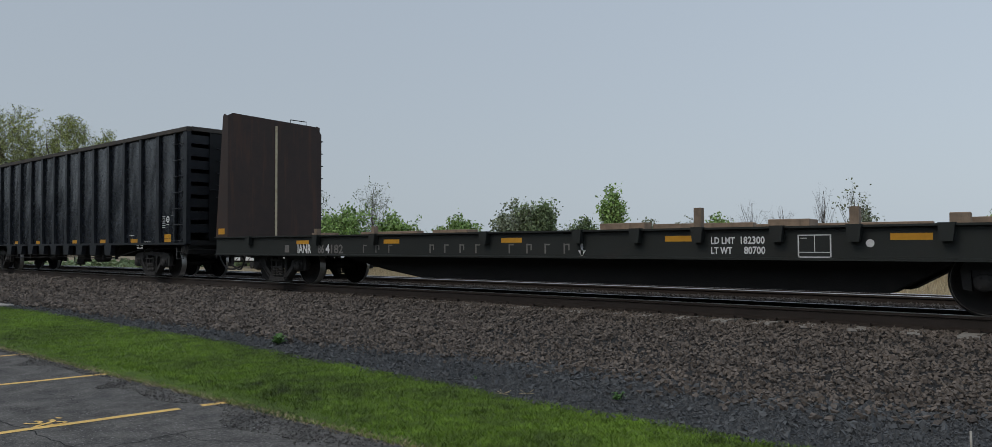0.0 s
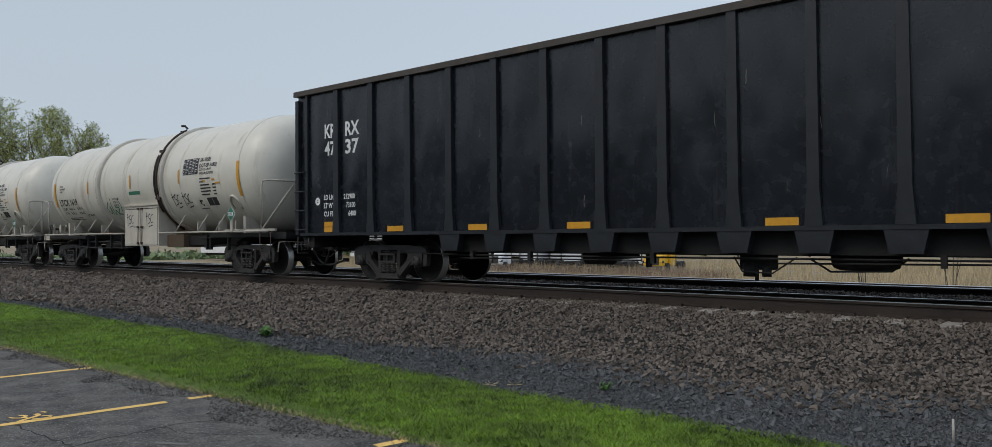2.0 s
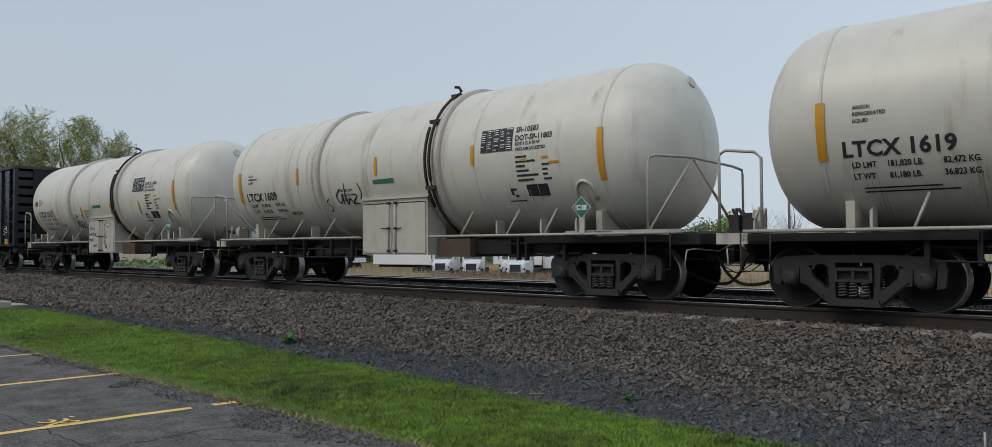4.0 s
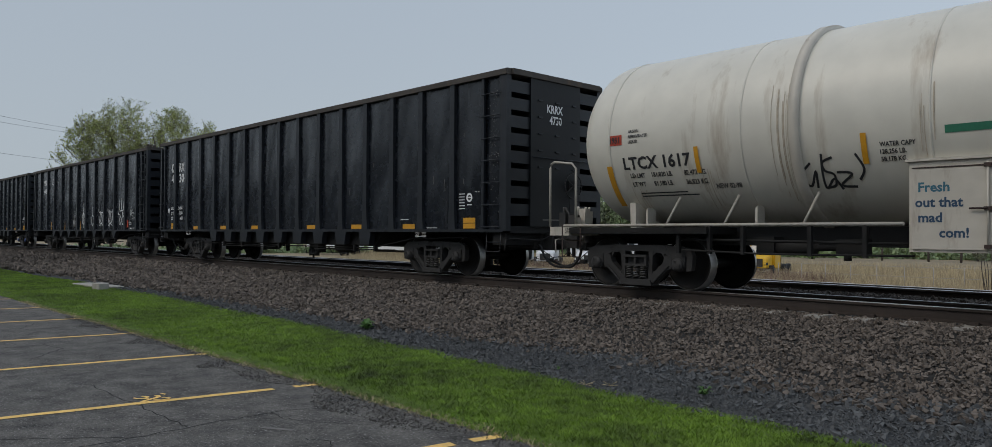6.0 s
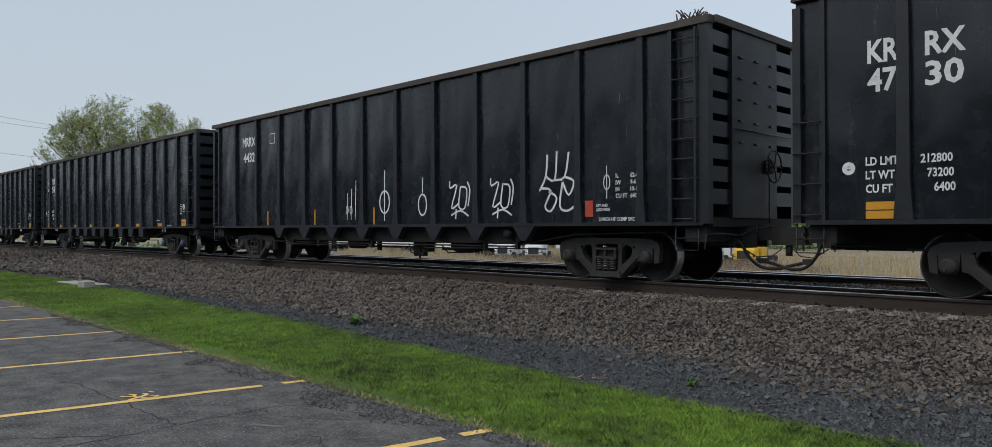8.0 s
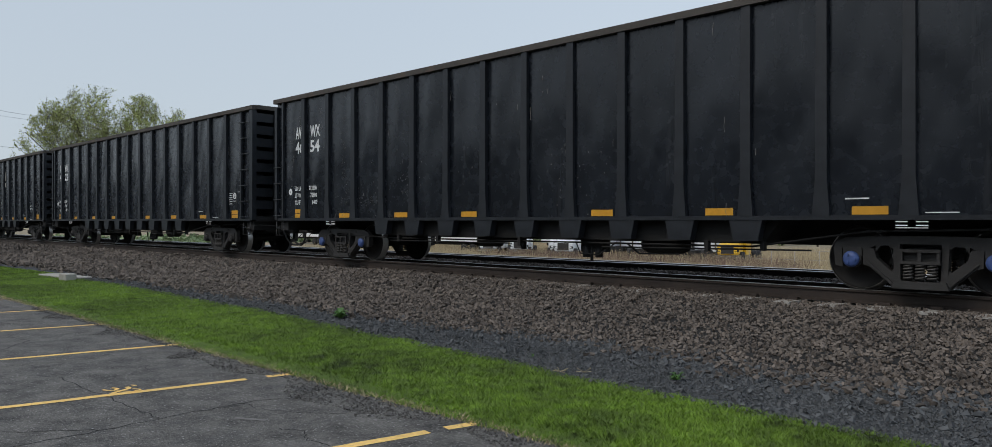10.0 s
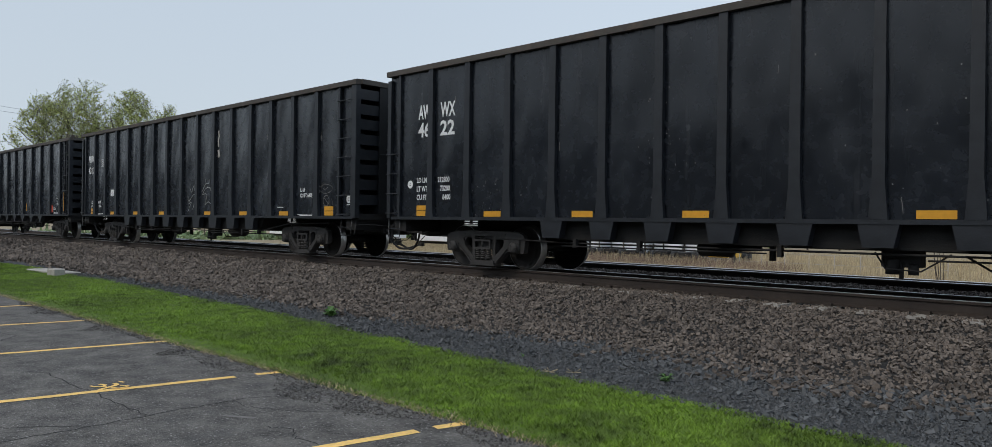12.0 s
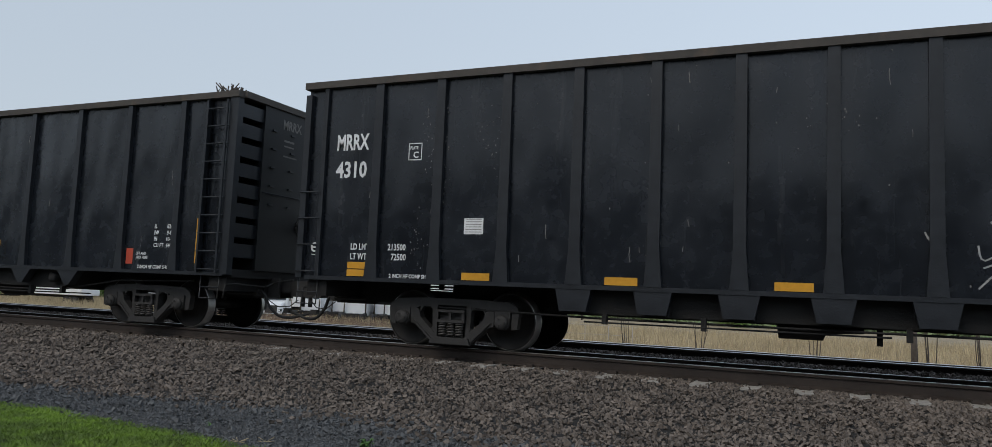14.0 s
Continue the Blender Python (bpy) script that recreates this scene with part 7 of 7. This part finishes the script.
# ---- lorries on the far yard ----
def lorry(x, y, z, turn, paint, label, sleeper=True):
    """A bonneted tractor unit, its nose along -y."""
    thing = empty("lorry", pose(x, y, z, 0, 0, turn))
    tagged(thing, label, "lorry", "lorries on the yard")
    bm = bmesh.new()
    prism(bm, ((-2.6, 0.7), (-2.75, 1.0), (-2.65, 1.55), (-1.2, 1.85), (-1.2, 0.7)), -0.85, 0.85, "x")
    bmesh.ops.bevel(bm, geom=bm.edges, offset=0.08, segments=2, affect="EDGES")
    part("bonnet", bm, paint, thing)
    bm = bmesh.new()
    prism(bm, ((-1.2, 0.7), (-1.2, 1.85), (-0.85, 2.75), (0.5, 2.85), (0.5, 0.7)), -1.05, 1.05, "x")
    bmesh.ops.bevel(bm, geom=bm.edges, offset=0.06, segments=2, affect="EDGES")
    part("cab", bm, paint, thing)
    bm = bmesh.new()
    prism(bm, ((-1.18, 1.95), (-0.9, 2.62), (-0.93, 2.65), (-1.22, 1.97)), -0.9, 0.9, "x")
    part("windscreen", bm, GLASS, thing)
    if sleeper:
        bm = bmesh.new()
        prism(bm, ((0.5, 0.7), (0.5, 3.0), (0.8, 3.4), (1.9, 3.4), (1.9, 0.7)), -1.12, 1.12, "x")
        bmesh.ops.bevel(bm, geom=bm.edges, offset=0.08, segments=2, affect="EDGES")
        part("sleeper_cabin", bm, paint, thing)
    bm = bmesh.new()
    box(bm, -0.5, 0.5, -2.79, -2.7, 0.85, 1.5)
    part("grille", bm, TRUCK, thing)
    bm = bmesh.new()
    box(bm, -1.1, 1.1, -2.95, -2.7, 0.45, 0.75)
    part("bumper", bm, CHROME, thing)
    for s in (-1, 1):
        bm = bmesh.new()
        box(bm, s * 0.75 - 0.14, s * 0.75 + 0.14, -2.72, -2.6, 1.0, 1.2)
        part("headlight", bm, GLASS, thing)
        bm = bmesh.new()
        box(bm, s * 1.25 - 0.06, s * 1.25 + 0.06, -1.15, -1.05, 1.9, 2.5)
        part("mirror", bm, CHROME, thing)
        for wy in (-1.9, 2.0, 3.3):
            bm = bmesh.new()
            lathe(bm, ((-0.15, 0.25), (-0.16, 0.5), (0.16, 0.5), (0.15, 0.25)), 18, "x", (s * 0.95, wy, 0.5))
            part("wheel", bm, TYRE, thing)
    back = 1.9 if sleeper else 0.5
    for s in (-1, 1):
        bm = bmesh.new()
        box(bm, s * 0.5 - 0.32, s * 0.5 + 0.32, back, back + 0.03, 2.1, 2.55)
        part("rear_window", bm, GLASS, thing)
        bm = bmesh.new()
        tube(bm, ((s * 1.0, back + 0.2, 0.9), (s * 1.0, back + 0.2, 3.2)), 0.07, 8)
        part("exhaust_stack", bm, CHROME, thing)
    bm = bmesh.new()
    box(bm, -0.5, 0.5, back, 4.0, 0.6, 0.95)
    part("chassis", bm, UNDER, thing)
    return thing


def box_trailer(x, y, z, turn, length, label):
    thing = empty("box_trailer", pose(x, y, z, 0, 0, turn))
    tagged(thing, label, "trailer", "trailers on the yard")
    bm = bmesh.new()
    box(bm, -length / 2, length / 2, -1.27, 1.27, 1.15, 4.0)
    bmesh.ops.bevel(bm, geom=bm.edges, offset=0.05, segments=1, affect="EDGES")
    part("box", bm, TRUCK_WHITE, thing)
    bm = bmesh.new()
    box(bm, -length / 2 + 0.3, length / 2 - 0.3, -0.6, 0.6, 0.85, 1.15)
    part("chassis", bm, UNDER, thing)
    for wx in (length / 2 - 1.2, length / 2 - 2.4):
        for s in (-1, 1):
            bm = bmesh.new()
            lathe(bm, ((-0.15, 0.25), (-0.16, 0.5), (0.16, 0.5), (0.15, 0.25)), 18, "y", (wx, s * 1.0, 0.5))
            part("wheel", bm, TYRE, thing)
    return thing


yard_y = 56.0
for k, b in enumerate((44.9, 43.1, 40.6, 39.3, 36.6, 35.2, 33.6, 32.0, 30.8, 29.4)):
    x = -(yard_y + (7 if k > 3 else 0)) * math.tan(radians(b))
    turn = b - 12 + 5 * (k % 3) if k < 4 else 180 + b - 30 + 9 * (k % 4)
    lorry(x, yard_y + (k % 3) * 0.6 + (7 if k > 3 else 0), ground_height(x, yard_y), turn, TRUCK_WHITE, "white bonneted lorry parked facing the track" if k < 4 else "white lorry parked with its back to the track", k % 2 == 0)
for b, dy, turn, ln in ((47.6, 3, 4, 9), (53.5, 6, 4, 12), (32.4, 10, 0, 8), (37.6, 9, 2, 12), (58.5, 8, 2, 12)):
    x = -(yard_y + dy) * math.tan(radians(b))
    box_trailer(x, yard_y + dy, ground_height(x, yard_y + dy), turn, ln, "white box trailer parked on the yard")
x = -60 * math.tan(radians(27.4))
lorry(x, 60, ground_height(x, 60), 12, TRUCK_YELLOW, "yellow lorry parked beside a wire fence", False)
bm = bmesh.new()
fence = empty("yard_fence", pose(0, 0, 0))
tagged(fence, "grey wire fence along the yard", "fence")
for k in range(9):
    x = -25 + 1.6 * k
    bm = bmesh.new()
    tube(bm, ((x, 50, ground_height(x, 50) - 0.1), (x, 50, ground_height(x, 50) + 1.5)), 0.025, 6)
    part("post", bm, CONCRETE, fence)
for h in (0.9, 1.5):
    bm = bmesh.new()
    tube(bm, [(-25 + 1.6 * k, 50, ground_height(-25 + 1.6 * k, 50) + h) for k in range(9)], 0.012, 5)
    part("rail_wire", bm, CONCRETE, fence)

# utility pole and wires far up the line
x, y = by_bearing(73.2, 92)
pole = empty("utility_pole", pose(x, y, -2))
tagged(pole, "dark wooden utility pole behind the tree", "pole")
bm = bmesh.new()
tube(bm, ((0, 0, 0), (0, 0, 13)), [0.16, 0.11], 10)
part("shaft", bm, BARK, pole)
bm = bmesh.new()
box(bm, -1.2, 1.2, -0.05, 0.05, 11.9, 12.05)
part("crossarm", bm, BARK, pole)
for k, (e0, e1) in enumerate(((8.0, 6.5), (7.5, 6.3), (5.5, 4.5))):
    bm = bmesh.new()
    a, b = by_bearing(84, 80), by_bearing(73.2, 92)
    za, zb = 0.95 + 80 * math.tan(radians(e0)), 0.95 + 92 * math.tan(radians(e1))
    tube(bm, [(a[0] + (b[0] - a[0]) * i / 10, a[1] + (b[1] - a[1]) * i / 10, za + (zb - za) * i / 10 - 0.3 * math.sin(math.pi * i / 10)) for i in range(11)], 0.011, 4)
    tagged(part("overhead_wire", bm, WIRE), "thin black overhead wire on the pole", "wire", "overhead wires")


# ---- what moves ----
def motions():
    """The train rolls along the track, and its wheels turn by the way that they roll."""
    ts = [t for t, _ in ROLL]
    for car in CARS:
        x, y, z = car.matrix_basis.translation
        walk(car, [(t, pose(x + s, y, z)) for t, s in ROLL])
    steps = [k / FPS for k in range(round(14.0 * FPS) + 1)]
    rolled = [float(np.interp(t, ts, [s for _, s in ROLL])) for t in steps]
    for car in CARS:
        for b in car.children:
            for w in b.children:
                if w.name.startswith("wheelset"):
                    x, y, z = w.matrix_basis.translation
                    walk(w, [(t, pose(x, y, z) @ Matrix.Rotation(s / 0.457, 4, "Y")) for t, s in zip(steps, rolled)])


motions()
